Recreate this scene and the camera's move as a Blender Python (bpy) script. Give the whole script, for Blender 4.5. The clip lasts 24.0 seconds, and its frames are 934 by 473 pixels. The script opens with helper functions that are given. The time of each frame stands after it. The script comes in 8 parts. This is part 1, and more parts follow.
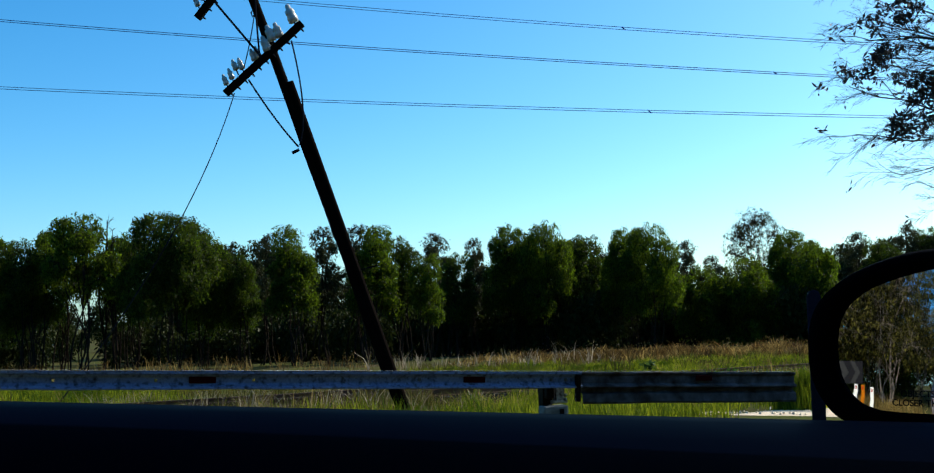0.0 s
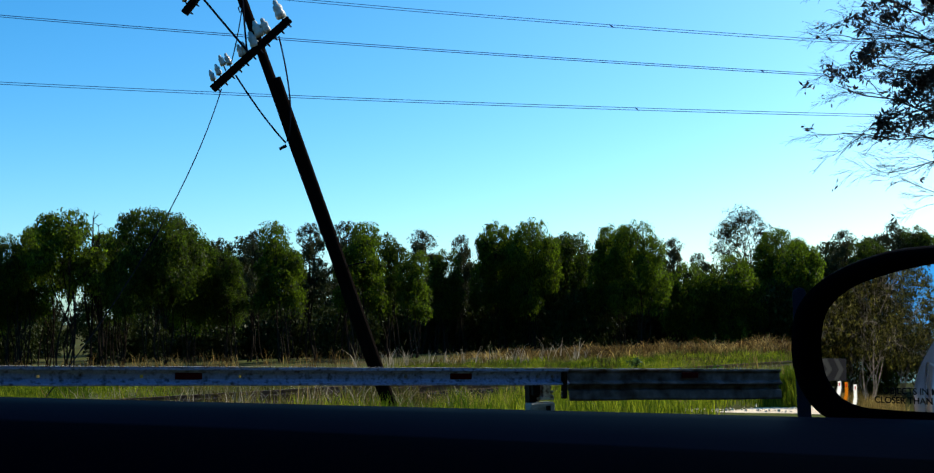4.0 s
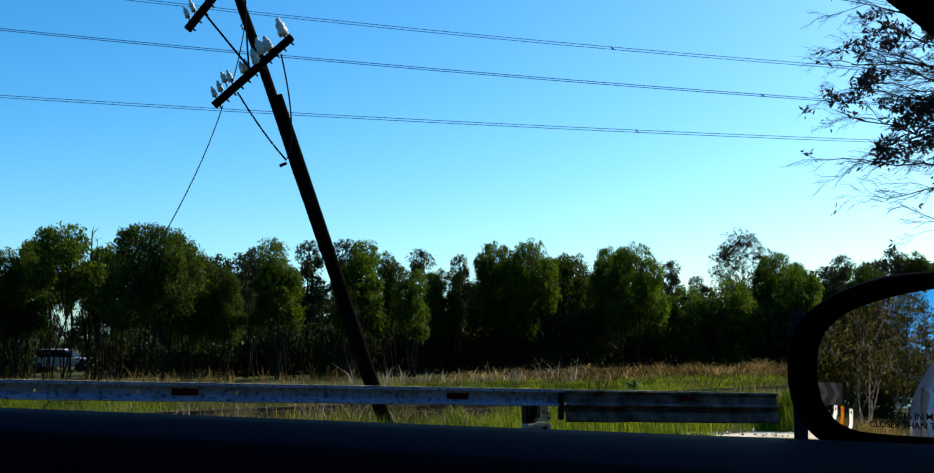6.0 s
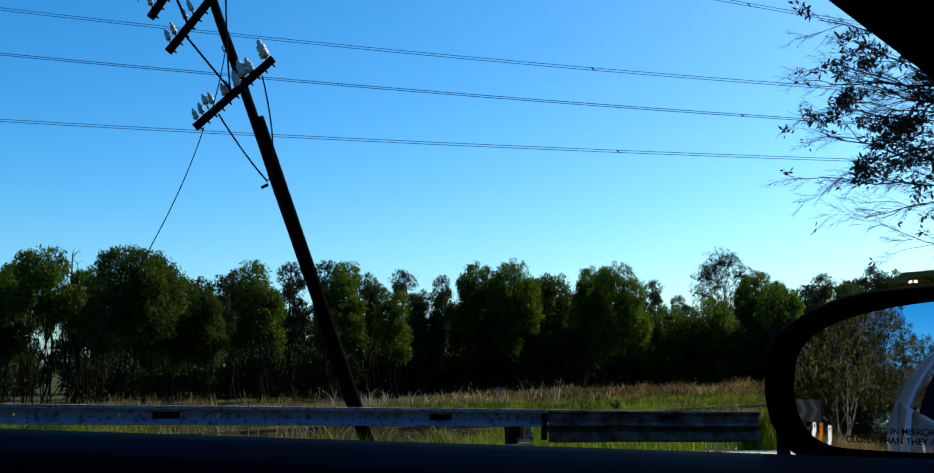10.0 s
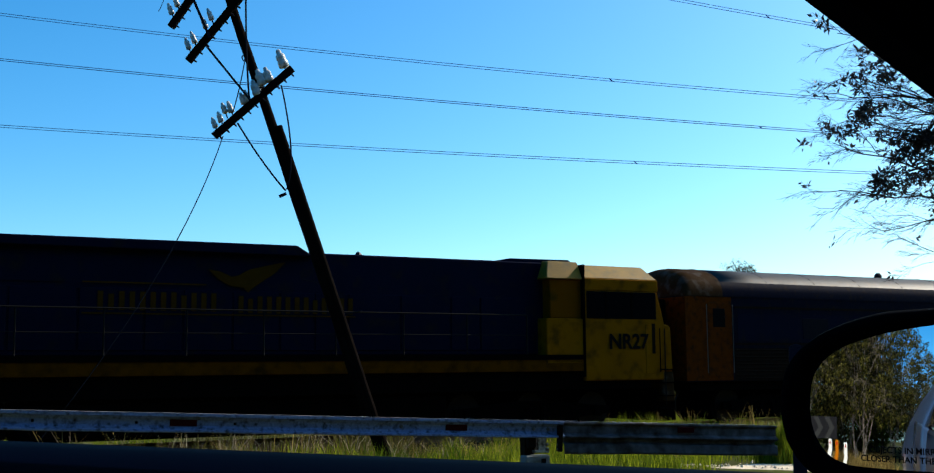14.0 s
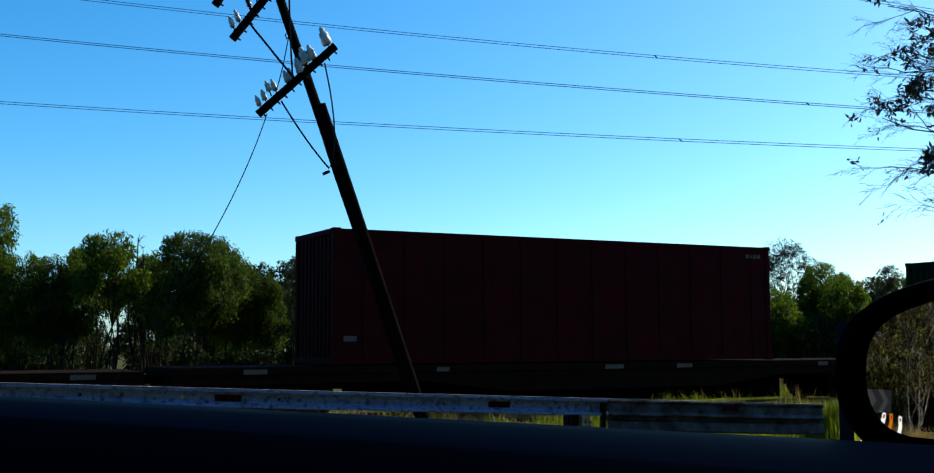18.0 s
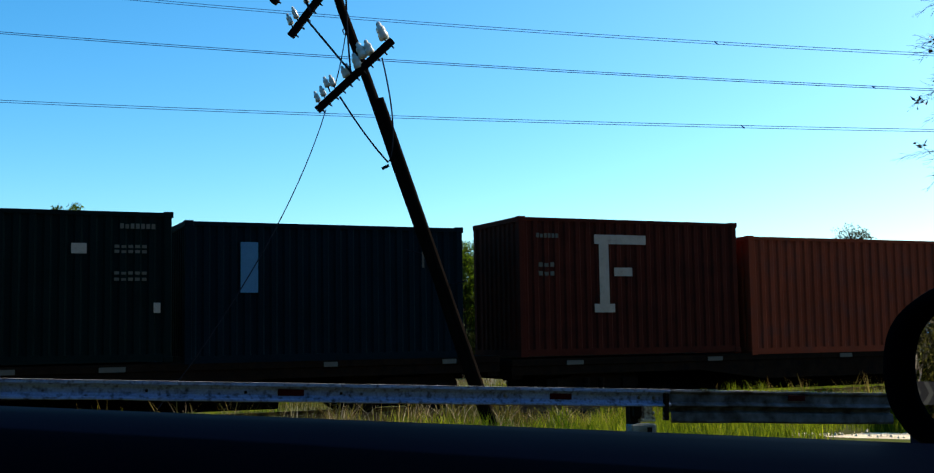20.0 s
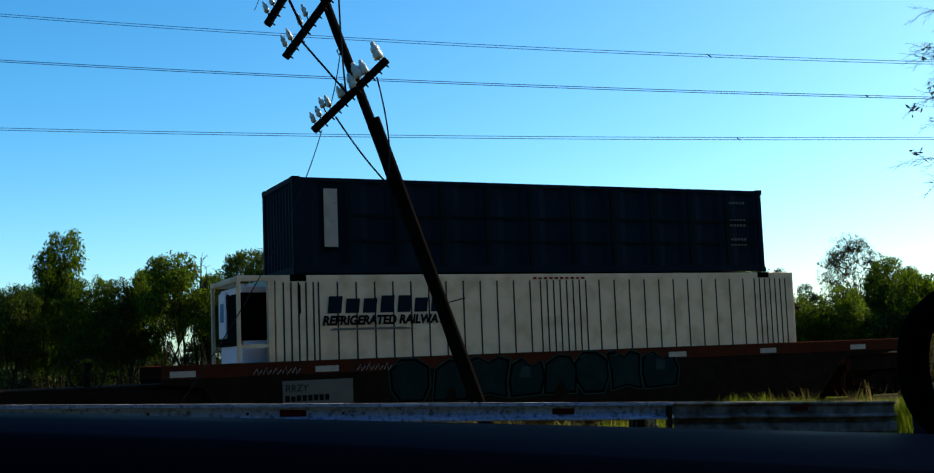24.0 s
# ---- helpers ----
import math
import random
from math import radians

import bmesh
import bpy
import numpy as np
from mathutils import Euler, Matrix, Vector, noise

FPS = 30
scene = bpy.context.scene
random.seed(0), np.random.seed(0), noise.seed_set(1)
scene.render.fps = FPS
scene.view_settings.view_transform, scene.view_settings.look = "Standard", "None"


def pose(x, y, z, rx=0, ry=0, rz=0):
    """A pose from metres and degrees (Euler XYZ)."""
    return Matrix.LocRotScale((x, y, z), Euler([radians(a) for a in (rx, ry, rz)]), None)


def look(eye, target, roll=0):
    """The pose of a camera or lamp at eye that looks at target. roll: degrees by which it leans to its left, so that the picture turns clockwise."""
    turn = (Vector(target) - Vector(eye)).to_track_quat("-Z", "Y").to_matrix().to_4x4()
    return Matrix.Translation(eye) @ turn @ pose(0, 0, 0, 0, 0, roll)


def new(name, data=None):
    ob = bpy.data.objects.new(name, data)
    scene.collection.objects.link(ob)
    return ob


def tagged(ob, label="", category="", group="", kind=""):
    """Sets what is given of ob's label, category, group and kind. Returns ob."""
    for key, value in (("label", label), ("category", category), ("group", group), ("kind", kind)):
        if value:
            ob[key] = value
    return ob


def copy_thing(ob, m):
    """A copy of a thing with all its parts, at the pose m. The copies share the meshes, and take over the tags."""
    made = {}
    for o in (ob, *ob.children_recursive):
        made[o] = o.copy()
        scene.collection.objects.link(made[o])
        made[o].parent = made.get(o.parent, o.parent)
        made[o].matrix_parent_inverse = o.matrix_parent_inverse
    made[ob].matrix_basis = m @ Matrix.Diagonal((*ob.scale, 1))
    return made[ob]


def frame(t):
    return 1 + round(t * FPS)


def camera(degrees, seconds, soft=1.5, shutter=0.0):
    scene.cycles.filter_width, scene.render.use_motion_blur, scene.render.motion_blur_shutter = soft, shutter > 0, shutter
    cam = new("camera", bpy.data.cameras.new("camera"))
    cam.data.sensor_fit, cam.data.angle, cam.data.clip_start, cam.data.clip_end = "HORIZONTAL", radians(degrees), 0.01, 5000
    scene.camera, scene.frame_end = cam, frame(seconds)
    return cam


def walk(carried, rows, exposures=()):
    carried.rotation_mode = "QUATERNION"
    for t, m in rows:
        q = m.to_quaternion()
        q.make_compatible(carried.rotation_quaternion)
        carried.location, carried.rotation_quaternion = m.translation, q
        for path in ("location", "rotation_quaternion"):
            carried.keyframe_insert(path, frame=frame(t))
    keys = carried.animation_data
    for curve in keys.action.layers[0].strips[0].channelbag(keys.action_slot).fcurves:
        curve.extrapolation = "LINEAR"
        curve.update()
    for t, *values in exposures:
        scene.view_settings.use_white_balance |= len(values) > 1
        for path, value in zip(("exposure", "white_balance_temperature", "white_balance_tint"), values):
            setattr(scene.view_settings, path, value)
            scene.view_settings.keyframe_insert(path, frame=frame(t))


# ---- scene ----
# ---- the camera and its walk ----
cam = camera(44.2, 24.0, soft=1.2)
EYE = 1.40
PATH = [
    (0.0, -0.005, 0.008, 0.005, 4.06, 1.54, 0.76),
    (0.5, -0.003, 0.012, 0.005, 4.04, 1.58, 0.70),
    (1.0, -0.002, 0.018, 0.004, 4.01, 1.64, 0.63),
    (1.5, -0.002, 0.017, 0.004, 3.98, 1.64, 0.54),
    (2.0, -0.000, 0.017, 0.003, 3.89, 1.70, 0.47),
    (2.5, -0.001, 0.014, 0.003, 3.80, 1.86, 0.40),
    (4.5, -0.003, 0.007, 0.005, 4.01, 1.05, 0.04),
    (5.0, -0.004, 0.005, 0.004, 4.30, 0.71, 0.01),
    (5.5, -0.006, -0.002, 0.004, 4.56, 0.65, -0.04),
    (6.0, -0.004, -0.002, 0.004, 4.86, 0.60, -0.00),
    (6.5, -0.005, -0.006, 0.004, 5.14, 0.46, 0.02),
    (7.0, -0.006, -0.007, 0.003, 5.30, 0.26, -0.00),
    (7.5, -0.006, -0.009, 0.003, 5.36, 0.31, -0.06),
    (8.0, -0.003, -0.005, 0.002, 5.49, 0.45, -0.25),
    (8.5, -0.004, -0.006, 0.003, 5.62, 0.66, -0.41),
    (9.0, -0.002, -0.007, 0.003, 5.76, 0.82, -0.59),
    (9.5, -0.002, -0.007, 0.003, 5.84, 1.03, -0.73),
    (10.0, -0.001, -0.008, 0.002, 5.88, 1.00, -0.85),
    (10.5, -0.001, -0.005, 0.004, 5.91, 1.01, -0.89),
    (12.5, -0.002, -0.017, 0.005, 5.90, 0.64, -0.25),
    (13.0, -0.004, -0.025, 0.006, 6.02, 0.50, -0.17),
    (13.5, -0.008, -0.035, 0.008, 6.18, 0.51, -0.14),
    (14.0, -0.007, -0.033, 0.008, 6.38, 0.46, -0.08),
    (14.5, -0.008, -0.036, 0.007, 6.57, 0.26, -0.06),
    (15.0, -0.007, -0.036, 0.005, 6.61, 0.32, -0.07),
    (15.5, -0.007, -0.037, 0.006, 6.61, 0.40, -0.02),
    (16.0, -0.010, -0.035, 0.005, 6.52, 0.22, 0.07),
    (16.5, -0.005, -0.030, 0.003, 6.30, 0.16, 0.30),
    (17.0, 0.002, -0.015, -0.001, 5.98, 0.09, 0.55),
    (17.5, 0.005, -0.009, -0.003, 5.64, 0.30, 0.83),
    (18.0, -0.003, 0.009, -0.004, 5.32, 0.24, 2.07),
    (18.5, -0.002, 0.014, -0.004, 5.04, 0.09, 3.50),
    (19.0, 0.003, 0.011, -0.000, 4.91, 0.20, 4.36),
    (19.5, 0.016, 0.018, 0.003, 4.89, 0.39, 4.90),
    (21.5, 0.025, 0.030, -0.006, 5.33, 2.44, 5.39),
    (22.0, 0.011, 0.030, -0.008, 5.44, 2.36, 5.30),
    (22.5, 0.008, 0.025, -0.009, 5.55, 2.23, 5.25),
    (23.0, 0.014, 0.023, -0.007, 5.63, 2.20, 5.26),
    (23.5, 0.018, 0.027, -0.010, 5.71, 2.17, 5.22),
    (24.0, 0.010, 0.027, -0.008, 5.83, 2.14, 5.20),
]
EXPOSURES = [(0.0, 0.4, 6500, 10), (2.5, 0.45, 6500, 10), (5.0, 0.5, 6550, 10), (7.0, 0.25, 6300, 10), (9.0, 0.16, 6000, 10), (10.5, 0.13, 5950, 10), (12.5, 0.48, 6650, 10), (14.0, 0.48, 6550, 10),
             (15.5, 0.38, 6350, 10), (17.0, 0.37, 6300, 10), (18.0, 0.43, 6350, 10), (19.0, 0.58, 6700, 10), (21.5, 0.79, 7450, 10), (23.0, 0.57, 7000, 10), (24.0, 0.64, 7200, 10)]
walk(cam, [(t, pose(x, y, EYE + z, 90 + p, r, w)) for t, x, y, z, p, r, w in PATH], EXPOSURES)

# ---- world, sun and exposure ----
SUN_AZ, SUN_EL = 57.0, 37.0          # degrees from +y towards +x, and above the ground
world = bpy.data.worlds.new("sky")
scene.world = world
world.use_nodes = True
wn = world.node_tree
sky = wn.nodes.new("ShaderNodeTexSky")
sky.sky_type, sky.sun_disc = "NISHITA", False
sky.sun_elevation, sky.sun_rotation = radians(SUN_EL), radians(SUN_AZ)
sky.air_density, sky.dust_density, sky.ozone_density = 0.75, 1.2, 4.0
deep = wn.nodes.new("ShaderNodeHueSaturation")
deep.inputs["Saturation"].default_value = 1.36
wn.links.new(sky.outputs["Color"], deep.inputs["Color"])
wn.nodes["Background"].inputs["Strength"].default_value = 0.155
clear = wn.nodes.new("ShaderNodeVectorMath")
clear.operation = "MULTIPLY"
clear.inputs[1].default_value = (0.88, 1.13, 1.0)
wn.links.new(deep.outputs["Color"], clear.inputs[0])
wn.links.new(clear.outputs[0], wn.nodes["Background"].inputs["Color"])
sun = new("sun", bpy.data.lights.new("sun", "SUN"))
sun.data.energy, sun.data.angle, sun.data.color = 4.6, radians(0.5), (1.0, 0.93, 0.82)
_a, _e = radians(SUN_AZ), radians(SUN_EL)
sun.matrix_world = look((0, 0, 0), (-math.sin(_a) * math.cos(_e), -math.cos(_a) * math.cos(_e), -math.sin(_e)))


# ---- materials ----
def mat(name, col, rough=0.6, metal=0.0, vary=0.25, scale=3.0, fine=40.0, bump=0.15, dirt=None, dirt_amount=0.35, coat=0.0, spec=0.006):
    """A surface with broad stains and fine grain; dirt is a second colour that breaks through in patches."""
    m = bpy.data.materials.new(name)
    m.use_nodes = True
    nt = m.node_tree
    b = nt.nodes["Principled BSDF"]
    tc = nt.nodes.new("ShaderNodeTexCoord")
    n1, n2 = nt.nodes.new("ShaderNodeTexNoise"), nt.nodes.new("ShaderNodeTexNoise")
    n1.inputs["Scale"].default_value, n1.inputs["Detail"].default_value = scale, 6
    n2.inputs["Scale"].default_value, n2.inputs["Detail"].default_value = fine, 4
    for n in (n1, n2):
        nt.links.new(tc.outputs["Object"], n.inputs["Vector"])
    add = nt.nodes.new("ShaderNodeMath")
    add.operation = "ADD"
    nt.links.new(n1.outputs["Fac"], add.inputs[0])
    nt.links.new(n2.outputs["Fac"], add.inputs[1])
    rng = nt.nodes.new("ShaderNodeMapRange")
    rng.inputs["From Min"].default_value, rng.inputs["From Max"].default_value = 0.6, 1.4
    rng.inputs["To Min"].default_value, rng.inputs["To Max"].default_value = 1 - vary, 1 + vary
    nt.links.new(add.outputs[0], rng.inputs["Value"])
    mul = nt.nodes.new("ShaderNodeVectorMath")
    mul.operation = "SCALE"
    mul.inputs[0].default_value = col
    nt.links.new(rng.outputs[0], mul.inputs["Scale"])
    out = mul.outputs[0]
    if dirt:
        n3 = nt.nodes.new("ShaderNodeTexNoise")
        n3.inputs["Scale"].default_value, n3.inputs["Detail"].default_value = scale * 2.3, 8
        nt.links.new(tc.outputs["Object"], n3.inputs["Vector"])
        r3 = nt.nodes.new("ShaderNodeMapRange")
        r3.inputs["From Min"].default_value, r3.inputs["From Max"].default_value = 0.62 - dirt_amount * 0.4, 0.72
        nt.links.new(n3.outputs["Fac"], r3.inputs["Value"])
        mx = nt.nodes.new("ShaderNodeMix")
        mx.data_type = "RGBA"
        nt.links.new(r3.outputs[0], mx.inputs["Factor"])
        nt.links.new(out, mx.inputs[6])
        mx.inputs[7].default_value = (*dirt, 1)
        out = mx.outputs[2]
    nt.links.new(out, b.inputs["Base Color"])
    b.inputs["Roughness"].default_value, b.inputs["Metallic"].default_value = rough, metal
    b.inputs["Coat Weight"].default_value = coat
    b.inputs["Specular IOR Level"].default_value = spec
    if bump:
        bp = nt.nodes.new("ShaderNodeBump")
        bp.inputs["Strength"].default_value, bp.inputs["Distance"].default_value = bump, 0.01
        nt.links.new(n2.outputs["Fac"], bp.inputs["Height"])
        nt.links.new(bp.outputs[0], b.inputs["Normal"])
    return m


def leaf_mat(name, col, tip, rough=0.5, through_light=0.35, rare=1.0, glow=(1.0, 1.0, 1.0), wax=0.05, patchy=0.0):
    """Thin leaves or blades: a colour for each piece, and light that shines through."""
    m = bpy.data.materials.new(name)
    m.use_nodes = True
    nt = m.node_tree
    b = nt.nodes["Principled BSDF"]
    geo = nt.nodes.new("ShaderNodeNewGeometry")
    mx = nt.nodes.new("ShaderNodeMix")
    mx.data_type = "RGBA"
    mx.inputs[6].default_value, mx.inputs[7].default_value = (*col, 1), (*tip, 1)
    few = nt.nodes.new("ShaderNodeMath")
    few.operation = "POWER"
    few.inputs[1].default_value = rare
    nt.links.new(geo.outputs["Random Per Island"], few.inputs[0])
    share = few.outputs[0]
    if patchy:
        # growth that is duller in some patches than in others
        no = nt.nodes.new("ShaderNodeTexNoise")
        no.inputs["Scale"].default_value, no.inputs["Detail"].default_value = patchy, 3.0
        nt.links.new(geo.outputs["Position"], no.inputs["Vector"])
        steep = nt.nodes.new("ShaderNodeMapRange")
        steep.inputs["From Min"].default_value, steep.inputs["From Max"].default_value = 0.38, 0.62
        nt.links.new(no.outputs["Fac"], steep.inputs["Value"])
        both = nt.nodes.new("ShaderNodeMath")
        both.operation = "MULTIPLY"
        nt.links.new(share, both.inputs[0])
        nt.links.new(steep.outputs["Result"], both.inputs[1])
        share = both.outputs[0]
    nt.links.new(share, mx.inputs["Factor"])
    nt.links.new(mx.outputs[2], b.inputs["Base Color"])
    b.inputs["Roughness"].default_value = rough
    b.inputs["Specular IOR Level"].default_value = wax
    tr = nt.nodes.new("ShaderNodeBsdfTranslucent")
    shine = nt.nodes.new("ShaderNodeVectorMath")
    shine.operation = "MULTIPLY"
    shine.inputs[1].default_value = glow
    nt.links.new(mx.outputs[2], shine.inputs[0])
    nt.links.new(shine.outputs[0], tr.inputs["Color"])
    ms = nt.nodes.new("ShaderNodeMixShader")
    ms.inputs[0].default_value = through_light
    nt.links.new(b.outputs[0], ms.inputs[1])
    nt.links.new(tr.outputs[0], ms.inputs[2])
    nt.links.new(ms.outputs[0], nt.nodes["Material Output"].inputs["Surface"])
    return m


def glow_mat(name, col, strength):
    m = bpy.data.materials.new(name)
    m.use_nodes = True
    b = m.node_tree.nodes["Principled BSDF"]
    b.inputs["Base Color"].default_value = (*col, 1)
    b.inputs["Emission Color"].default_value = (*col, 1)
    b.inputs["Emission Strength"].default_value = strength
    return m


def glass_mat(name, tint, rough=0.02):
    m = bpy.data.materials.new(name)
    m.use_nodes = True
    b = m.node_tree.nodes["Principled BSDF"]
    b.inputs["Base Color"].default_value = (*tint, 1)
    b.inputs["Roughness"].default_value = rough
    b.inputs["Metallic"].default_value = 0.0
    b.inputs["Specular IOR Level"].default_value = 0.012
    return m


def ground_mat():
    """Soil with patches of green and straw-coloured low growth."""
    m = mat("ground_soil", (0.055, 0.045, 0.025), 0.95, vary=0.4, scale=0.35, fine=6.0, bump=0.6, dirt=(0.06, 0.075, 0.015), dirt_amount=0.7)
    return m


M = {}
M["ground"] = ground_mat()
M["asphalt"] = mat("asphalt", (0.05, 0.05, 0.052), 0.9, vary=0.35, scale=0.8, fine=90, bump=0.5)
M["gravel"] = mat("pale_gravel", (0.68, 0.552, 0.394), 0.95, vary=0.3, scale=1.5, fine=25, bump=0.8)
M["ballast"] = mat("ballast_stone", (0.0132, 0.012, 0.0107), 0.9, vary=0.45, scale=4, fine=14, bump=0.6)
M["sleeper"] = mat("sleeper_concrete", (0.048, 0.044, 0.04), 0.9, vary=0.3)
M["rail"] = mat("rail_steel", (0.12, 0.07, 0.05), 0.6, 0.6, vary=0.4)
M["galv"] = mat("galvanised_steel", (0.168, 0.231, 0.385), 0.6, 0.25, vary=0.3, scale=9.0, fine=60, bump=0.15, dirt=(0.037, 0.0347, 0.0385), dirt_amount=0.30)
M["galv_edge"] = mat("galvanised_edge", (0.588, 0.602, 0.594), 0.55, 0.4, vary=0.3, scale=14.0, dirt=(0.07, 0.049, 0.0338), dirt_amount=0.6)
M["galv_grimy"] = mat("grimy_galvanised_steel", (0.109, 0.118, 0.139), 0.65, 0.2, vary=0.35, scale=3.0, fine=22, bump=0.25, dirt=(0.0256, 0.0194, 0.0148), dirt_amount=0.75)
M["reflector_red"] = mat("red_reflector", (0.0338, 0.00392, 0.00504), 0.3, vary=0.2)
M["bolt_steel"] = mat("bolt_steel", (0.112, 0.112, 0.113), 0.35, 0.7, vary=0.2)
M["post_white"] = mat("white_post", (0.26, 0.26, 0.243), 0.7, vary=0.2, dirt=(0.084, 0.0714, 0.0527))
M["guide_white"] = mat("white_guide_post", (0.72, 0.70, 0.64), 0.6, vary=0.1)
M["post_navy"] = mat("navy_painted_post", (0.012, 0.015, 0.030), 0.6, vary=0.25, dirt=(0.02, 0.018, 0.018), dirt_amount=0.3)
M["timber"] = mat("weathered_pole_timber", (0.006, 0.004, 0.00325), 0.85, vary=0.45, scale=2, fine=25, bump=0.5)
M["cable"] = mat("black_cable", (0.012, 0.014, 0.02), 0.6, vary=0.1, bump=0)
M["porcelain"] = mat("porcelain", (0.55, 0.54, 0.5), 0.25, vary=0.12, bump=0, spec=0.3, dirt=(0.4, 0.38, 0.34))
M["conductor"] = mat("conductor", (0.0576, 0.1071, 0.285), 0.5, 0.4, vary=0.1, bump=0)
M["bark"] = mat("gum_bark", (0.0212, 0.0162, 0.0125), 0.9, vary=0.5, scale=4, fine=20, bump=0.5)
M["bark_pale"] = mat("pale_gum_bark", (0.1872, 0.1584, 0.1296), 0.85, vary=0.4, scale=3, fine=18, bump=0.4, dirt=(0.0504, 0.036, 0.0288))
M["leaf_dark"] = leaf_mat("gum_leaves_dark", (0.010, 0.015, 0.003), (0.045, 0.064, 0.008), through_light=0.5, rare=1.5, glow=(2.2, 2.6, 1.2), wax=0.07)
M["leaf_light"] = leaf_mat("gum_leaves_light", (0.011, 0.018, 0.003), (0.055, 0.078, 0.008), through_light=0.55, rare=1.5, glow=(2.9, 3.3, 1.2), wax=0.07)
# shade inside the belt is put into this darker leaf colour
M["leaf_shaded"] = leaf_mat("gum_leaves_shade_tint", (0.010, 0.015, 0.004), (0.038, 0.050, 0.010), through_light=0.25)
M["leaf_road"] = leaf_mat("roadside_gum_leaves", (0.006, 0.008, 0.002), (0.15, 0.135, 0.022), through_light=0.3, rare=2.6, wax=0.1)
M["leaf_grey"] = leaf_mat("gum_leaves_grey", (0.018, 0.0216, 0.007), (0.072, 0.078, 0.0315))
M["leaf_near"] = leaf_mat("near_gum_leaves", (0.016, 0.018, 0.020), (0.055, 0.055, 0.055), through_light=0.12)
M["grass_green"] = leaf_mat("green_grass", (0.04, 0.072, 0.004), (0.362, 0.388, 0.0225), 0.6, 0.5, patchy=1.1)
M["grass_dry"] = leaf_mat("dry_grass", (0.12, 0.085, 0.026), (0.50, 0.36, 0.12), 0.7, 0.5, patchy=0.9)
M["grass_straw"] = leaf_mat("straw_grass", (0.06, 0.036, 0.010), (0.50, 0.345, 0.11), 0.7, 0.5, patchy=0.9)
M["grass_brown"] = leaf_mat("brown_seed_grass", (0.045, 0.026, 0.008), (0.30, 0.195, 0.06), 0.7, 0.5, patchy=0.9)
M["grass_olive"] = leaf_mat("olive_grass", (0.045, 0.045, 0.01), (0.204, 0.174, 0.042), 0.7, 0.4, patchy=1.1)
M["grass_grey"] = leaf_mat("grey_dead_stalks", (0.16, 0.125, 0.08), (0.46, 0.38, 0.27), 0.8, 0.4)
M["weed"] = leaf_mat("weed_leaves", (0.03, 0.07, 0.015), (0.07, 0.12, 0.03))
M["pn_blue"] = mat("loco_blue", (0.00305, 0.00505, 0.0158), 0.55, vary=0.2, scale=1.2, dirt=(0.0122, 0.0101, 0.0106), dirt_amount=0.2)
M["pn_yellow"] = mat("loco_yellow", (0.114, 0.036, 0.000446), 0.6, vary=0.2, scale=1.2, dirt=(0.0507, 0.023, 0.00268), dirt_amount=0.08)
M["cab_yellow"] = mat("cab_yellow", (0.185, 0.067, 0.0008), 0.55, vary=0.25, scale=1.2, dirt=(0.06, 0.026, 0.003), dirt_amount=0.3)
# sunlight on the roof slopes is put into this brighter yellow
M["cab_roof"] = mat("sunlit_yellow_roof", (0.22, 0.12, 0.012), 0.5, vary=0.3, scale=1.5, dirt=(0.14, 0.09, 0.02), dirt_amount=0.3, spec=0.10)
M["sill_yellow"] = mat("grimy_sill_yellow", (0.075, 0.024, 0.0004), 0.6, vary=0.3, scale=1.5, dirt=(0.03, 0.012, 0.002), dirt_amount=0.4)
M["star_grey"] = mat("dirty_white_star", (0.22, 0.18, 0.17), 0.6, vary=0.35, scale=5)
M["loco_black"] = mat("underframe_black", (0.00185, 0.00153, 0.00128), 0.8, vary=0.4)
M["under_brown"] = mat("rusty_underframe", (0.014, 0.0075, 0.00504), 0.85, vary=0.5, dirt=(0.00699, 0.00535, 0.00504))
M["wheel"] = mat("wheel_steel", (0.0111, 0.0085, 0.0072), 0.6, 0.5, vary=0.3)
M["loco_glass"] = glass_mat("cab_glass", (0.0012, 0.0016, 0.0026), 0.3)
M["coach_glass"] = glass_mat("coach_glass", (0.0022, 0.0034, 0.0085), 0.3)
M["loco_rail"] = mat("handrail_grey", (0.013, 0.0119, 0.0112), 0.5, vary=0.15, bump=0)
M["decal_white"] = mat("white_lettering", (0.364, 0.272, 0.222), 0.5, vary=0.2, dirt=(0.267, 0.192, 0.159), dirt_amount=0.2)
M["decal_orange"] = mat("orange_lettering", (0.111, 0.0229, 0.00144), 0.5, vary=0.2)
M["decal_faded"] = mat("faded_gold_lettering", (0.045, 0.0207, 0.00194), 0.5, vary=0.3, scale=4)
M["decal_rust"] = mat("faded_red_orange_emblem", (0.139, 0.0187, 0.0064), 0.5, vary=0.3, scale=2)
M["decal_black"] = mat("black_lettering", (0.00555, 0.0051, 0.0056), 0.5, vary=0.2)
M["coach_blue"] = mat("coach_blue", (0.00293, 0.00449, 0.0126), 0.5, vary=0.25, dirt=(0.0146, 0.00984, 0.00848), dirt_amount=0.2)
M["coach_roof"] = mat("coach_roof_silver", (0.058, 0.056, 0.054), 0.5, 0.3, vary=0.25, dirt=(0.0699, 0.0557, 0.0444), dirt_amount=0.3)
M["coach_yellow"] = mat("coach_end_orange", (0.0878, 0.0182, 0.000966), 0.5, vary=0.3, dirt=(0.0293, 0.0107, 0.00484), dirt_amount=0.35)
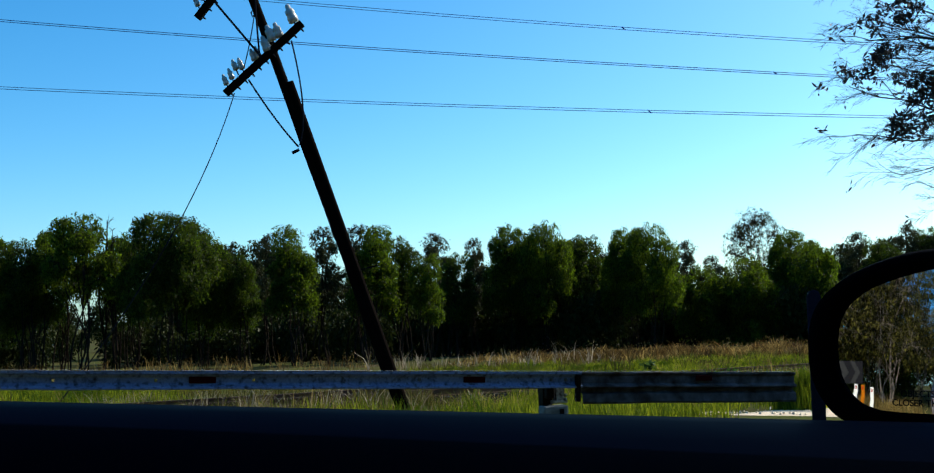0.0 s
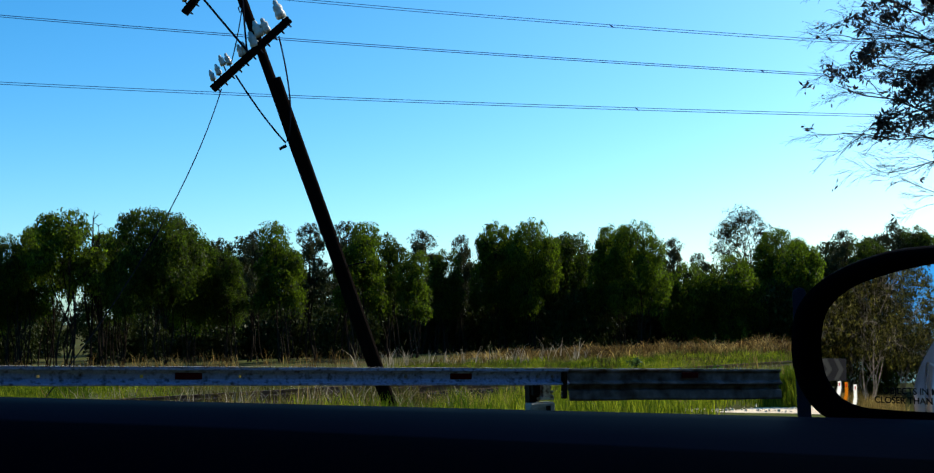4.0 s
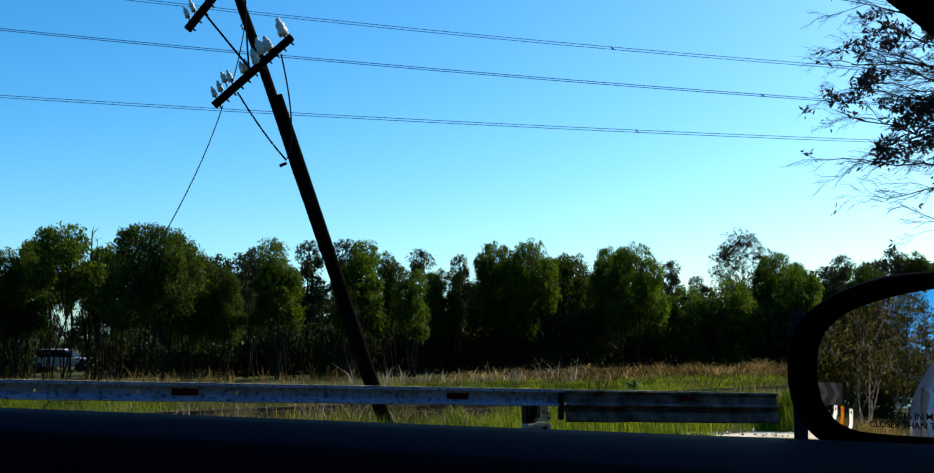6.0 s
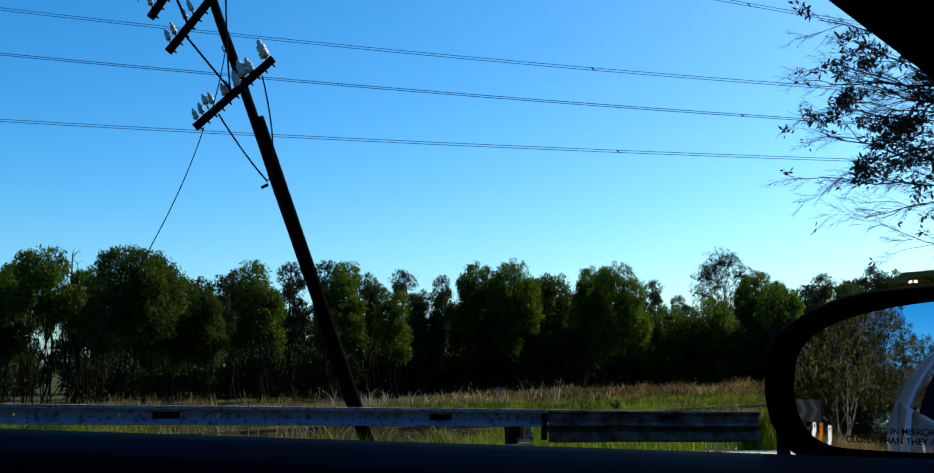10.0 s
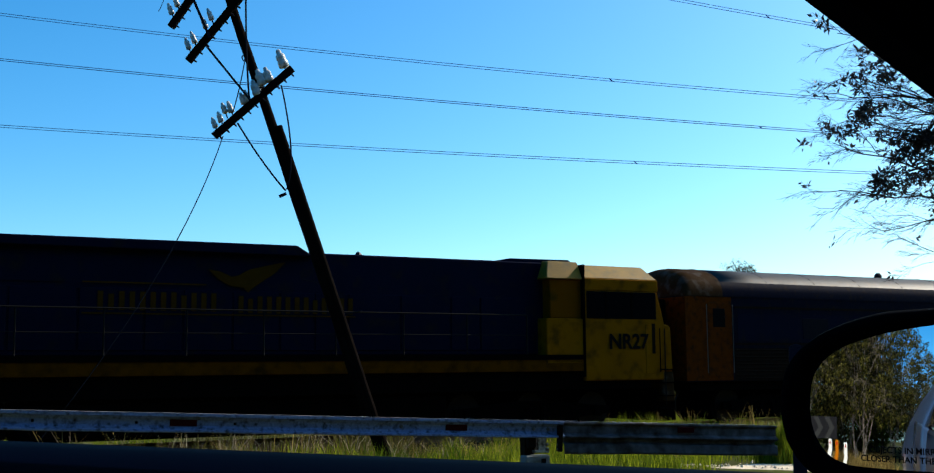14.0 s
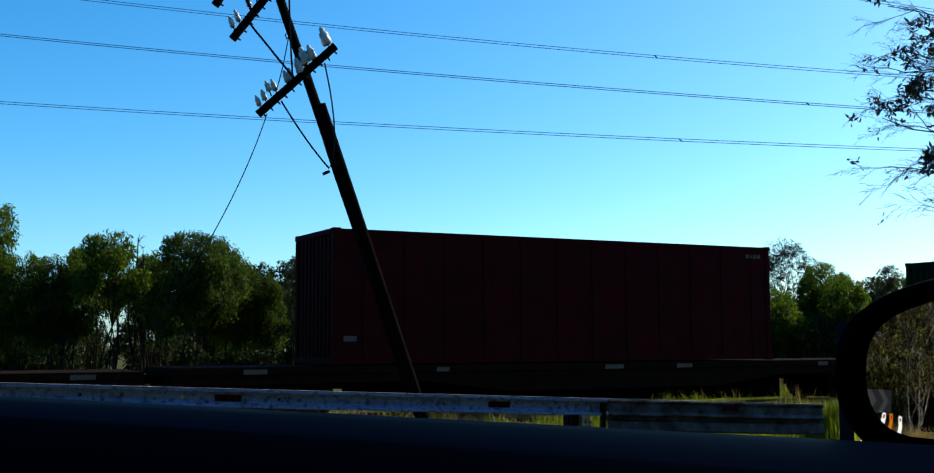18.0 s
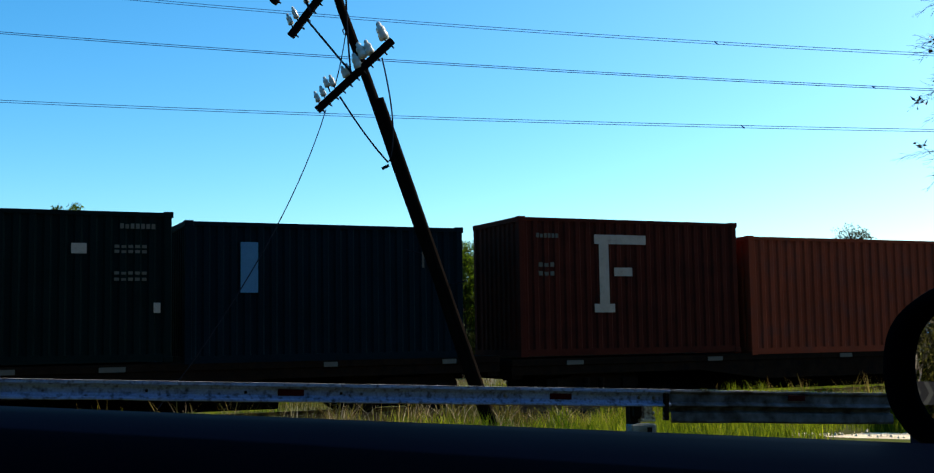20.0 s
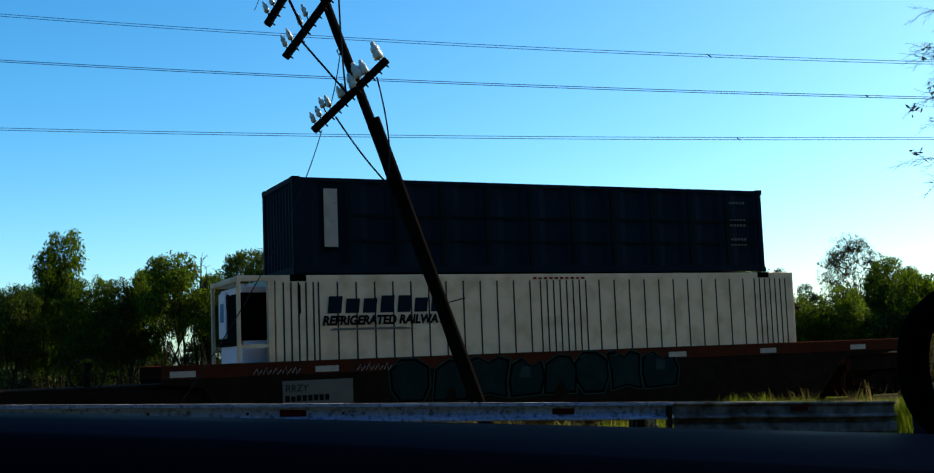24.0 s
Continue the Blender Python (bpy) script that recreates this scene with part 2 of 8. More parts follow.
# grime on the loco noses; on the coach's roof end it stands for shade
M["grime_and_shade"] = mat("brown_grime_and_shade", (0.030, 0.015, 0.006), 0.7, vary=0.4, scale=1.5, dirt=(0.06, 0.05, 0.04), dirt_amount=0.3)
M["coach_lower"] = mat("coach_lower_steel", (0.00785, 0.00493, 0.00384), 0.6, 0.1, vary=0.3, dirt=(0.0129, 0.00595, 0.0032), dirt_amount=0.4)
M["box_yellow"] = mat("container_yellow", (0.305, 0.074, 0.00272), 0.5, vary=0.22, scale=0.8, dirt=(0.166, 0.039, 0.00544), dirt_amount=0.2)
M["box_green"] = mat("container_green", (0.00407, 0.0224, 0.0158), 0.5, vary=0.25, scale=0.8)
M["box_maroon"] = mat("container_maroon", (0.0387, 0.00436, 0.00616), 0.55, vary=0.25, scale=0.8, dirt=(0.0251, 0.00655, 0.00616))
M["box_dkgreen"] = mat("container_dark_green", (0.00305, 0.0151, 0.00678), 0.55, vary=0.3, scale=0.8, dirt=(0.00661, 0.0116, 0.00678))
M["box_slate"] = mat("container_slate_green", (0.00407, 0.00935, 0.00924), 0.55, vary=0.3, scale=0.8)
M["box_teal"] = mat("container_navy_teal", (0.00356, 0.00926, 0.0132), 0.55, vary=0.3, scale=0.8)
M["box_brown"] = mat("container_red_brown", (0.0611, 0.0122, 0.00792), 0.55, vary=0.3, scale=0.8, dirt=(0.0407, 0.00935, 0.00704))
M["box_orange"] = mat("container_orange_red", (0.229, 0.0393, 0.0185), 0.55, vary=0.25, scale=0.8, dirt=(0.183, 0.0421, 0.0264))
M["box_blue"] = mat("container_blue", (0.0017, 0.0198, 0.0432), 0.55, vary=0.22, scale=0.8, dirt=(0.00198, 0.0177, 0.032))
M["box_crimson"] = mat("container_crimson", (0.0343, 0.00469, 0.00662), 0.55, vary=0.25, scale=0.8)
M["box_white"] = mat("reefer_white", (0.494, 0.357, 0.294), 0.5, vary=0.12, scale=0.8, dirt=(0.403, 0.283, 0.216), dirt_amount=0.3)
M["box_cream"] = mat("reefer_cream", (0.682, 0.432, 0.28), 0.55, vary=0.15, scale=0.8, dirt=(0.497, 0.301, 0.183), dirt_amount=0.35)
M["box_navy"] = mat("container_navy", (0.00549, 0.0107, 0.0177), 0.55, vary=0.3, scale=0.8)
M["seam"] = mat("dark_seam", (0.02, 0.02, 0.022), 0.8, vary=0.2, bump=0)
M["logo_yellow"] = mat("sign_yellow", (0.278, 0.207, 0.00384), 0.5, vary=0.12)
M["logo_red"] = mat("sign_red", (0.187, 0.0153, 0.0072), 0.5, vary=0.15)
M["logo_lightblue"] = mat("sign_light_blue", (0.0666, 0.163, 0.264), 0.5, vary=0.15)
M["logo_gold"] = mat("sign_gold", (0.162, 0.0859, 0.0101), 0.5, vary=0.15)
M["logo_grey"] = mat("sign_grey", (0.115, 0.0954, 0.08), 0.5, vary=0.15)
M["stripe_orange"] = mat("amber_stripe", (0.389, 0.117, 0.00512), 0.5, vary=0.15)
M["stripe_red"] = mat("red_stripe", (0.0932, 0.00357, 0.00448), 0.5, vary=0.15)
M["graffiti_teal"] = mat("graffiti_teal", (0.00627, 0.0154, 0.015), 0.6, vary=0.4, scale=2)
M["graffiti_edge"] = mat("graffiti_pale_edge", (0.0162, 0.0333, 0.0298), 0.6, vary=0.4, scale=3)
M["panel_grey"] = mat("weathered_white_panel", (0.248, 0.162, 0.104), 0.6, vary=0.25, scale=3)
M["wagon_rust"] = mat("wagon_rust_red", (0.0571, 0.0126, 0.00593), 0.8, vary=0.4, scale=1.5, dirt=(0.0381, 0.014, 0.00854))
M["unit_white"] = mat("cooling_unit_white", (0.672, 0.533, 0.547), 0.4, vary=0.08)
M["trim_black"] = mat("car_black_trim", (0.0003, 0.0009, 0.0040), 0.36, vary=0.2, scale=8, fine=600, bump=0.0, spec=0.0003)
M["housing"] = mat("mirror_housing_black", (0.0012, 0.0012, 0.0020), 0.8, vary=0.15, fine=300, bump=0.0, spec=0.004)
M["car_paint"] = mat("silver_car_paint", (0.04, 0.07, 0.13), 0.3, 0.3, vary=0.05, bump=0, coat=0.6)
M["car_cloth"] = mat("dark_seat_cloth", (0.02, 0.02, 0.022), 0.95, vary=0.3, fine=250, bump=0.2)
M["car_glass"] = glass_mat("dark_car_glass", (0.01, 0.011, 0.012), 0.02)
M["tyre"] = mat("tyre_rubber", (0.018, 0.018, 0.018), 0.85, vary=0.2)
M["lens_white"] = glow_mat("lit_headlight", (1.0, 0.95, 0.8), 3.0)
M["lens_red"] = mat("red_lens", (0.3, 0.01, 0.01), 0.2, vary=0.1)
M["text_black"] = mat("etched_lettering", (0.012, 0.012, 0.012), 0.6, vary=0.05, bump=0)
M["chevron_black"] = mat("chevron_black", (0.0105, 0.0105, 0.0119), 0.5, vary=0.1)
M["chevron_pale"] = mat("chevron_pale", (0.0265, 0.0269, 0.0265), 0.5, vary=0.1)
M["horn"] = mat("horn_black", (0.014, 0.014, 0.016), 0.4, 0.4, vary=0.2)
_mm = bpy.data.materials.new("mirror_silver")
_mm.use_nodes = True
_b = _mm.node_tree.nodes["Principled BSDF"]
_b.inputs["Base Color"].default_value = (0.74, 0.75, 0.76, 1)
_b.inputs["Metallic"].default_value, _b.inputs["Roughness"].default_value = 1.0, 0.015
M["mirror"] = _mm


# ---- mesh helpers ----
def mesh_of(name, bm):
    me = bpy.data.meshes.new(name)
    bm.to_mesh(me)
    bm.free()
    return me


def part(name, bm, material, parent=None, label="", m=None, smooth=False, bevel=0.0):
    """Links a bmesh as one mesh object under a thing or a part."""
    if bevel:
        bmesh.ops.bevel(bm, geom=bm.edges[:], offset=bevel, segments=1, affect="EDGES", clamp_overlap=True)
    me = mesh_of(name, bm)
    me.materials.append(material)
    if smooth:
        me.polygons.foreach_set("use_smooth", [True] * len(me.polygons))
    ob = new(name, me)
    if parent is not None:
        ob.parent = parent
    if m is not None:
        ob.matrix_basis = m
    if label:
        ob["label"] = label
    return ob


def soup(name, verts, faces, material, parent=None, kind="", label="", smooth=False):
    """A mesh from arrays of vertices and faces."""
    me = bpy.data.meshes.new(name)
    me.from_pydata(verts if isinstance(verts, list) else verts.tolist(), [], faces if isinstance(faces, list) else faces.tolist())
    me.materials.append(material)
    if smooth:
        me.polygons.foreach_set("use_smooth", [True] * len(me.polygons))
    ob = new(name, me)
    if parent is not None:
        ob.parent = parent
    if kind:
        ob["kind"] = kind
    if label:
        ob["label"] = label
    return ob


def box(bm, x0, x1, y0, y1, z0, z1):
    x0, x1, y0, y1, z0, z1 = min(x0, x1), max(x0, x1), min(y0, y1), max(y0, y1), min(z0, z1), max(z0, z1)
    v = [bm.verts.new(p) for p in ((x0, y0, z0), (x1, y0, z0), (x1, y1, z0), (x0, y1, z0), (x0, y0, z1), (x1, y0, z1), (x1, y1, z1), (x0, y1, z1))]
    for f in ((0, 3, 2, 1), (4, 5, 6, 7), (0, 1, 5, 4), (1, 2, 6, 5), (2, 3, 7, 6), (3, 0, 4, 7)):
        bm.faces.new([v[i] for i in f])


def boxed(*b):
    bm = bmesh.new()
    box(bm, *b)
    return bm


def tube_to(bm, pts, radii, sides=6, cap=True):
    """A tapered tube along points."""
    rings = []
    n = len(pts)
    for i, p in enumerate(pts):
        p = Vector(p)
        d = (Vector(pts[min(i + 1, n - 1)]) - Vector(pts[max(i - 1, 0)])).normalized()
        a = d.orthogonal().normalized() if abs(d.z) > 0.95 else d.cross(Vector((0, 0, 1))).normalized()
        b = d.cross(a)
        r = radii[i] if isinstance(radii, (list, tuple)) else radii
        rings.append([bm.verts.new(p + r * (math.cos(2 * math.pi * k / sides) * a + math.sin(2 * math.pi * k / sides) * b)) for k in range(sides)])
    for r0, r1 in zip(rings, rings[1:]):
        for k in range(sides):
            bm.faces.new((r0[k], r0[(k + 1) % sides], r1[(k + 1) % sides], r1[k]))
    if cap:
        bm.faces.new(rings[0][::-1])
        bm.faces.new(rings[-1])


def tube(pts, radii, sides=6):
    bm = bmesh.new()
    tube_to(bm, pts, radii, sides)
    return bm


def lathe(profile, sides=12):
    """A turned body about z from (radius, height) pairs."""
    bm = bmesh.new()
    rings = [[bm.verts.new((r * math.cos(2 * math.pi * k / sides), r * math.sin(2 * math.pi * k / sides), z)) for k in range(sides)] for r, z in profile]
    for r0, r1 in zip(rings, rings[1:]):
        for k in range(sides):
            bm.faces.new((r0[k], r0[(k + 1) % sides], r1[(k + 1) % sides], r1[k]))
    bm.faces.new(rings[0][::-1])
    bm.faces.new(rings[-1])
    return bm


def prism(outline, y0, y1):
    """An outline in x and z, pulled from y0 to y1."""
    bm = bmesh.new()
    a = [bm.verts.new((x, y0, z)) for x, z in outline]
    b = [bm.verts.new((x, y1, z)) for x, z in outline]
    bm.faces.new(a)
    bm.faces.new(b[::-1])
    n = len(a)
    for i in range(n):
        bm.faces.new((a[i], b[i], b[(i + 1) % n], a[(i + 1) % n]))
    bmesh.ops.recalc_face_normals(bm, faces=bm.faces[:])
    return bm


def empty(name, label="", category="", group=""):
    return tagged(new(name), label, category, group)


def letters(text, size, material, parent, name="lettering", m=None, bold=0.0, shear=0.0):
    cu = bpy.data.curves.new("lettering", "FONT")
    cu.body, cu.size, cu.extrude, cu.offset, cu.shear = text, size, 0.008 * size, bold, shear
    tmp = bpy.data.objects.new("tmp", cu)
    me = bpy.data.meshes.new_from_object(tmp)
    bpy.data.objects.remove(tmp)
    me.materials.append(material)
    ob = new(name, me)
    ob.parent = parent
    ob.matrix_basis = m
    return ob


# ---- the lie of the land ----
TH = radians(29.78)                         # the railway's heading from +x
RAIL_Y = 26.6                               # where the near face of the train cuts the y axis
RU, RV = Vector((math.cos(TH), math.sin(TH), 0)), Vector((-math.sin(TH), math.cos(TH), 0))
V_FACE = RAIL_Y * math.cos(TH)              # distance of the train's near face
V_TRACK = V_FACE + 1.25
RAIL_Z = -0.20
GR = radians(22.7)                          # the guardrail's heading
GU, GV = Vector((math.cos(GR), math.sin(GR), 0)), Vector((-math.sin(GR), math.cos(GR), 0))


def smooth01(a, b, x):
    t = np.clip((x - a) / (b - a), 0, 1)
    return t * t * (3 - 2 * t)


def ground_z(x, y):
    """The height of the ground: road verge, dip to the railway, bank behind it."""
    x, y = np.asarray(x, float), np.asarray(y, float)
    v = -x * math.sin(TH) + y * math.cos(TH)
    u = x * math.cos(TH) + y * math.sin(TH)
    verge = np.clip(0.17 - 0.0475 * x, -0.12, 0.42)
    z = verge * smooth01(3.0, 7.5, v)
    z = z * (1 - smooth01(11.0, 19.0, v)) - 0.62 * smooth01(11.0, 19.0, v)
    z = z + 0.10 * smooth01(29, 33, v) - 0.25 * smooth01(45, 62, v)
    z = z + 0.36 * smooth01(12, 18, u) * smooth01(13.5, 17.5, v) * (1 - smooth01(21.2, 22.6, v))
    z = z + 0.18 * smooth01(20, 34, u) * smooth01(27, 31, v) * (1 - smooth01(44, 60, v))
    return z + 0.05 * np.sin(x * 0.9 + 1.3 * np.sin(y * 0.37)) * np.cos(y * 0.71) * smooth01(6, 9, v)


def build_ground():
    ax = np.concatenate([-np.geomspace(4000, 80, 14), np.linspace(-60, 70, 131), np.geomspace(90, 4000, 14)])
    ay = np.concatenate([-np.geomspace(4000, 50, 14), np.linspace(-40, 90, 131), np.geomspace(105, 4000, 14)])
    gx, gy = np.meshgrid(ax, ay)
    gz = ground_z(gx, gy)
    far = smooth01(90, 400, np.hypot(gx, gy))
    gz = gz * (1 - far) - 0.6 * far - 0.01
    n, m = len(ax), len(ay)
    idx = np.arange(n * m).reshape(m, n)
    f = np.stack([idx[:-1, :-1], idx[:-1, 1:], idx[1:, 1:], idx[1:, :-1]], -1).reshape(-1, 4)
    ob = soup("ground", np.stack([gx, gy, gz], -1).reshape(-1, 3), f, M["ground"], smooth=True)
    tagged(ob, "rough grassy ground falling to the railway", "ground", kind="structure")


build_ground()


def strip_mesh(bm, along, across, w0, w1, a0, a1, steps, lift):
    """A sheet that follows the ground."""
    rows = []
    for i in range(steps + 1):
        a = a0 + (a1 - a0) * i / steps
        row = []
        for w in np.linspace(w0, w1, 7):
            p = along * a + across * w
            row.append(bm.verts.new((p.x, p.y, float(ground_z(p.x, p.y)) + lift)))
        rows.append(row)
    for r0, r1 in zip(rows, rows[1:]):
        for k in range(6):
            bm.faces.new((r0[k], r1[k], r1[k + 1], r0[k + 1]))


CH = radians(20.0)                          # the car's heading
CU, CV = Vector((math.cos(CH), math.sin(CH), 0)), Vector((-math.sin(CH), math.cos(CH), 0))
bm = bmesh.new()
strip_mesh(bm, CU, CV, -8.2, -1.5, -160, 160, 60, 0.02)
tagged(part("road", bm, M["asphalt"]), "grey asphalt road beside the railway", "road", kind="structure")

# pale gravel track by the guardrail's end
def build_gravel():
    rng = random.Random(5)
    bm = bmesh.new()
    c, rim = Vector((6.3, 18.0, 0)), []
    for k in range(28):
        a = 2 * math.pi * k / 28
        r = 1 + 0.18 * rng.random()
        p = c + GU * (3.6 * r * math.cos(a)) + GV * (2.6 * r * math.sin(a))
        rim.append((p, bm.verts.new((p.x, p.y, float(ground_z(p.x, p.y)) - 0.12))))
    inner = []
    for p, _ in rim:
        q = c.lerp(p, 0.6)
        inner.append(bm.verts.new((q.x, q.y, float(ground_z(q.x, q.y)) + 0.02 + 0.025 * rng.random())))
    for k in range(28):
        bm.faces.new((rim[k][1], rim[(k + 1) % 28][1], inner[(k + 1) % 28], inner[k]))
    bm.faces.new(inner)
    tagged(part("gravel_track", bm, M["gravel"]), "pale gravel patch beside the guardrail end", "gravel", kind="structure")
    v, f = [], []
    for _ in range(420):
        a, r = rng.uniform(0, 6.283), rng.random() ** 0.5
        p = c + GU * (3.5 * r * math.cos(a)) + GV * (2.5 * r * math.sin(a))
        s, z = rng.uniform(0.012, 0.035), float(ground_z(p.x, p.y)) + 0.02
        i = len(v)
        v += [(p.x - s, p.y, z), (p.x, p.y - s, z), (p.x + s, p.y, z), (p.x, p.y + s, z), (p.x, p.y, z + s * 1.1)]
        f += [(i, i + 1, i + 4), (i + 1, i + 2, i + 4), (i + 2, i + 3, i + 4), (i + 3, i, i + 4)]
    tagged(soup("gravel_stones", v, f, M["gravel"]), "loose pale stones on the gravel patch", "gravel", kind="stuff")


build_gravel()


def uv_point(u, v, z=0.0):
    p = RU * u + RV * v
    return Vector((p.x, p.y, z))


# ---- the railway ----
def build_track():
    rng = random.Random(3)
    bm = bmesh.new()
    prof = [(-3.0, -0.75), (-1.75, -0.38), (1.75, -0.38), (3.0, -0.75)]
    rows = [[bm.verts.new(uv_point(u, V_TRACK + w, z)) for w, z in prof] for u in np.linspace(-260, 420, 120)]
    for r0, r1 in zip(rows, rows[1:]):
        for k in range(3):
            bm.faces.new((r0[k], r1[k], r1[k + 1], r0[k + 1]))
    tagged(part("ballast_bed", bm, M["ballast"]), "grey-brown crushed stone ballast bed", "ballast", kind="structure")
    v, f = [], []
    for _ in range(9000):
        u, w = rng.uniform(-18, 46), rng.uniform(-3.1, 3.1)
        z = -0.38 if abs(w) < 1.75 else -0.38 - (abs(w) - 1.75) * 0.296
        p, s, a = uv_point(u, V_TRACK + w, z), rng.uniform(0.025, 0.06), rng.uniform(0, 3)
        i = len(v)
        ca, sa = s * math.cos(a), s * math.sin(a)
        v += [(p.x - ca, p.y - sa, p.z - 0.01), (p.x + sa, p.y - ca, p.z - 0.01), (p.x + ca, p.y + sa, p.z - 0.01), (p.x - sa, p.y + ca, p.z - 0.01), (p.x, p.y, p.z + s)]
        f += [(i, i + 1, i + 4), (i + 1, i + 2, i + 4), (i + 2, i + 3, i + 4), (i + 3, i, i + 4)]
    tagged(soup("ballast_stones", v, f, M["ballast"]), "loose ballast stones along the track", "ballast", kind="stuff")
    track = empty("railway_track", "standard gauge railway track with rusty rails", "railway")
    track["kind"] = "structure"
    rot = Matrix.Rotation(TH, 4, "Z")
    for side in (-0.75, 0.75):
        bm = prism([(-0.07, 0.0), (0.07, 0.0), (0.07, 0.02), (0.012, 0.035), (0.012, 0.12), (0.036, 0.13), (0.036, 0.165), (-0.036, 0.165), (-0.036, 0.13), (-0.012, 0.12), (-0.012, 0.035), (-0.07, 0.02)], -260, 420)
        p = uv_point(0, V_TRACK + side, RAIL_Z - 0.165)
        part("rail", bm, M["rail"], track, m=Matrix.Translation(p) @ rot @ Matrix.Rotation(-math.pi / 2, 4, "Z"))
    sl = mesh_of("sleeper", boxed(-0.12, 0.12, -1.25, 1.25, -0.1, 0.03))
    sl.materials.append(M["sleeper"])
    for i in range(90):
        ob = new("sleeper", sl)
        ob.parent = track
        ob.matrix_basis = Matrix.Translation(uv_point(-14 + i * 0.66, V_TRACK, RAIL_Z - 0.19)) @ rot


build_track()


# ---- guardrail ----
def build_guardrail():
    rail = empty("guardrail", "weathered galvanised steel road guardrail with red reflectors", "guardrail")
    g0 = Vector((-2.412, 9.468, 0))

    def gp(a, off=0.0, z=0.0):
        """a metres along from the first reflector, off metres behind its face."""
        p = g0 + GU * a + GV * off
        return Vector((p.x, p.y, z))

    def top(a):
        return 1.035 - 0.0438 * a

    # shallow channel beam: section in (depth, height below the top)
    sec = [(0.035, 0.0), (0.005, 0.0), (-0.004, -0.010), (-0.004, -0.024), (0.030, -0.034), (0.042, -0.055), (0.042, -0.066), (0.042, -0.089), (0.042, -0.100), (0.026, -0.126), (-0.002, -0.136), (-0.004, -0.148), (0.006, -0.154), (0.035, -0.154), (0.035, -0.150), (0.010, -0.149), (0.002, -0.140), (0.030, -0.130), (0.047, -0.102), (0.047, -0.089), (0.047, -0.066), (0.047, -0.052), (0.034, -0.030), (0.002, -0.020), (0.004, -0.006), (0.035, -0.004)]
    wsec = [(0.03, 0.0), (0.0, 0.0), (-0.006, -0.012), (0.004, -0.026), (0.022, -0.036), (0.022, -0.108), (-0.020, -0.130), (-0.022, -0.141), (0.046, -0.166), (0.046, -0.190), (0.002, -0.206), (-0.002, -0.282), (0.010, -0.300), (0.03, -0.300)]
    wsec = wsec + [(d + 0.005, z) for d, z in reversed(wsec)]

    def beam(name, sec, a0, a1, steps, off, mt, label, holes=()):
        rng = random.Random(8)
        bm = bmesh.new()
        rows = []
        stations = sorted([a0 + (a1 - a0) * i / steps for i in range(steps + 1)] + [h + d for h in holes for d in (-0.012, 0.012)])
        for a in stations:
            dz, dy = rng.uniform(-0.003, 0.003), rng.uniform(-0.004, 0.004)
            rows.append([bm.verts.new(gp(a, off + d + dy, top(a) + z + dz)) for d, z in sec])
        n = len(sec)
        for i, (r0, r1) in enumerate(zip(rows, rows[1:])):
            slot = any(abs(stations[i] + 0.012 - h) < 1e-6 for h in holes)
            for k in range(n):
                if slot and k in (6, 19):
                    continue
                bm.faces.new((r0[k], r1[k], r1[(k + 1) % n], r0[(k + 1) % n]))
        bm.faces.new(rows[0])
        bm.faces.new(rows[-1][::-1])
        bmesh.ops.recalc_face_normals(bm, faces=bm.faces[:])
        return part(name, bm, mt, rail, label)

    beam("beam", sec, -9.0, 3.62, 42, 0.0, M["galv"], "long single-ridge steel beam", (-1.06, -0.27, 0.53))
    beam("end_beam", wsec, 3.60, 6.02, 10, -0.014, M["galv_grimy"], "double-ridge steel end beam, grimy")
    # top edge strip in a paler steel, with the light on it in the colour
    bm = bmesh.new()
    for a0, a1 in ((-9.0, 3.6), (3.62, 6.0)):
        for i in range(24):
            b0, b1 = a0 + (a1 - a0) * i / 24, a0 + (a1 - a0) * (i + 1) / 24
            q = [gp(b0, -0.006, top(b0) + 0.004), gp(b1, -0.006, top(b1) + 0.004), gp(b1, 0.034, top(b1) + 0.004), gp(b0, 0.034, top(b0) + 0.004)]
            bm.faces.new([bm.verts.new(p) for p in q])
    part("top_lip", bm, M["galv_edge"], rail, "scuffed top lip, paler for the light on it")
    rot = Matrix.Rotation(GR, 4, "Z") @ Matrix.Rotation(radians(2.5), 4, "Y")
    for a, w in ((0.105, 0.22), (2.53, 0.21), (4.93, 0.19), (-2.3, 0.22), (-4.7, 0.22)):
        off = -0.022 if a > 3.6 else 0.038
        part("reflector", boxed(-w / 2, w / 2, -0.008, 0.006, -0.027, 0.027), M["reflector_red"], rail, "faded red reflector strip", m=Matrix.Translation(gp(a, off, top(a) - (0.058 if a > 3.6 else 0.076))) @ rot, bevel=0.004)
    bolt = lathe([(0.017, 0), (0.018, 0.004), (0.014, 0.009), (0.006, 0.012)], 10)
    me = mesh_of("bolt", bolt)
    me.materials.append(M["bolt_steel"])
    for a in (2.0, -3.4, 3.3, 3.45):
        ob = new("bolt", me)
        ob.parent = rail
        ob.matrix_basis = Matrix.Translation(gp(a, 0.036, top(a) - 0.075)) @ Matrix.Rotation(GR, 4, "Z") @ Matrix.Rotation(radians(90), 4, "X")
    for a in (3.38, 3.5, 3.62):
        for z in (-0.22, -0.26):
            ob = new("bolt", me)
            ob.parent = rail
            ob.matrix_basis = Matrix.Translation(gp(a + 0.05, 0.02, top(a) + z)) @ Matrix.Rotation(GR, 4, "Z") @ Matrix.Rotation(radians(90), 4, "X")
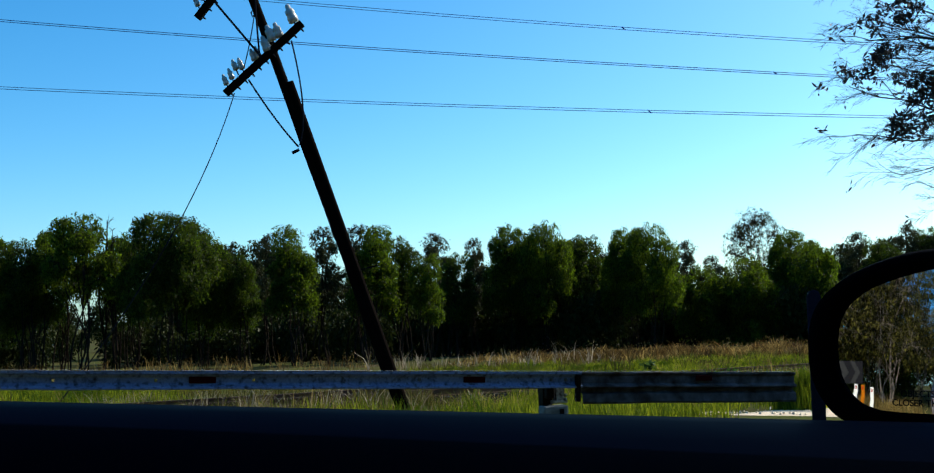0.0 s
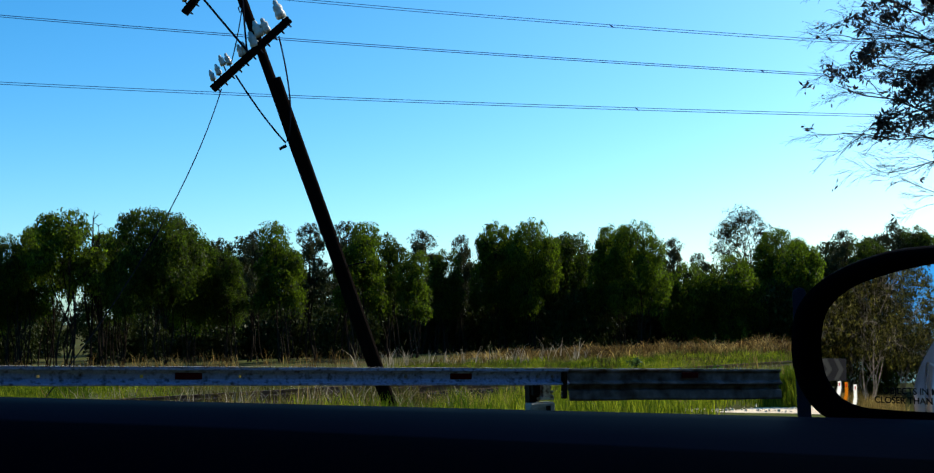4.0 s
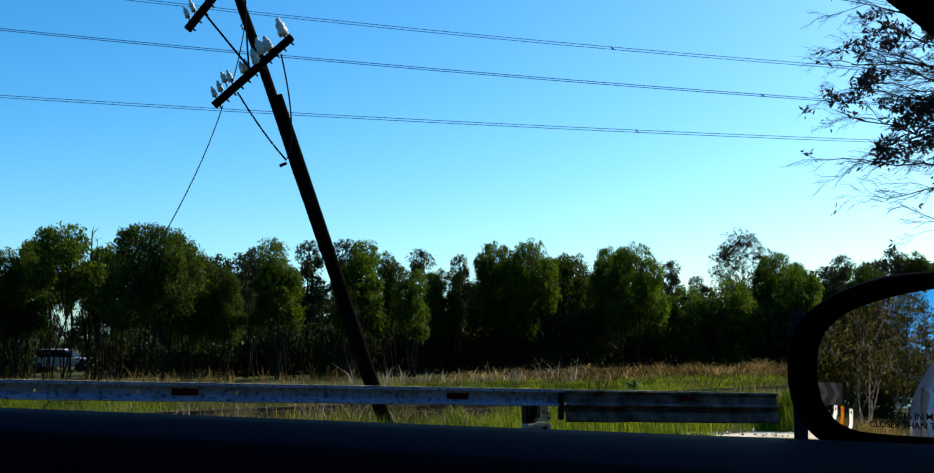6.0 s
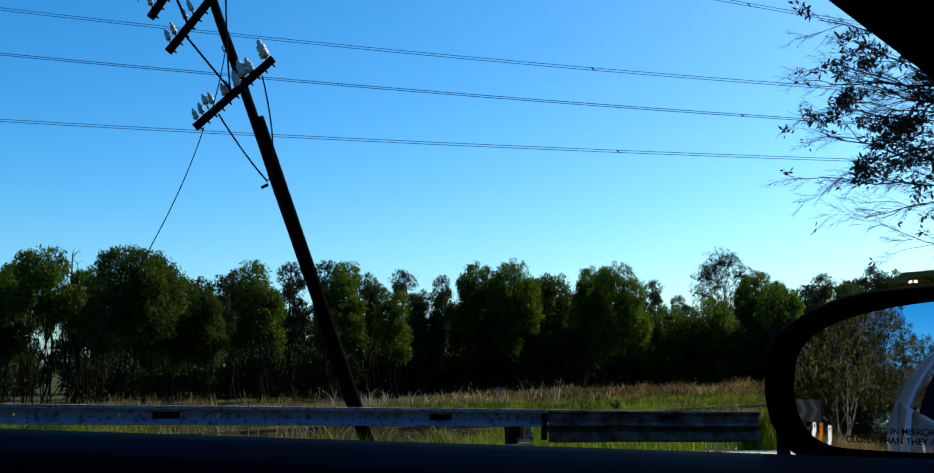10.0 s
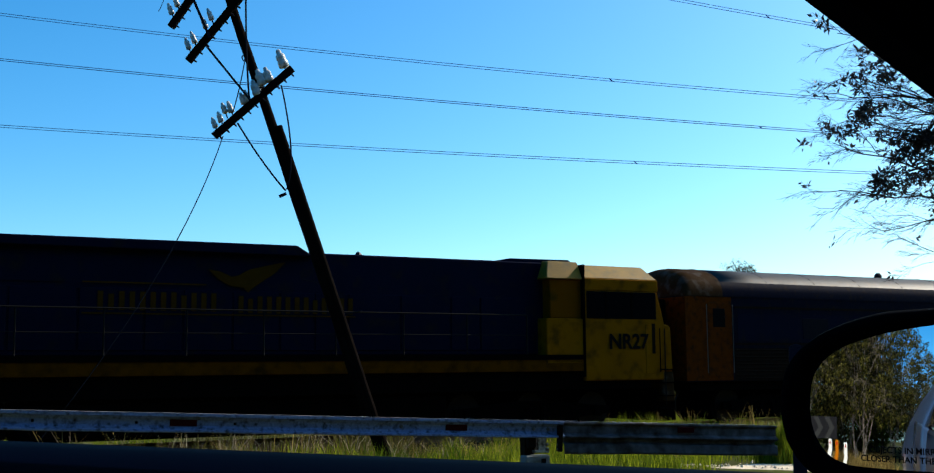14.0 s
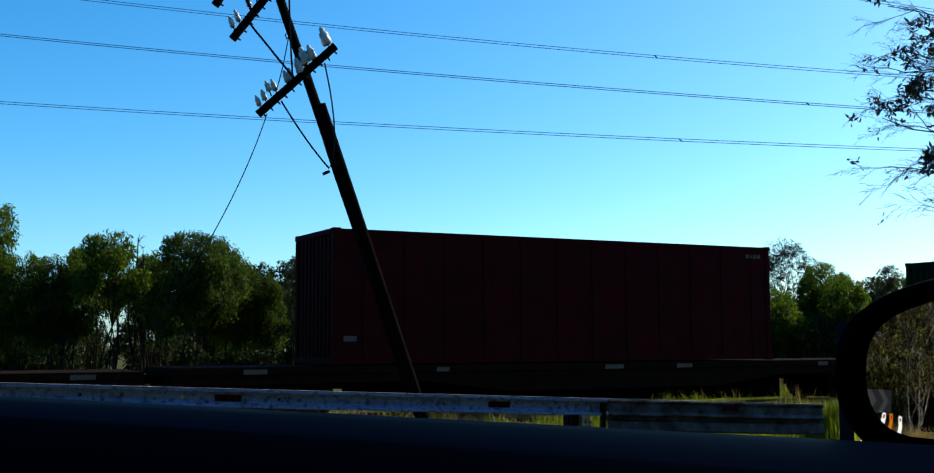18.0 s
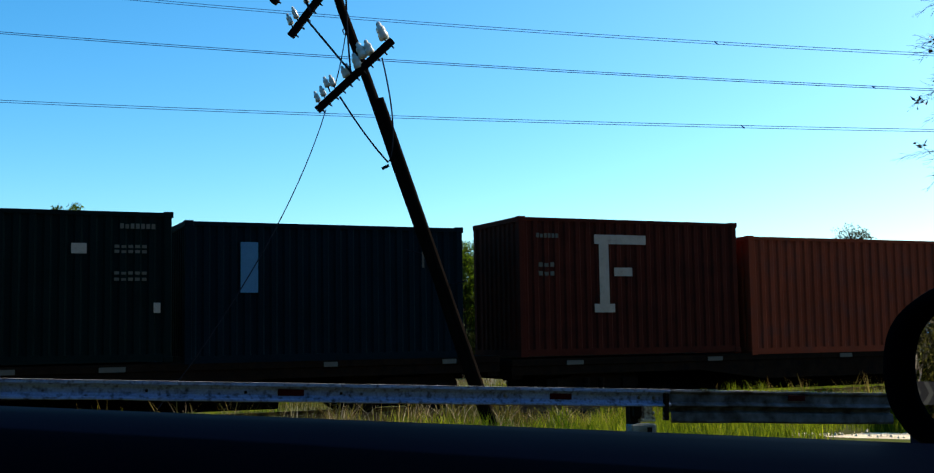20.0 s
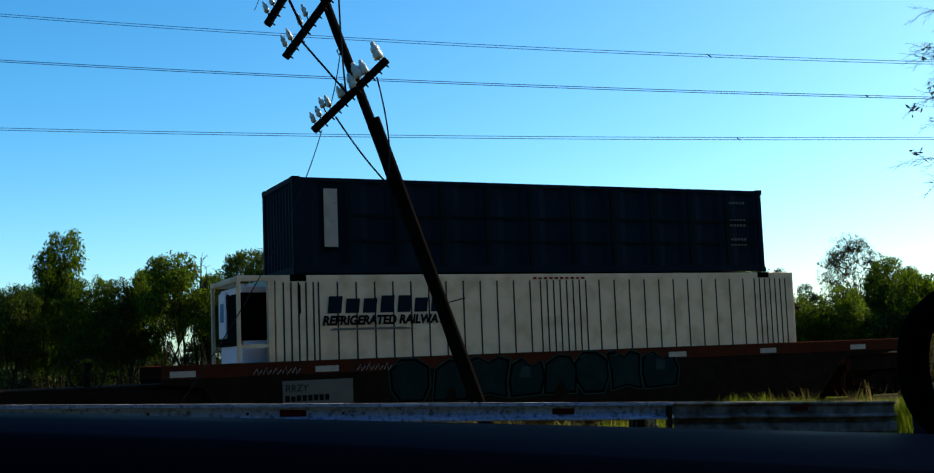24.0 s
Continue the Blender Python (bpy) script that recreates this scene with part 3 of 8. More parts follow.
    for a in (3.36, -7.5):
        base = gp(a, 0.12)
        gz = float(ground_z(base.x, base.y))
        r = Matrix.Rotation(GR, 4, "Z")
        bm = bmesh.new()
        box(bm, -0.11, -0.055, 0.0, 0.10, gz - 0.1, top(a) - 0.01)
        box(bm, -0.055, 0.03, 0.085, 0.10, gz - 0.1, top(a) - 0.01)
        part("post", bm, M["wheel"], rail, "dark open steel post", m=Matrix.Translation((base.x, base.y, 0)) @ r)
        bm = bmesh.new()
        box(bm, 0.03, 0.115, 0.0, 0.008, top(a) - 0.29, top(a) - 0.01)
        box(bm, 0.03, 0.038, 0.0, 0.08, top(a) - 0.29, top(a) - 0.01)
        box(bm, -0.02, 0.13, -0.03, 0.03, top(a) - 0.30, top(a) - 0.275)
        part("bracket", bm, M["galv_edge"], rail, "pale bolted bracket", m=Matrix.Translation((base.x, base.y, 0)) @ r)
        # flat dark plate on the footing stands for the shade inside a hole
        part("hole_shade_plate", boxed(0.03, 0.075, -0.068, -0.058, top(a) - 0.41, top(a) - 0.35), M["wheel"], rail, m=Matrix.Translation((base.x, base.y, 0)) @ r)
        part("block", boxed(-0.10, -0.02, -0.07, -0.002, top(a) - 0.25, top(a) - 0.03), M["wheel"], rail, "spacer block", m=Matrix.Translation((base.x, base.y, 0)) @ r, bevel=0.008)
        bm = boxed(-0.125, 0.125, -0.06, 0.08, gz - 0.1, top(a) - 0.32)
        part("footing", bm, M["post_white"], rail, "pale whitewashed footing box", m=Matrix.Translation((base.x, base.y, 0)) @ r, bevel=0.012)
    part("lap_plate", boxed(-0.02, 0.02, -0.012, 0.05, -0.28, -0.03), M["wheel"], rail, m=Matrix.Translation(gp(3.57, -0.004, top(3.57))) @ rot, bevel=0.006)


build_guardrail()


def build_marker_post():
    post = empty("marker_post", "dark navy steel marker post at the guardrail end", "post")
    x, y = 3.42, 11.95
    gz = float(ground_z(x, y))
    part("shaft", prism([(-0.068, gz - 0.2), (0.068, gz - 0.2), (0.068, 1.54), (0.05, 1.585), (0.0, 1.60), (-0.05, 1.585), (-0.068, 1.54)], -0.03, 0.03), M["post_navy"], post, bevel=0.006)
    part("bolt", lathe([(0.016, 0), (0.016, 0.008), (0.008, 0.012)], 8), M["bolt_steel"], post, m=Matrix.Translation((0, -0.03, 1.1)) @ Matrix.Rotation(radians(90), 4, "X"))
    post.matrix_basis = Matrix.Translation((x, y, 0)) @ Matrix.Rotation(radians(-12), 4, "Z")


build_marker_post()


# ---- leaning telegraph pole ----
PY = 20.0


def build_pole():
    pole = empty("telegraph_pole", "leaning dark timber telegraph pole with broken crossarms", "telegraph pole")
    foot_z = -0.75
    p0, p1 = Vector((-1.23, PY, foot_z)), Vector((-4.45, PY, 8.75))

    def at(z):
        return p0.lerp(p1, (z - foot_z) / (p1.z - foot_z))

    rng = random.Random(2)
    pts = [at(z) + Vector((rng.uniform(-0.012, 0.012), 0, 0)) for z in np.linspace(foot_z, 8.75, 14)]
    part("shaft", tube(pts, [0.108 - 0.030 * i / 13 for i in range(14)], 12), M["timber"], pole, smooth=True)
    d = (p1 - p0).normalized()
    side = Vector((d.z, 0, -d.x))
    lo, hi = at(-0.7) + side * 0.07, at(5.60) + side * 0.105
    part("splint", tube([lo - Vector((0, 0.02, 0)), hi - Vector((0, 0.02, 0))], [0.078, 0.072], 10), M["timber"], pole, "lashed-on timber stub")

    def arm(a, b, name="crossarm"):
        a, b = Vector(a), Vector(b)
        L = (b - a).length
        x = (b - a).normalized()
        z = Vector((-x.z, 0, x.x))
        m = Matrix.Translation(a) @ Matrix((x, Vector((0, 1, 0)), z)).transposed().to_4x4()
        ob = part(name, boxed(0, L, -0.17, -0.05, -0.06, 0.06), M["timber"], pole, "weathered hardwood crossarm", m=m, bevel=0.008)
        n = int(L / 0.16)
        for i in range(n):
            px = 0.08 + (L - 0.16) * i / max(1, n - 1)
            part("pin", tube([(px, -0.11, -0.13), (px, -0.11, -0.05)], [0.012, 0.022], 6), M["cable"], ob)
        return m, L

    def insulator(x, z, h, r, lean):
        prof = [(r * 0.45, 0), (r * 0.95, 0.02 * h), (r, h * 0.25), (r * 0.8, h * 0.42), (r * 0.92, h * 0.48), (r * 0.85, h * 0.68), (r * 0.5, h * 0.76), (r * 0.52, h * 0.9), (r * 0.3, h)]
        ob = part("insulator", lathe(prof, 12), M["porcelain"], pole, "white glazed porcelain insulator", m=Matrix.Translation((x, PY - 0.11, z)) @ Matrix.Rotation(radians(lean), 4, "Y"), smooth=True)
        part("spindle", tube([(0, 0, -0.10), (0, 0, 0.02)], 0.013, 6), M["cable"], ob)

    arm((-4.40, PY, 5.44), (-3.03, PY, 6.66))
    arm((-4.88, PY, 6.80), (-3.80, PY, 8.18))
    arm((-5.20, PY, 7.42), (-4.42, PY, 8.60))
    for x, z, h, r in ((-4.37, 5.60, 0.20, 0.052), (-4.27, 5.70, 0.20, 0.055), (-4.20, 5.86, 0.20, 0.055), (-4.09, 5.87, 0.22, 0.056), (-3.87, 6.02, 0.22, 0.06), (-3.79, 6.05, 0.24, 0.06), (-3.63, 6.17, 0.30, 0.085), (-3.55, 6.36, 0.30, 0.085), (-3.42, 6.42, 0.28, 0.08), (-3.17, 6.68, 0.34, 0.095),
                       (-4.86, 7.02, 0.22, 0.052), (-4.76, 7.13, 0.23, 0.052), (-4.57, 7.40, 0.23, 0.052), (-4.47, 7.55, 0.23, 0.052), (-5.18, 7.66, 0.22, 0.052), (-5.08, 7.80, 0.22, 0.052)):
        insulator(x, z, h, r, -22)

    def wire(name, pts, r, label, n=14):
        q = []
        P = [Vector((x, PY + y, z)) for x, y, z in pts]
        if len(P) == 2:
            q = P
        else:
            for i in range(n + 1):
                t = i / n
                q.append(P[0] * (1 - t) ** 2 + 2 * (1 - t) * t * (2 * P[1] - 0.5 * (P[0] + P[2])) + P[2] * t * t)
        return part(name, tube(q, r, 6), M["cable"], pole, label)

    wire("brace", [(-3.97, -0.2, 5.66), (-3.52, -0.2, 4.97), (-3.12, -0.15, 4.46)], 0.017, "bent iron brace")
    wire("brace", [(-3.21, -0.2, 6.33), (-3.03, -0.2, 5.2), (-3.10, -0.18, 4.48)], 0.015, "bent iron brace")
    wire("brace", [(-4.54, -0.2, 7.05), (-3.76, -0.2, 6.08)], 0.022, "straight iron brace")
    wire("brace", [(-4.80, -0.2, 7.93), (-4.48, -0.2, 7.20)], 0.026, "straight iron brace")
    wire("drop_wire", [(-3.86, -0.2, 8.3), (-3.83, -0.2, 7.0), (-3.765, -0.2, 6.05)], 0.018, "slack black drop wire")
    wire("loop_wire", [(-3.86, -0.16, 6.83), (-3.95, -0.18, 6.3), (-4.06, -0.18, 5.86)], 0.011, "thin looped wire")
    part("eye_bolt", tube([(-3.88, PY - 0.14, 6.92), (-3.92, PY - 0.16, 6.86), (-3.89, PY - 0.17, 6.78), (-3.85, PY - 0.15, 6.84)], 0.014, 6), M["cable"], pole)
    wire("step_bolt", [(-3.12, -0.1, 4.42), (-3.24, -0.12, 4.36)], 0.03, "")
    for x, z, dx in ((-2.09, 2.30, 0.30), (-2.58, 2.86, -0.26), (-2.7, 3.9, -0.2)):
        wire("step_bolt", [(x, 0, z), (x + dx, -0.1, z + 0.06)], 0.011, "rusty step bolt")
    wire("twig_wire", [(-5.32, 0, 8.10), (-5.40, 0, 7.86), (-5.46, 0, 7.75)], 0.006, "loose wire end")
    # fallen line wire, from the crossarm to the grass
    pts = []
    for i in range(22):
        t = i / 21
        pts.append((-4.23 - 1.35 * t - 1.85 * t * t, PY - 0.15 - 1.2 * t, 5.44 - 5.9 * t + 0.55 * t * (1 - t)))
    tagged(part("fallen_wire", tube(pts, 0.0095, 5), M["cable"]), "slack fallen line wire hanging from the crossarm", "wire")


build_pole()


# ---- power lines ----
def power_line(points, pair, radius, spacer):
    """A pair of conductors through three places in the sky, carried on beyond them with the same curve."""
    (x0, z0), (x1, z1), (x2, z2) = points
    k = np.polyfit([x0, x1, x2], [z0, z1, z2], 2)
    k[0] = max(k[0], 0.0)
    ob = empty("power_line", "pair of thin overhead power conductors", "power line", "overhead power lines")
    for dz in (0.0, -pair):
        pts = [(x, 70.0, float(np.polyval(k, x)) + dz) for x in np.linspace(-110, 110, 60)]
        part("conductor", tube(pts, radius, 5), M["conductor"], ob)
    z = float(np.polyval(k, spacer))
    part("spacer", tube([(spacer - 0.12, 70, z + 0.03), (spacer + 0.12, 70, z - pair - 0.03)], 0.034, 6), M["conductor"], ob)


power_line(((-23.4, 22.80), (-0.44, 20.05), (22.24, 17.80)), 0.15, 0.019, 9.2)
power_line(((-28.9, 20.63), (-3.03, 17.91), (21.99, 15.66)), 0.12, 0.022, 18.4)
power_line(((-28.8, 16.42), (-1.56, 14.54), (25.2, 13.05)), 0.14, 0.019, 10.6)
power_line(((-6.0, 28.3), (17.9, 23.27), (24.05, 22.1)), 0.17, 0.019, 19.1)


# ---- trees ----
def leaf_cloud(rng, centres, per, size, droop=1.1, wide=0.24):
    """Narrow hanging leaves scattered about clump centres (x, y, z, radius, flatness)."""
    c = np.repeat(np.array(centres, float), per, axis=0)
    n = len(c)
    d = rng.normal(size=(n, 3))
    d /= np.linalg.norm(d, axis=1)[:, None]
    r = c[:, 3] * np.minimum(1.0, rng.random(n) ** 0.38)
    p = c[:, :3] + d * r[:, None] * np.stack([np.ones(n), np.ones(n), c[:, 4]], 1)
    ax = rng.normal(size=(n, 3)) * 0.6
    ax[:, 2] -= droop
    ax /= np.linalg.norm(ax, axis=1)[:, None]
    sd = np.cross(ax, rng.normal(size=(n, 3)))
    sd /= np.linalg.norm(sd, axis=1)[:, None] + 1e-9
    L = size * (0.6 + 0.8 * rng.random(n))[:, None]
    W = L * wide
    v = np.stack([p, p + ax * L * 0.5 + sd * W, p + ax * L, p + ax * L * 0.5 - sd * W], 1).reshape(-1, 3)
    return v, np.arange(n * 4).reshape(n, 4)


def tree_meshes(seed, h, spread, crown_from, stems, lobes, clumps, per, leaf, clump_r, weep=1.6, inner=0.16, twig=1.0):
    """Wood and leaves of one gum tree, h metres high, standing at the origin: a crown of overlapping domes clad in hanging sprays."""
    rng = np.random.default_rng(seed)
    z0 = h * crown_from
    domes = []
    for i in range(lobes):
        if i == 0:
            r = spread * rng.uniform(0.50, 0.60)
            domes.append((rng.normal() * 0.08 * spread, rng.normal() * 0.08 * spread, h - 1.0 * r, r, 1.0))
            continue
        e = 0.04 + 0.80 * (i - rng.random()) / lobes
        r = spread * rng.uniform(0.34, 0.50) * (1.08 - 0.35 * e)
        w = spread * (1 - e ** 2.4) ** 0.5 * rng.uniform(0.92, 1.04)
        a = 2.4 * i + rng.uniform(-0.5, 0.5)
        out = max(0.0, w - r)
        flat = rng.uniform(0.85, 1.15)
        domes.append((out * math.cos(a), out * math.sin(a), min(z0 + (h - z0) * e + 0.3 * r, h * rng.uniform(0.93, 0.985) - r * flat), r, flat))
    dm = np.array(domes)
    # stems lean out from one foot, and fork into a limb for each dome
    bm = bmesh.new()
    paths = []
    for s in range(stems):
        a = rng.uniform(0, 6.28)
        off = 0.10 * h * (stems > 1) * rng.random()
        goal = dm[s % lobes]
        p0 = np.array([off * math.cos(a), off * math.sin(a), -0.15])
        p1 = np.array([goal[0] * 0.75, goal[1] * 0.75, goal[2] + 0.35 * goal[3]])
        bend = rng.normal(size=(2, 3)) * 0.022 * h
        bend[:, 2] = 0
        pts = []
        for i in range(8):
            t = i / 7
            f = t ** 1.5
            q = np.array([p0[0] + (p1[0] - p0[0]) * f, p0[1] + (p1[1] - p0[1]) * f, p0[2] + (p1[2] - p0[2]) * t])
            pts.append(tuple(q + bend[0] * math.sin(3.1 * t) + bend[1] * math.sin(6.3 * t)))
        r0 = 0.0125 * h * rng.uniform(0.8, 1.25) / (1 + 0.25 * (stems - 1))
        tube_to(bm, pts, [r0 * (1.15 - 0.85 * i / 7) for i in range(8)], 6)
        paths.append((pts, r0))
    for k, d in enumerate(domes):
        pts, r0 = paths[k % stems]
        j = 3 + int(rng.integers(0, 2))
        hub = Vector(d[:3])
        tube_to(bm, [pts[j], Vector(pts[j]).lerp(hub, 0.5) + Vector((0, 0, 0.04 * h * rng.random())), hub], [r0 * 0.5, r0 * 0.36, r0 * 0.22], 5, cap=False)
    # sprays over the outside of the domes
    centres = []
    for k in range(lobes):
        cx, cy, cz, r, flat = dm[k]
        hub = Vector((cx, cy, cz))
        pts, r0 = paths[k % stems]
        for _ in range(clumps):
            dz = rng.uniform(-0.8, 1.0)
            a = rng.uniform(0, 6.283)
            n = np.array([math.sqrt(1 - dz * dz) * math.cos(a), math.sqrt(1 - dz * dz) * math.sin(a), dz])
            p = np.array([cx, cy, cz]) + n * r * np.array([1, 1, flat]) * (rng.uniform(0.80, 0.98) if rng.random() > 0.22 else rng.uniform(0.35, 0.8))
            q = (p - dm[:, :3]) / (dm[:, 3:4] * np.stack([np.ones(lobes), np.ones(lobes), dm[:, 4]], 1))
            dist = np.sqrt((q * q).sum(1))
            dist[k] = 9
            if dist.min() < 0.78 and rng.random() > inner:
                continue
            cr = clump_r * rng.uniform(0.6, 1.25)
            centres.append((p[0], p[1], p[2] - 0.3 * cr, cr, rng.uniform(0.7, 1.1)))
            tip = Vector(p)
            mid = hub.lerp(tip, 0.55) + Vector((0, 0, 0.10 * r))
            tube_to(bm, [hub, mid, tip], [r0 * 0.16 * twig, r0 * 0.10 * twig, r0 * 0.04 * twig], 3, cap=False)
    c = np.repeat(np.array(centres), per, axis=0)
    n = len(c)
    d = rng.normal(size=(n, 3))
    d /= np.linalg.norm(d, axis=1)[:, None]
    p = c[:, :3] + d * (c[:, 3] * np.minimum(1.0, rng.random(n) ** 0.4))[:, None] * np.stack([np.ones(n), np.ones(n), c[:, 4] * 0.7], 1)
    p[:, 2] -= np.minimum(rng.exponential(0.38, n), 1.3) * c[:, 3] * weep
    ax = rng.normal(size=(n, 3)) * 0.55
    ax[:, 2] -= 0.9
    ax /= np.linalg.norm(ax, axis=1)[:, None]
    sd = np.cross(ax, rng.normal(size=(n, 3)))
    sd /= np.linalg.norm(sd, axis=1)[:, None] + 1e-9
    size = leaf * (0.6 + 0.8 * rng.random(n))[:, None]
    wide = size * 0.17
    v = np.stack([p, p + ax * size * 0.45 + sd * wide, p + ax * size, p + ax * size * 0.45 - sd * wide], 1).reshape(-1, 3)
    # the tallest sprays end at h
    lift = h / np.percentile(v[:, 2], 99.7)
    v[:, 2] *= lift
    for w in bm.verts:
        w.co.z *= lift
    return mesh_of("trunk", bm), v, np.arange(n * 4).reshape(n, 4)


TREE_KINDS = {}


def tree_kind(key, label, bark, leaves, **kw):
    wood, v, f = tree_meshes(**kw)
    wood.materials.append(M[bark])
    t = empty("gum_tree", label, "tree", "belt of gum trees")
    ob = new("trunk", wood)
    ob.parent = t
    soup("crown", v, f, M[leaves], t)
    TREE_KINDS[key] = (t, kw["h"], [False])


tree_kind("dome", "broad dome-crowned gum tree with dense dark leaves", "bark", "leaf_dark", seed=11, h=8.0, spread=2.9, crown_from=0.34, stems=10, lobes=13, clumps=120, per=36, leaf=0.155, clump_r=0.34)
tree_kind("dome2", "dense rounded gum tree with a lit leafy flank", "bark", "leaf_light", seed=12, h=7.0, spread=2.2, crown_from=0.32, stems=9, lobes=11, clumps=100, per=34, leaf=0.145, clump_r=0.30)
tree_kind("dome3", "rounded gum tree with two crowns grown together", "bark", "leaf_light", seed=52, h=7.0, spread=2.3, crown_from=0.27, stems=8, lobes=11, clumps=100, per=34, leaf=0.145, clump_r=0.30)
tree_kind("slim", "slender young gum tree with leafy tufts", "bark", "leaf_light", seed=13, h=7.0, spread=1.35, crown_from=0.36, stems=7, lobes=10, clumps=66, per=30, leaf=0.135, clump_r=0.26)
tree_kind("slim2", "slender dark gum tree with a small crown", "bark", "leaf_dark", seed=14, h=7.0, spread=1.5, crown_from=0.36, stems=7, lobes=10, clumps=66, per=30, leaf=0.135, clump_r=0.26)
tree_kind("tuft", "thin gum tree with an open tufted top", "bark", "leaf_grey", seed=15, h=7.0, spread=1.15, crown_from=0.40, stems=4, lobes=9, clumps=44, per=20, leaf=0.13, clump_r=0.20, twig=1.4)
tree_kind("open", "tall open gum tree with sparse grey-green leaves", "bark", "leaf_grey", seed=16, h=9.5, spread=2.5, crown_from=0.40, stems=7, lobes=13, clumps=70, per=15, leaf=0.12, clump_r=0.20, weep=1.2, inner=0.6, twig=1.6)
tree_kind("bush", "low bushy young gum with dense foliage", "bark", "leaf_light", seed=17, h=5.0, spread=1.9, crown_from=0.04, stems=4, lobes=11, clumps=90, per=26, leaf=0.16, clump_r=0.30)
tree_kind("bush2", "low shrub under the gum trees, leaves darkened for shade", "bark", "leaf_shaded", seed=18, h=3.0, spread=1.7, crown_from=0.06, stems=4, lobes=7, clumps=44, per=18, leaf=0.22, clump_r=0.36)
tree_kind("back", "rear-row gum tree, leaves darkened for shade", "bark", "leaf_shaded", seed=20, h=7.0, spread=1.9, crown_from=0.18, stems=4, lobes=9, clumps=52, per=14, leaf=0.27, clump_r=0.36)
tree_kind("back2", "thin-stemmed gum tree deeper in the belt, leaves darkened for shade", "bark", "leaf_shaded", seed=23, h=7.0, spread=1.5, crown_from=0.38, stems=6, lobes=8, clumps=46, per=14, leaf=0.24, clump_r=0.32)
tree_kind("road", "tall roadside gum tree with pale limbs and sunlit olive leaves", "bark_pale", "leaf_road", seed=31, h=11.0, spread=3.6, crown_from=0.14, stems=9, lobes=24, clumps=40, per=30, leaf=0.17, clump_r=0.30, inner=0.5, twig=1.0)
tree_kind("pole", "many-stemmed gum tree with bare dark trunks below", "bark", "leaf_light", seed=37, h=7.0, spread=1.45, crown_from=0.50, stems=7, lobes=9, clumps=66, per=24, leaf=0.15, clump_r=0.26)
tree_kind("bare", "small bare dead tree with fine twigs", "bark", "leaf_grey", seed=19, h=6.0, spread=0.8, crown_from=0.45, stems=4, lobes=28, clumps=3, per=1, leaf=0.03, clump_r=0.2, inner=1.0, twig=2.0)


def plant(key, x, y, top, turn=0.0, wide=1.0):
    """Plants a tree of a kind so that its top is at the height top."""
    t, h, used = TREE_KINDS[key]
    gz = float(ground_z(x, y))
    s = (top - gz) / h
    m = Matrix.Translation((x, y, gz)) @ Matrix.Rotation(turn, 4, "Z")
    if used[0]:
        t = copy_thing(t, m)
    else:
        t.matrix_basis = m
        used[0] = True
    t.scale = (s * wide, s * wide, s)
    return t


def at_depth(x65, y):
    return x65 * y / 65.0


def top_at(z65, y):
    return EYE + (z65 - EYE) * y / 65.0


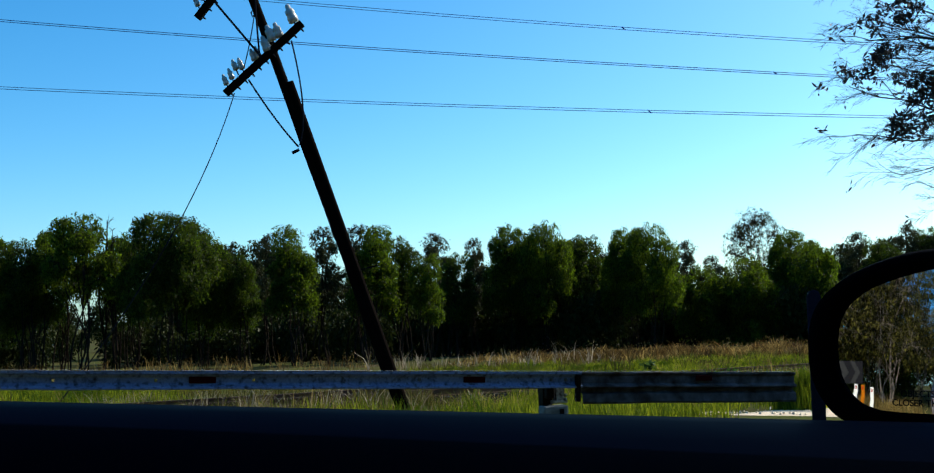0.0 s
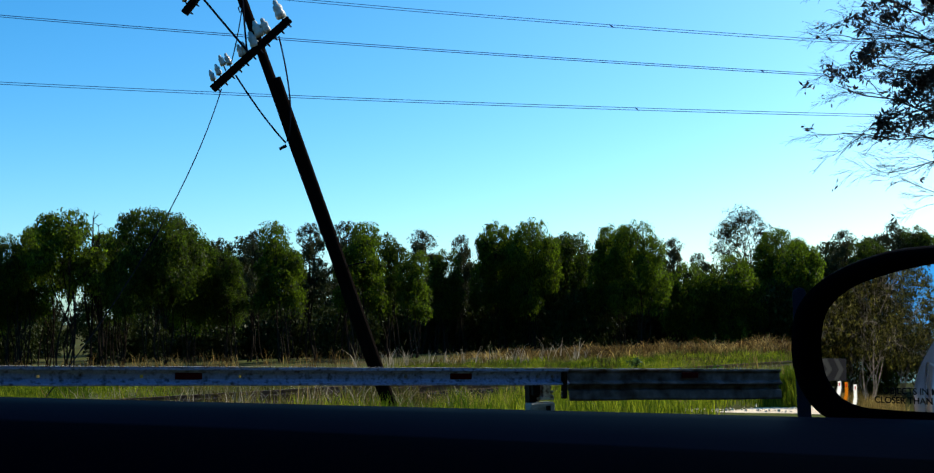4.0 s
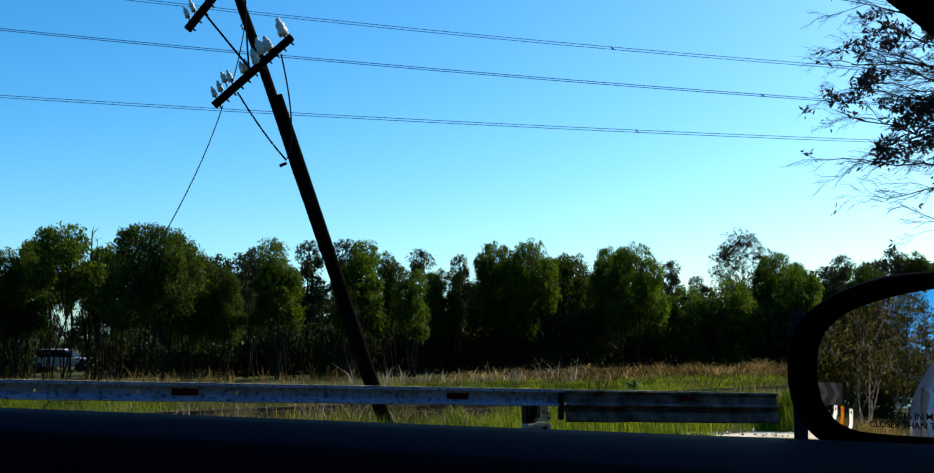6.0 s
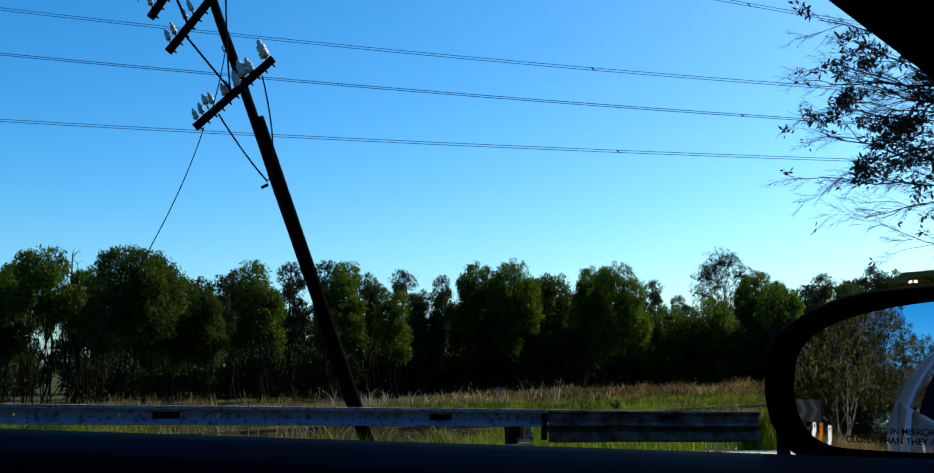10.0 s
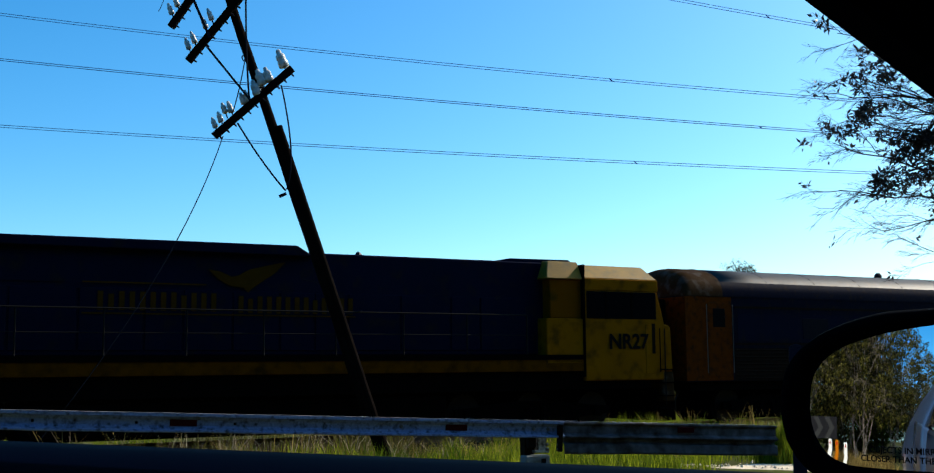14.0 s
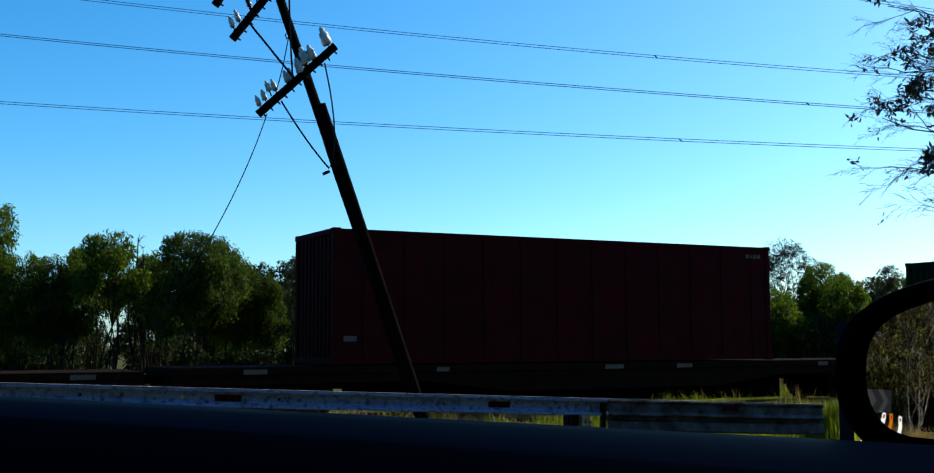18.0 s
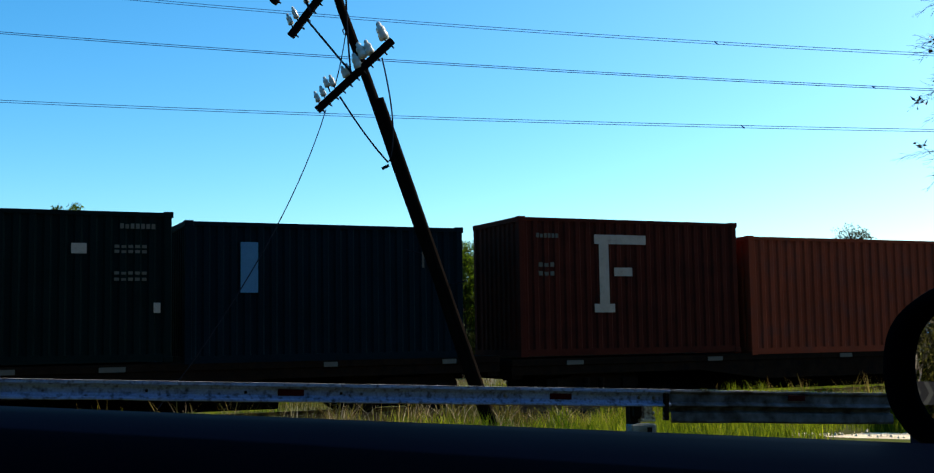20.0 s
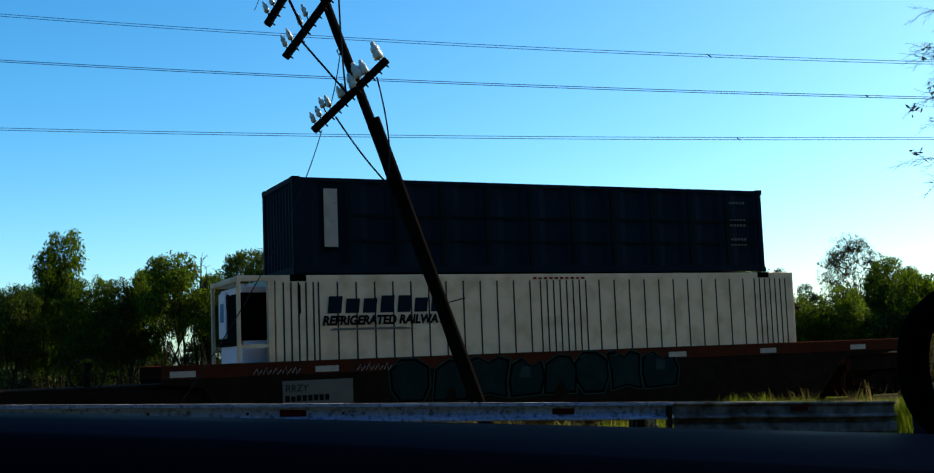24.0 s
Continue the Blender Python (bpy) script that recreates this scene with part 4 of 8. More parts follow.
def build_trees():
    rng = random.Random(21)
    front = [("dome2", -34.6, 6.4, 62, 1.0), ("slim2", -32.4, 6.3, 61, 1.2), ("slim", -29.9, 9.4, 63, 0.9), ("dome2", -31.2, 6.2, 66, 0.9), ("dome3", -27.9, 6.5, 62, 0.9), ("slim2", -26.0, 6.4, 61, 1.0), ("slim", -24.9, 6.7, 61, 1.0), ("pole", -22.7, 7.8, 60, 1.15), ("pole", -23.8, 7.1, 63, 1.0), ("pole", -20.6, 6.6, 66, 0.9), ("bare", -21.3, 7.6, 62, 1.1),
             ("dome", -17.6, 7.7, 60, 0.98), ("dome3", -15.9, 6.6, 62, 0.8), ("slim2", -19.6, 6.5, 63, 0.9), ("slim2", -13.7, 5.3, 62, 1.0), ("tuft", -12.3, 6.4, 66, 0.9), ("slim", -10.7, 6.75, 61, 1.05), ("tuft", -9.0, 6.7, 63, 1.0),
             ("tuft", -6.9, 6.75, 64, 1.1), ("slim", -6.1, 6.7, 60, 1.1), ("slim2", -4.6, 6.0, 62, 1.0), ("tuft", -2.4, 6.2, 62, 1.1), ("tuft", -0.45, 5.85, 62, 0.8), ("slim2", -1.4, 5.0, 60, 1.1), ("slim", -3.2, 5.0, 60, 1.0), ("dome2", 1.6, 6.45, 61, 0.75), ("dome3", 3.6, 6.5, 60, 0.8),
             ("slim2", 5.6, 5.8, 62, 1.25), ("dome2", 8.2, 6.1, 60, 0.85), ("dome3", 9.6, 6.25, 58, 0.85), ("tuft", 11.4, 5.4, 63, 1.0), ("tuft", 13.0, 4.5, 66, 1.0), ("bush", 12.4, 3.9, 60, 1.0),
             ("open", 15.5, 7.1, 66, 1.1), ("bush", 14.8, 4.3, 60, 1.1), ("dome2", 17.6, 5.7, 63, 0.95), ("bush", 18.6, 4.9, 61, 1.0), ("tuft", 21.1, 5.6, 70, 1.1), ("slim2", 22.6, 5.1, 68, 1.2), ("tuft", 23.9, 6.0, 70, 1.0), ("slim2", 25.4, 5.7, 70, 1.2), ("dome2", 27.6, 5.6, 68, 1.0), ("dome2", 30.4, 5.9, 68, 1.0)]
    for k, x, z, y, w in front:
        y -= 6.5 if x < -3 else 0
        plant(k, at_depth(x, y), y, top_at(z, y), rng.uniform(0, 6.28), w)
    x = -40.0
    while x < 40:
        y = rng.uniform(98, 112)
        plant("back", at_depth(x, y), y, top_at(rng.uniform(2.0, 3.2), y), rng.uniform(0, 6.28), rng.uniform(1.3, 1.8))
        x += rng.uniform(1.4, 2.4)
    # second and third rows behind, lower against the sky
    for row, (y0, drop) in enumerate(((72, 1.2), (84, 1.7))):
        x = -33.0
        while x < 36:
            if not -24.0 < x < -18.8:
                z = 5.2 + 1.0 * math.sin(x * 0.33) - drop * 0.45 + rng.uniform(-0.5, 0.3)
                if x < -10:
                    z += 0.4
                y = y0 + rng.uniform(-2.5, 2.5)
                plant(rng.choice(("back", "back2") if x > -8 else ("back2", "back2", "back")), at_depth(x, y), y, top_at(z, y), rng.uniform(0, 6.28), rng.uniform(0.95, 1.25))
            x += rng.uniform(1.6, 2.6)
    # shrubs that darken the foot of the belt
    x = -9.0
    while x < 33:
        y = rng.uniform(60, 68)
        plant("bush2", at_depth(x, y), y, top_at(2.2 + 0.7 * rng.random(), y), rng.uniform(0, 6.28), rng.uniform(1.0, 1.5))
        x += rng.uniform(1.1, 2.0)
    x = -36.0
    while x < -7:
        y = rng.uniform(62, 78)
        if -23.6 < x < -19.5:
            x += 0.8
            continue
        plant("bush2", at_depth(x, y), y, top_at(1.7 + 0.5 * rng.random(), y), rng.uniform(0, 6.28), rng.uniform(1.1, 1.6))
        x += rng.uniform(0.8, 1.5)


build_trees()


# ---- the near gum whose twigs hang into view ----
def build_near_tree():
    rng = random.Random(44)
    tree = empty("near_gum_tree", "near gum tree with drooping bare twigs and leaf clusters", "tree")
    base = Vector((10.65, 14.6, float(ground_z(10.65, 14.6)) - 0.1))
    bm = bmesh.new()
    trunk = [base, base + Vector((-0.1, 0, 1.6)), base + Vector((-0.25, -0.1, 3.2)), base + Vector((-0.2, 0.1, 5.0)), base + Vector((0.1, 0.1, 7.4))]
    tube_to(bm, trunk, [0.24, 0.20, 0.16, 0.11, 0.04], 10)
    part("trunk", bm, M["bark"], tree, smooth=True)
    twigs = bmesh.new()
    leaves_v, leaves_f = [], []

    def leaf(p, d, size):
        i = len(leaves_v)
        s = d.cross(Vector((rng.uniform(-1, 1), rng.uniform(-1, 1), rng.uniform(-1, 1)))).normalized()
        leaves_v.extend([tuple(p), tuple(p + d * size * 0.45 + s * size * 0.19), tuple(p + d * size), tuple(p + d * size * 0.45 - s * size * 0.19)])
        leaves_f.append((i, i + 1, i + 2, i + 3))

    # where the foliage gathers: x, height, radius, share of leafy twigs
    tufts_at = ((4.63, 5.72, 0.20, 0.5), (5.42, 5.23, 0.28, 1.0), (5.71, 5.17, 0.25, 1.0), (4.83, 5.01, 0.27, 0.55), (5.09, 5.03, 0.18, 0.6), (5.71, 4.73, 0.12, 0.6), (4.78, 4.51, 0.18, 1.0), (5.16, 4.59, 0.16, 0.9),
                (4.91, 4.30, 0.18, 0.7), (4.45, 4.16, 0.15, 0.8), (5.43, 4.24, 0.18, 0.5), (5.82, 4.09, 0.31, 1.0), (6.09, 4.23, 0.20, 1.0), (5.49, 3.71, 0.23, 1.0), (6.09, 3.59, 0.13, 0.8), (4.48, 3.70, 0.09, 1.0),
                (6.07, 3.33, 0.13, 0.5), (6.05, 2.96, 0.16, 0.6), (5.90, 3.91, 0.19, 1.0), (6.35, 4.60, 0.30, 0.3), (6.65, 5.1, 0.5, 0.8), (6.5, 3.75, 0.40, 0.8), (6.3, 6.1, 0.6, 0.8), (7.2, 4.5, 0.7, 0.7),
                (7.4, 5.6, 0.8, 0.8), (8.3, 4.6, 0.8, 0.7), (8.6, 6.0, 0.9, 0.8), (10.2, 6.6, 1.1, 0.8), (11.3, 5.9, 0.9, 0.8))

    def leafy_at(q):
        best = 0.015
        for x, z, r, share in tufts_at:
            if math.hypot(q.x - x, q.z - z) < r * rng.uniform(0.7, 1.15):
                best = max(best, share)
        return best

    def twig(p, d, length, r, level):
        n = 5 if level == 1 else 4
        pts = [p]
        for i in range(n):
            d = (d + Vector((rng.uniform(-0.26, 0.2), rng.uniform(-0.26, 0.26), rng.uniform(-0.26, 0.20) - (0.015 if level > 1 else 0)))).normalized()
            p = p + d * (length / n)
            pts.append(p)
        tube_to(twigs, pts, [max(0.0014, r * (1 - 0.72 * i / n)) for i in range(n + 1)], 3, cap=False)
        if level < 3:
            branch(pts, (0, 8, 7)[level], length, r, level, 0.2)
        if level >= 2 and rng.random() < 0.31 * leafy_at(pts[2]):
            for q in pts[1:]:
                for _ in range(rng.randint(0, 2) if level == 3 else rng.randint(0, 1)):
                    ld = (Vector((rng.uniform(-1, 1), rng.uniform(-1, 1), rng.uniform(-1.0, 0.9)))).normalized()
                    leaf(q + ld * 0.015, ld, rng.uniform(0.055, 0.105))

    def branch(pts, kids, length, r, level, start):
        n = len(pts) - 1
        for k in range(kids):
            t = start + (1 - start) * (k + rng.random()) / kids
            j = min(n - 1, int(t * n))
            q = pts[j].lerp(pts[j + 1], min(1.0, t * n - j))
            dd = (pts[j + 1] - pts[j]).normalized()
            turn = Vector((rng.uniform(-0.4, 0.15), rng.uniform(-0.6, 0.6), rng.uniform(-0.75, 0.75)))
            size = rng.uniform(0.5, 1.05) * (1.15 - 0.55 * t) if level == 0 else length * rng.uniform(0.30, 0.50)
            twig(q, (dd + turn).normalized(), size, (r * (1 - 0.7 * t)) * 0.5, level + 1)

    # limbs run from the trunk out over the verge: height on the trunk, a bend, the tip, thickness
    limbs = ((4.4, (6.20, 4.75), (4.95, 14.5, 4.82), 0.046), (4.2, (6.20, 4.52), (5.25, 14.3, 4.77), 0.044), (4.3, (6.40, 4.60), (5.60, 14.6, 3.95), 0.040), (3.6, (6.17, 3.80), (4.72, 14.5, 4.20), 0.040), (3.9, (5.95, 3.48), (4.78, 14.5, 3.62), 0.038),
             (3.3, (6.14, 3.22), (5.30, 14.4, 3.06), 0.028), (2.6, (6.10, 2.79), (5.55, 14.6, 2.98), 0.024), (5.0, (6.20, 5.35), (4.85, 14.5, 5.66), 0.036), (4.4, (6.10, 4.80), (5.10, 14.7, 5.10), 0.036), (4.5, (6.20, 4.90), (5.40, 14.4, 5.28), 0.036), (4.6, (6.40, 5.05), (5.65, 14.6, 5.20), 0.036),
             (3.9, (6.40, 4.05), (5.70, 14.5, 4.22), 0.034), (3.8, (6.40, 3.95), (5.80, 14.4, 3.95), 0.034), (3.7, (6.30, 3.75), (5.45, 14.6, 3.72), 0.034), (4.0, (6.00, 4.30), (4.92, 14.4, 4.50), 0.034), (4.1, (6.10, 4.45), (5.20, 14.6, 4.60), 0.030), (3.0, (6.60, 2.75), (5.80, 14.5, 2.65), 0.022),
             (5.4, (7.20, 6.00), (6.00, 14.3, 6.50), 0.05), (5.2, (12.0, 5.80), (13.4, 15.4, 6.4), 0.05), (4.4, (11.4, 5.00), (12.2, 12.6, 5.6), 0.05))
    for z0, bend, tip, r in limbs:
        p0, p1 = Vector((10.42, 14.6, z0)), Vector(tip)
        tv = (p0.x - bend[0]) / (p0.x - p1.x)
        via = Vector((bend[0], p0.y + (p1.y - p0.y) * tv, bend[1]))
        pull = (via - p0 * (1 - tv) ** 2 - p1 * tv * tv) / (2 * tv * (1 - tv))
        pts = []
        for i in range(17):
            t = i / 16
            w = 0.0 if i == 0 else 0.05
            pts.append(p0 * (1 - t) ** 2 + pull * (2 * t * (1 - t)) + p1 * t * t + Vector((0, rng.uniform(-w, w), rng.uniform(-w, w) * 0.7)))
        tube_to(twigs, pts, [r * (1 - 0.86 * i / 16) for i in range(17)], 6, cap=False)
        branch(pts, 19 if z0 > 3.1 else 9, 0, r, 0, 0.3)
    part("branchwork", twigs, M["bark"], tree, "fine bare drooping branches")
    soup("leaves", leaves_v, leaves_f, M["leaf_near"], tree, label="narrow dark leaf clusters")


build_near_tree()


# ---- grass ----
def blades(rng, n, pts, h0, h1, width, lean=0.35):
    """Bent blades standing on the ground at the places pts."""
    h = rng.uniform(h0, h1, n)
    # growth stands in hummocks
    x, y = pts[:, 0], pts[:, 1]
    h = h * (0.55 + 0.85 * (0.5 + 0.5 * np.sin(4.3 * x + 2.1 * np.sin(1.7 * y)) * np.sin(2.3 * y + 1.6 * np.sin(1.9 * x))))
    a = rng.uniform(0, 6.283, n)
    b = rng.uniform(0, 6.283, n)
    le = rng.uniform(0.1, 1.0, n) * lean * h
    z = ground_z(pts[:, 0], pts[:, 1])
    w = width * rng.uniform(0.6, 1.4, n)
    base = np.stack([pts[:, 0], pts[:, 1], z - 0.02], 1)
    sd = np.stack([np.cos(a), np.sin(a), 0 * a], 1) * w[:, None]
    ld = np.stack([np.cos(b), np.sin(b), 0 * b], 1) * le[:, None]
    up = np.stack([0 * h, 0 * h, h], 1)
    v = np.stack([base - sd, base + sd, base + ld * 0.35 + up * 0.6 + sd * 0.7, base + ld * 0.35 + up * 0.6 - sd * 0.7, base + ld + up], 1).reshape(-1, 3)
    i = np.arange(n)[:, None] * 5
    quads, tris = i + np.array([[0, 1, 2, 3]]), i + np.array([[3, 2, 4]])
    return v, quads.tolist() + tris.tolist()


def tufts(rng, n_tufts, per, place, spread):
    c = place(n_tufts)
    p = np.repeat(c, per, axis=0)
    return p + rng.normal(size=p.shape) * spread


def uv_place(rng, u0, u1, v0, v1):
    def f(n):
        u, v = rng.uniform(u0, u1, n), rng.uniform(v0, v1, n)
        return np.stack([u * math.cos(TH) - v * math.sin(TH), u * math.sin(TH) + v * math.cos(TH)], 1)
    return f


def view_place(rng, k0, k1, y0, y1):
    """Places on the bank between two lines of sight from the road, y0 to y1 metres off."""
    def f(n):
        y = np.sqrt(rng.uniform(y0 * y0, y1 * y1, n))
        k = rng.uniform(k0, k1, n) + rng.normal(size=n) * 0.01
        return np.stack([k * y, y], 1)
    return f


def clear_of_gravel(place):
    """Leaves the gravel patch and the bare ground before it free."""
    def f(n):
        p = place(3 * n)
        k = p[:, 0] / p[:, 1]
        keep = ~((k > 0.195 + 0.02 * np.sin(7 * p[:, 1])) & (p[:, 1] > 11.9) & (p[:, 1] < 20.2))
        return p[keep][:n]
    return f


def clear_of_bare_soil(place):
    """Leaves a worn, nearly bare hollow round the pole's foot."""
    def f(n):
        p = place(n)
        d = np.hypot((p[:, 0] + 2.1) / 2.4, (p[:, 1] - 18.2) / 4.2)
        edge = 0.75 + 0.3 * np.sin(p[:, 0] * 3.1) * np.sin(p[:, 1] * 1.7 + 0.6)
        return p[(d > edge) | (np.sin(p[:, 0] * 91.7 + p[:, 1] * 57.3) > 0.93)]
    return f


def build_grass():
    rng = np.random.default_rng(9)

    def patch(name, label, place, n_tufts, per, spread, h0, h1, w, material, lean=0.35):
        p = tufts(rng, n_tufts, per, place, spread)
        v, f = blades(rng, len(p), p, h0, h1, w, lean)
        tagged(soup(name, v, f, M[material]), label, "grass", kind="stuff")

    patch("green_verge_grass", "lush green grass between guardrail and railway", clear_of_bare_soil(clear_of_gravel(uv_place(rng, -6, 19, 10.6, 20.6))), 5200, 9, 0.10, 0.10, 0.34, 0.006, "grass_green", 0.6)
    patch("dry_verge_grass", "dry seeding grass stalks by the guardrail", clear_of_bare_soil(uv_place(rng, -8, 9, 13.0, 21.0)), 260, 5, 0.12, 0.30, 0.72, 0.005, "grass_dry", 0.6)
    patch("tall_track_grass", "tall bright green grass hiding the near rail", clear_of_gravel(uv_place(rng, 10.2, 17.5, 18.4, 21.4)), 900, 14, 0.13, 0.20, 0.52, 0.007, "grass_green", 0.5)
    patch("thin_track_grass", "thin green grass along the near rail", clear_of_gravel(uv_place(rng, 7.0, 10.6, 18.6, 21.4)), 170, 12, 0.13, 0.18, 0.46, 0.007, "grass_green", 0.6)
    patch("track_straw", "brown and straw stalks along the near rail", uv_place(rng, 6.6, 15.5, 18.6, 21.4), 95, 12, 0.12, 0.25, 0.60, 0.008, "grass_dry", 0.9)
    patch("crossing_grass", "short green grass by the track", clear_of_gravel(uv_place(rng, 16, 36, 16.5, 22.0)), 1900, 14, 0.15, 0.08, 0.26, 0.007, "grass_green", 0.6)
    patch("trackside_grass", "straw-coloured tufts beside the ballast", uv_place(rng, 11, 34, 18.6, 21.8), 36, 22, 0.13, 0.20, 0.60, 0.006, "grass_dry", 0.8)
    patch("straw_mound", "straw and seed heads on the rise by the track", view_place(rng, 0.11, 0.29, 21.0, 24.8), 26, 18, 0.13, 0.28, 0.70, 0.009, "grass_dry", 0.8)
    patch("mound_grass", "bright green blades on the rise by the track", view_place(rng, 0.10, 0.30, 21.5, 25.5), 210, 18, 0.14, 0.15, 0.45, 0.007, "grass_green", 0.7)
    patch("shoulder_weeds", "olive weeds growing up the ballast shoulder", clear_of_bare_soil(uv_place(rng, -12, 11.5, 19.6, 22.8)), 850, 10, 0.13, 0.28, 0.74, 0.013, "grass_olive", 0.8)
    patch("shoulder_green", "green grass along the ballast shoulder", clear_of_bare_soil(uv_place(rng, -16, 3, 19.4, 22.6)), 360, 12, 0.13, 0.30, 0.62, 0.007, "grass_green", 0.6)
    patch("shoulder_stalks", "dead grey stalks along the ballast shoulder", uv_place(rng, -12, 12, 19.2, 22.6), 150, 8, 0.07, 0.35, 0.82, 0.012, "grass_grey", 0.8)
    patch("rail_end_grass", "bright green tuft at the guardrail end", lambda n: np.stack([rng.normal(5.15, 0.15, n), rng.normal(18.9, 0.35, n)], 1), 260, 9, 0.06, 0.25, 0.62, 0.008, "grass_green")
    patch("bank_grass", "green grass bank beyond the railway", view_place(rng, -0.06, 0.46, 30.5, 42.5), 2500, 26, 0.20, 0.05, 0.24, 0.010, "grass_green", 0.8)
    patch("left_bank_grass", "patchy yellow-green grass beyond the railway", view_place(rng, -0.46, -0.26, 27.0, 38.0), 700, 20, 0.2, 0.08, 0.34, 0.010, "grass_green", 0.7)
    patch("left_bank_olive", "thin olive grass beyond the railway", view_place(rng, -0.30, -0.02, 29.0, 40.0), 500, 16, 0.22, 0.08, 0.30, 0.010, "grass_olive", 0.7)
    patch("left_bank_stalks", "pale dry stalks leaning over the grass", view_place(rng, -0.34, 0.0, 21.0, 29.0), 130, 7, 0.13, 0.25, 0.62, 0.006, "grass_grey", 0.9)
    patch("bank_dry_grass", "clumped straw-coloured grass before the trees", view_place(rng, -0.02, 0.46, 44.5, 53.0), 150, 34, 0.34, 0.06, 0.28, 0.022, "grass_straw", 1.0)
    patch("bank_brown_grass", "brown seeding grass before the trees", view_place(rng, 0.02, 0.46, 44.5, 52.0), 120, 36, 0.38, 0.10, 0.34, 0.022, "grass_brown", 0.9)
    patch("bank_straw_tufts", "pale straw tufts standing out of the grass", view_place(rng, 0.0, 0.46, 43.0, 51.0), 46, 12, 0.10, 0.20, 0.50, 0.018, "grass_dry", 1.2)
    patch("straw_tussocks", "dense brown and straw tussocks on the bank", view_place(rng, 0.05, 0.42, 43.5, 50.0), 40, 110, 0.30, 0.15, 0.46, 0.020, "grass_brown", 1.0)
    patch("tall_straw_tussocks", "tall straw tussocks shading the bank", view_place(rng, 0.09, 0.40, 43.5, 50.0), 30, 70, 0.24, 0.20, 0.55, 0.018, "grass_straw", 1.1)
    patch("leaning_stalks", "pale dry stalks leaning at the foot of the trees", view_place(rng, -0.09, 0.12, 42.0, 47.0), 62, 4, 0.05, 0.35, 0.75, 0.013, "grass_grey", 1.0)
    patch("green_tussocks", "rank green tussocks in the bank grass", view_place(rng, 0.0, 0.42, 33.0, 44.0), 130, 90, 0.26, 0.08, 0.26, 0.012, "grass_green", 0.8)
    patch("olive_bank_weeds", "dark olive weeds scattered over the bank", view_place(rng, -0.05, 0.42, 38.0, 46.0), 110, 50, 0.28, 0.10, 0.34, 0.016, "grass_olive", 0.8)
    patch("shaded_dry_grass", "sparse dry stalks at the foot of the trees", view_place(rng, -0.44, -0.08, 42.0, 50.0), 120, 9, 0.22, 0.25, 0.70, 0.009, "grass_straw", 0.8)
    patch("bank_grey_stalks", "dead grey weed stalks by the railway", uv_place(rng, 17.5, 32, 19.8, 21.9), 260, 9, 0.22, 0.10, 0.30, 0.010, "grass_grey", 0.9)
    patch("hollow_stalks", "pale dead stalks in the bare hollow by the pole", lambda n: np.stack([rng.uniform(-4.3, 0.0, n), rng.uniform(15.5, 21.0, n)], 1), 60, 7, 0.06, 0.10, 0.34, 0.008, "grass_grey", 0.9)
    # broad-leaved weeds in the grass
    for x, y, h in ((5.2, 37.0, 0.45), (6.6, 31.5, 0.35)):
        w = empty("weed", "dark green broad-leaved roadside weed", "weed")
        v, f = leaf_cloud(np.random.default_rng(int(x * 10)), [(0, 0, h * 0.5, h * 0.5, 1.0), (0.1, 0, h * 0.8, h * 0.25, 1.0)], 40, 0.2, 0.2)
        soup("leaves", v, f, M["weed"], w)
        part("stem", tube([(0, 0, -0.05), (0.02, 0, h * 0.9)], [0.02, 0.008], 5), M["weed"], w)
        w.matrix_basis = Matrix.Translation((x, y, float(ground_z(x, y))))


build_grass()


# ---- the train ----
# each vehicle or container stands in its own space: x along the train, y from the near face inwards, z above the ground's zero
RIDERS = []                                 # (thing, place along the train at 17 s)


def rider(name, s, label, category, group=""):
    ob = empty(name, label, category, group)
    RIDERS.append((ob, s))
    return ob


WHEEL = mesh_of("wheel", lathe([(0.12, -0.07), (0.46, -0.065), (0.46, 0.02), (0.49, 0.03), (0.49, 0.06), (0.40, 0.065), (0.36, 0.02), (0.14, 0.03), (0.10, 0.075)], 20))
WHEEL.materials.append(M["wheel"])


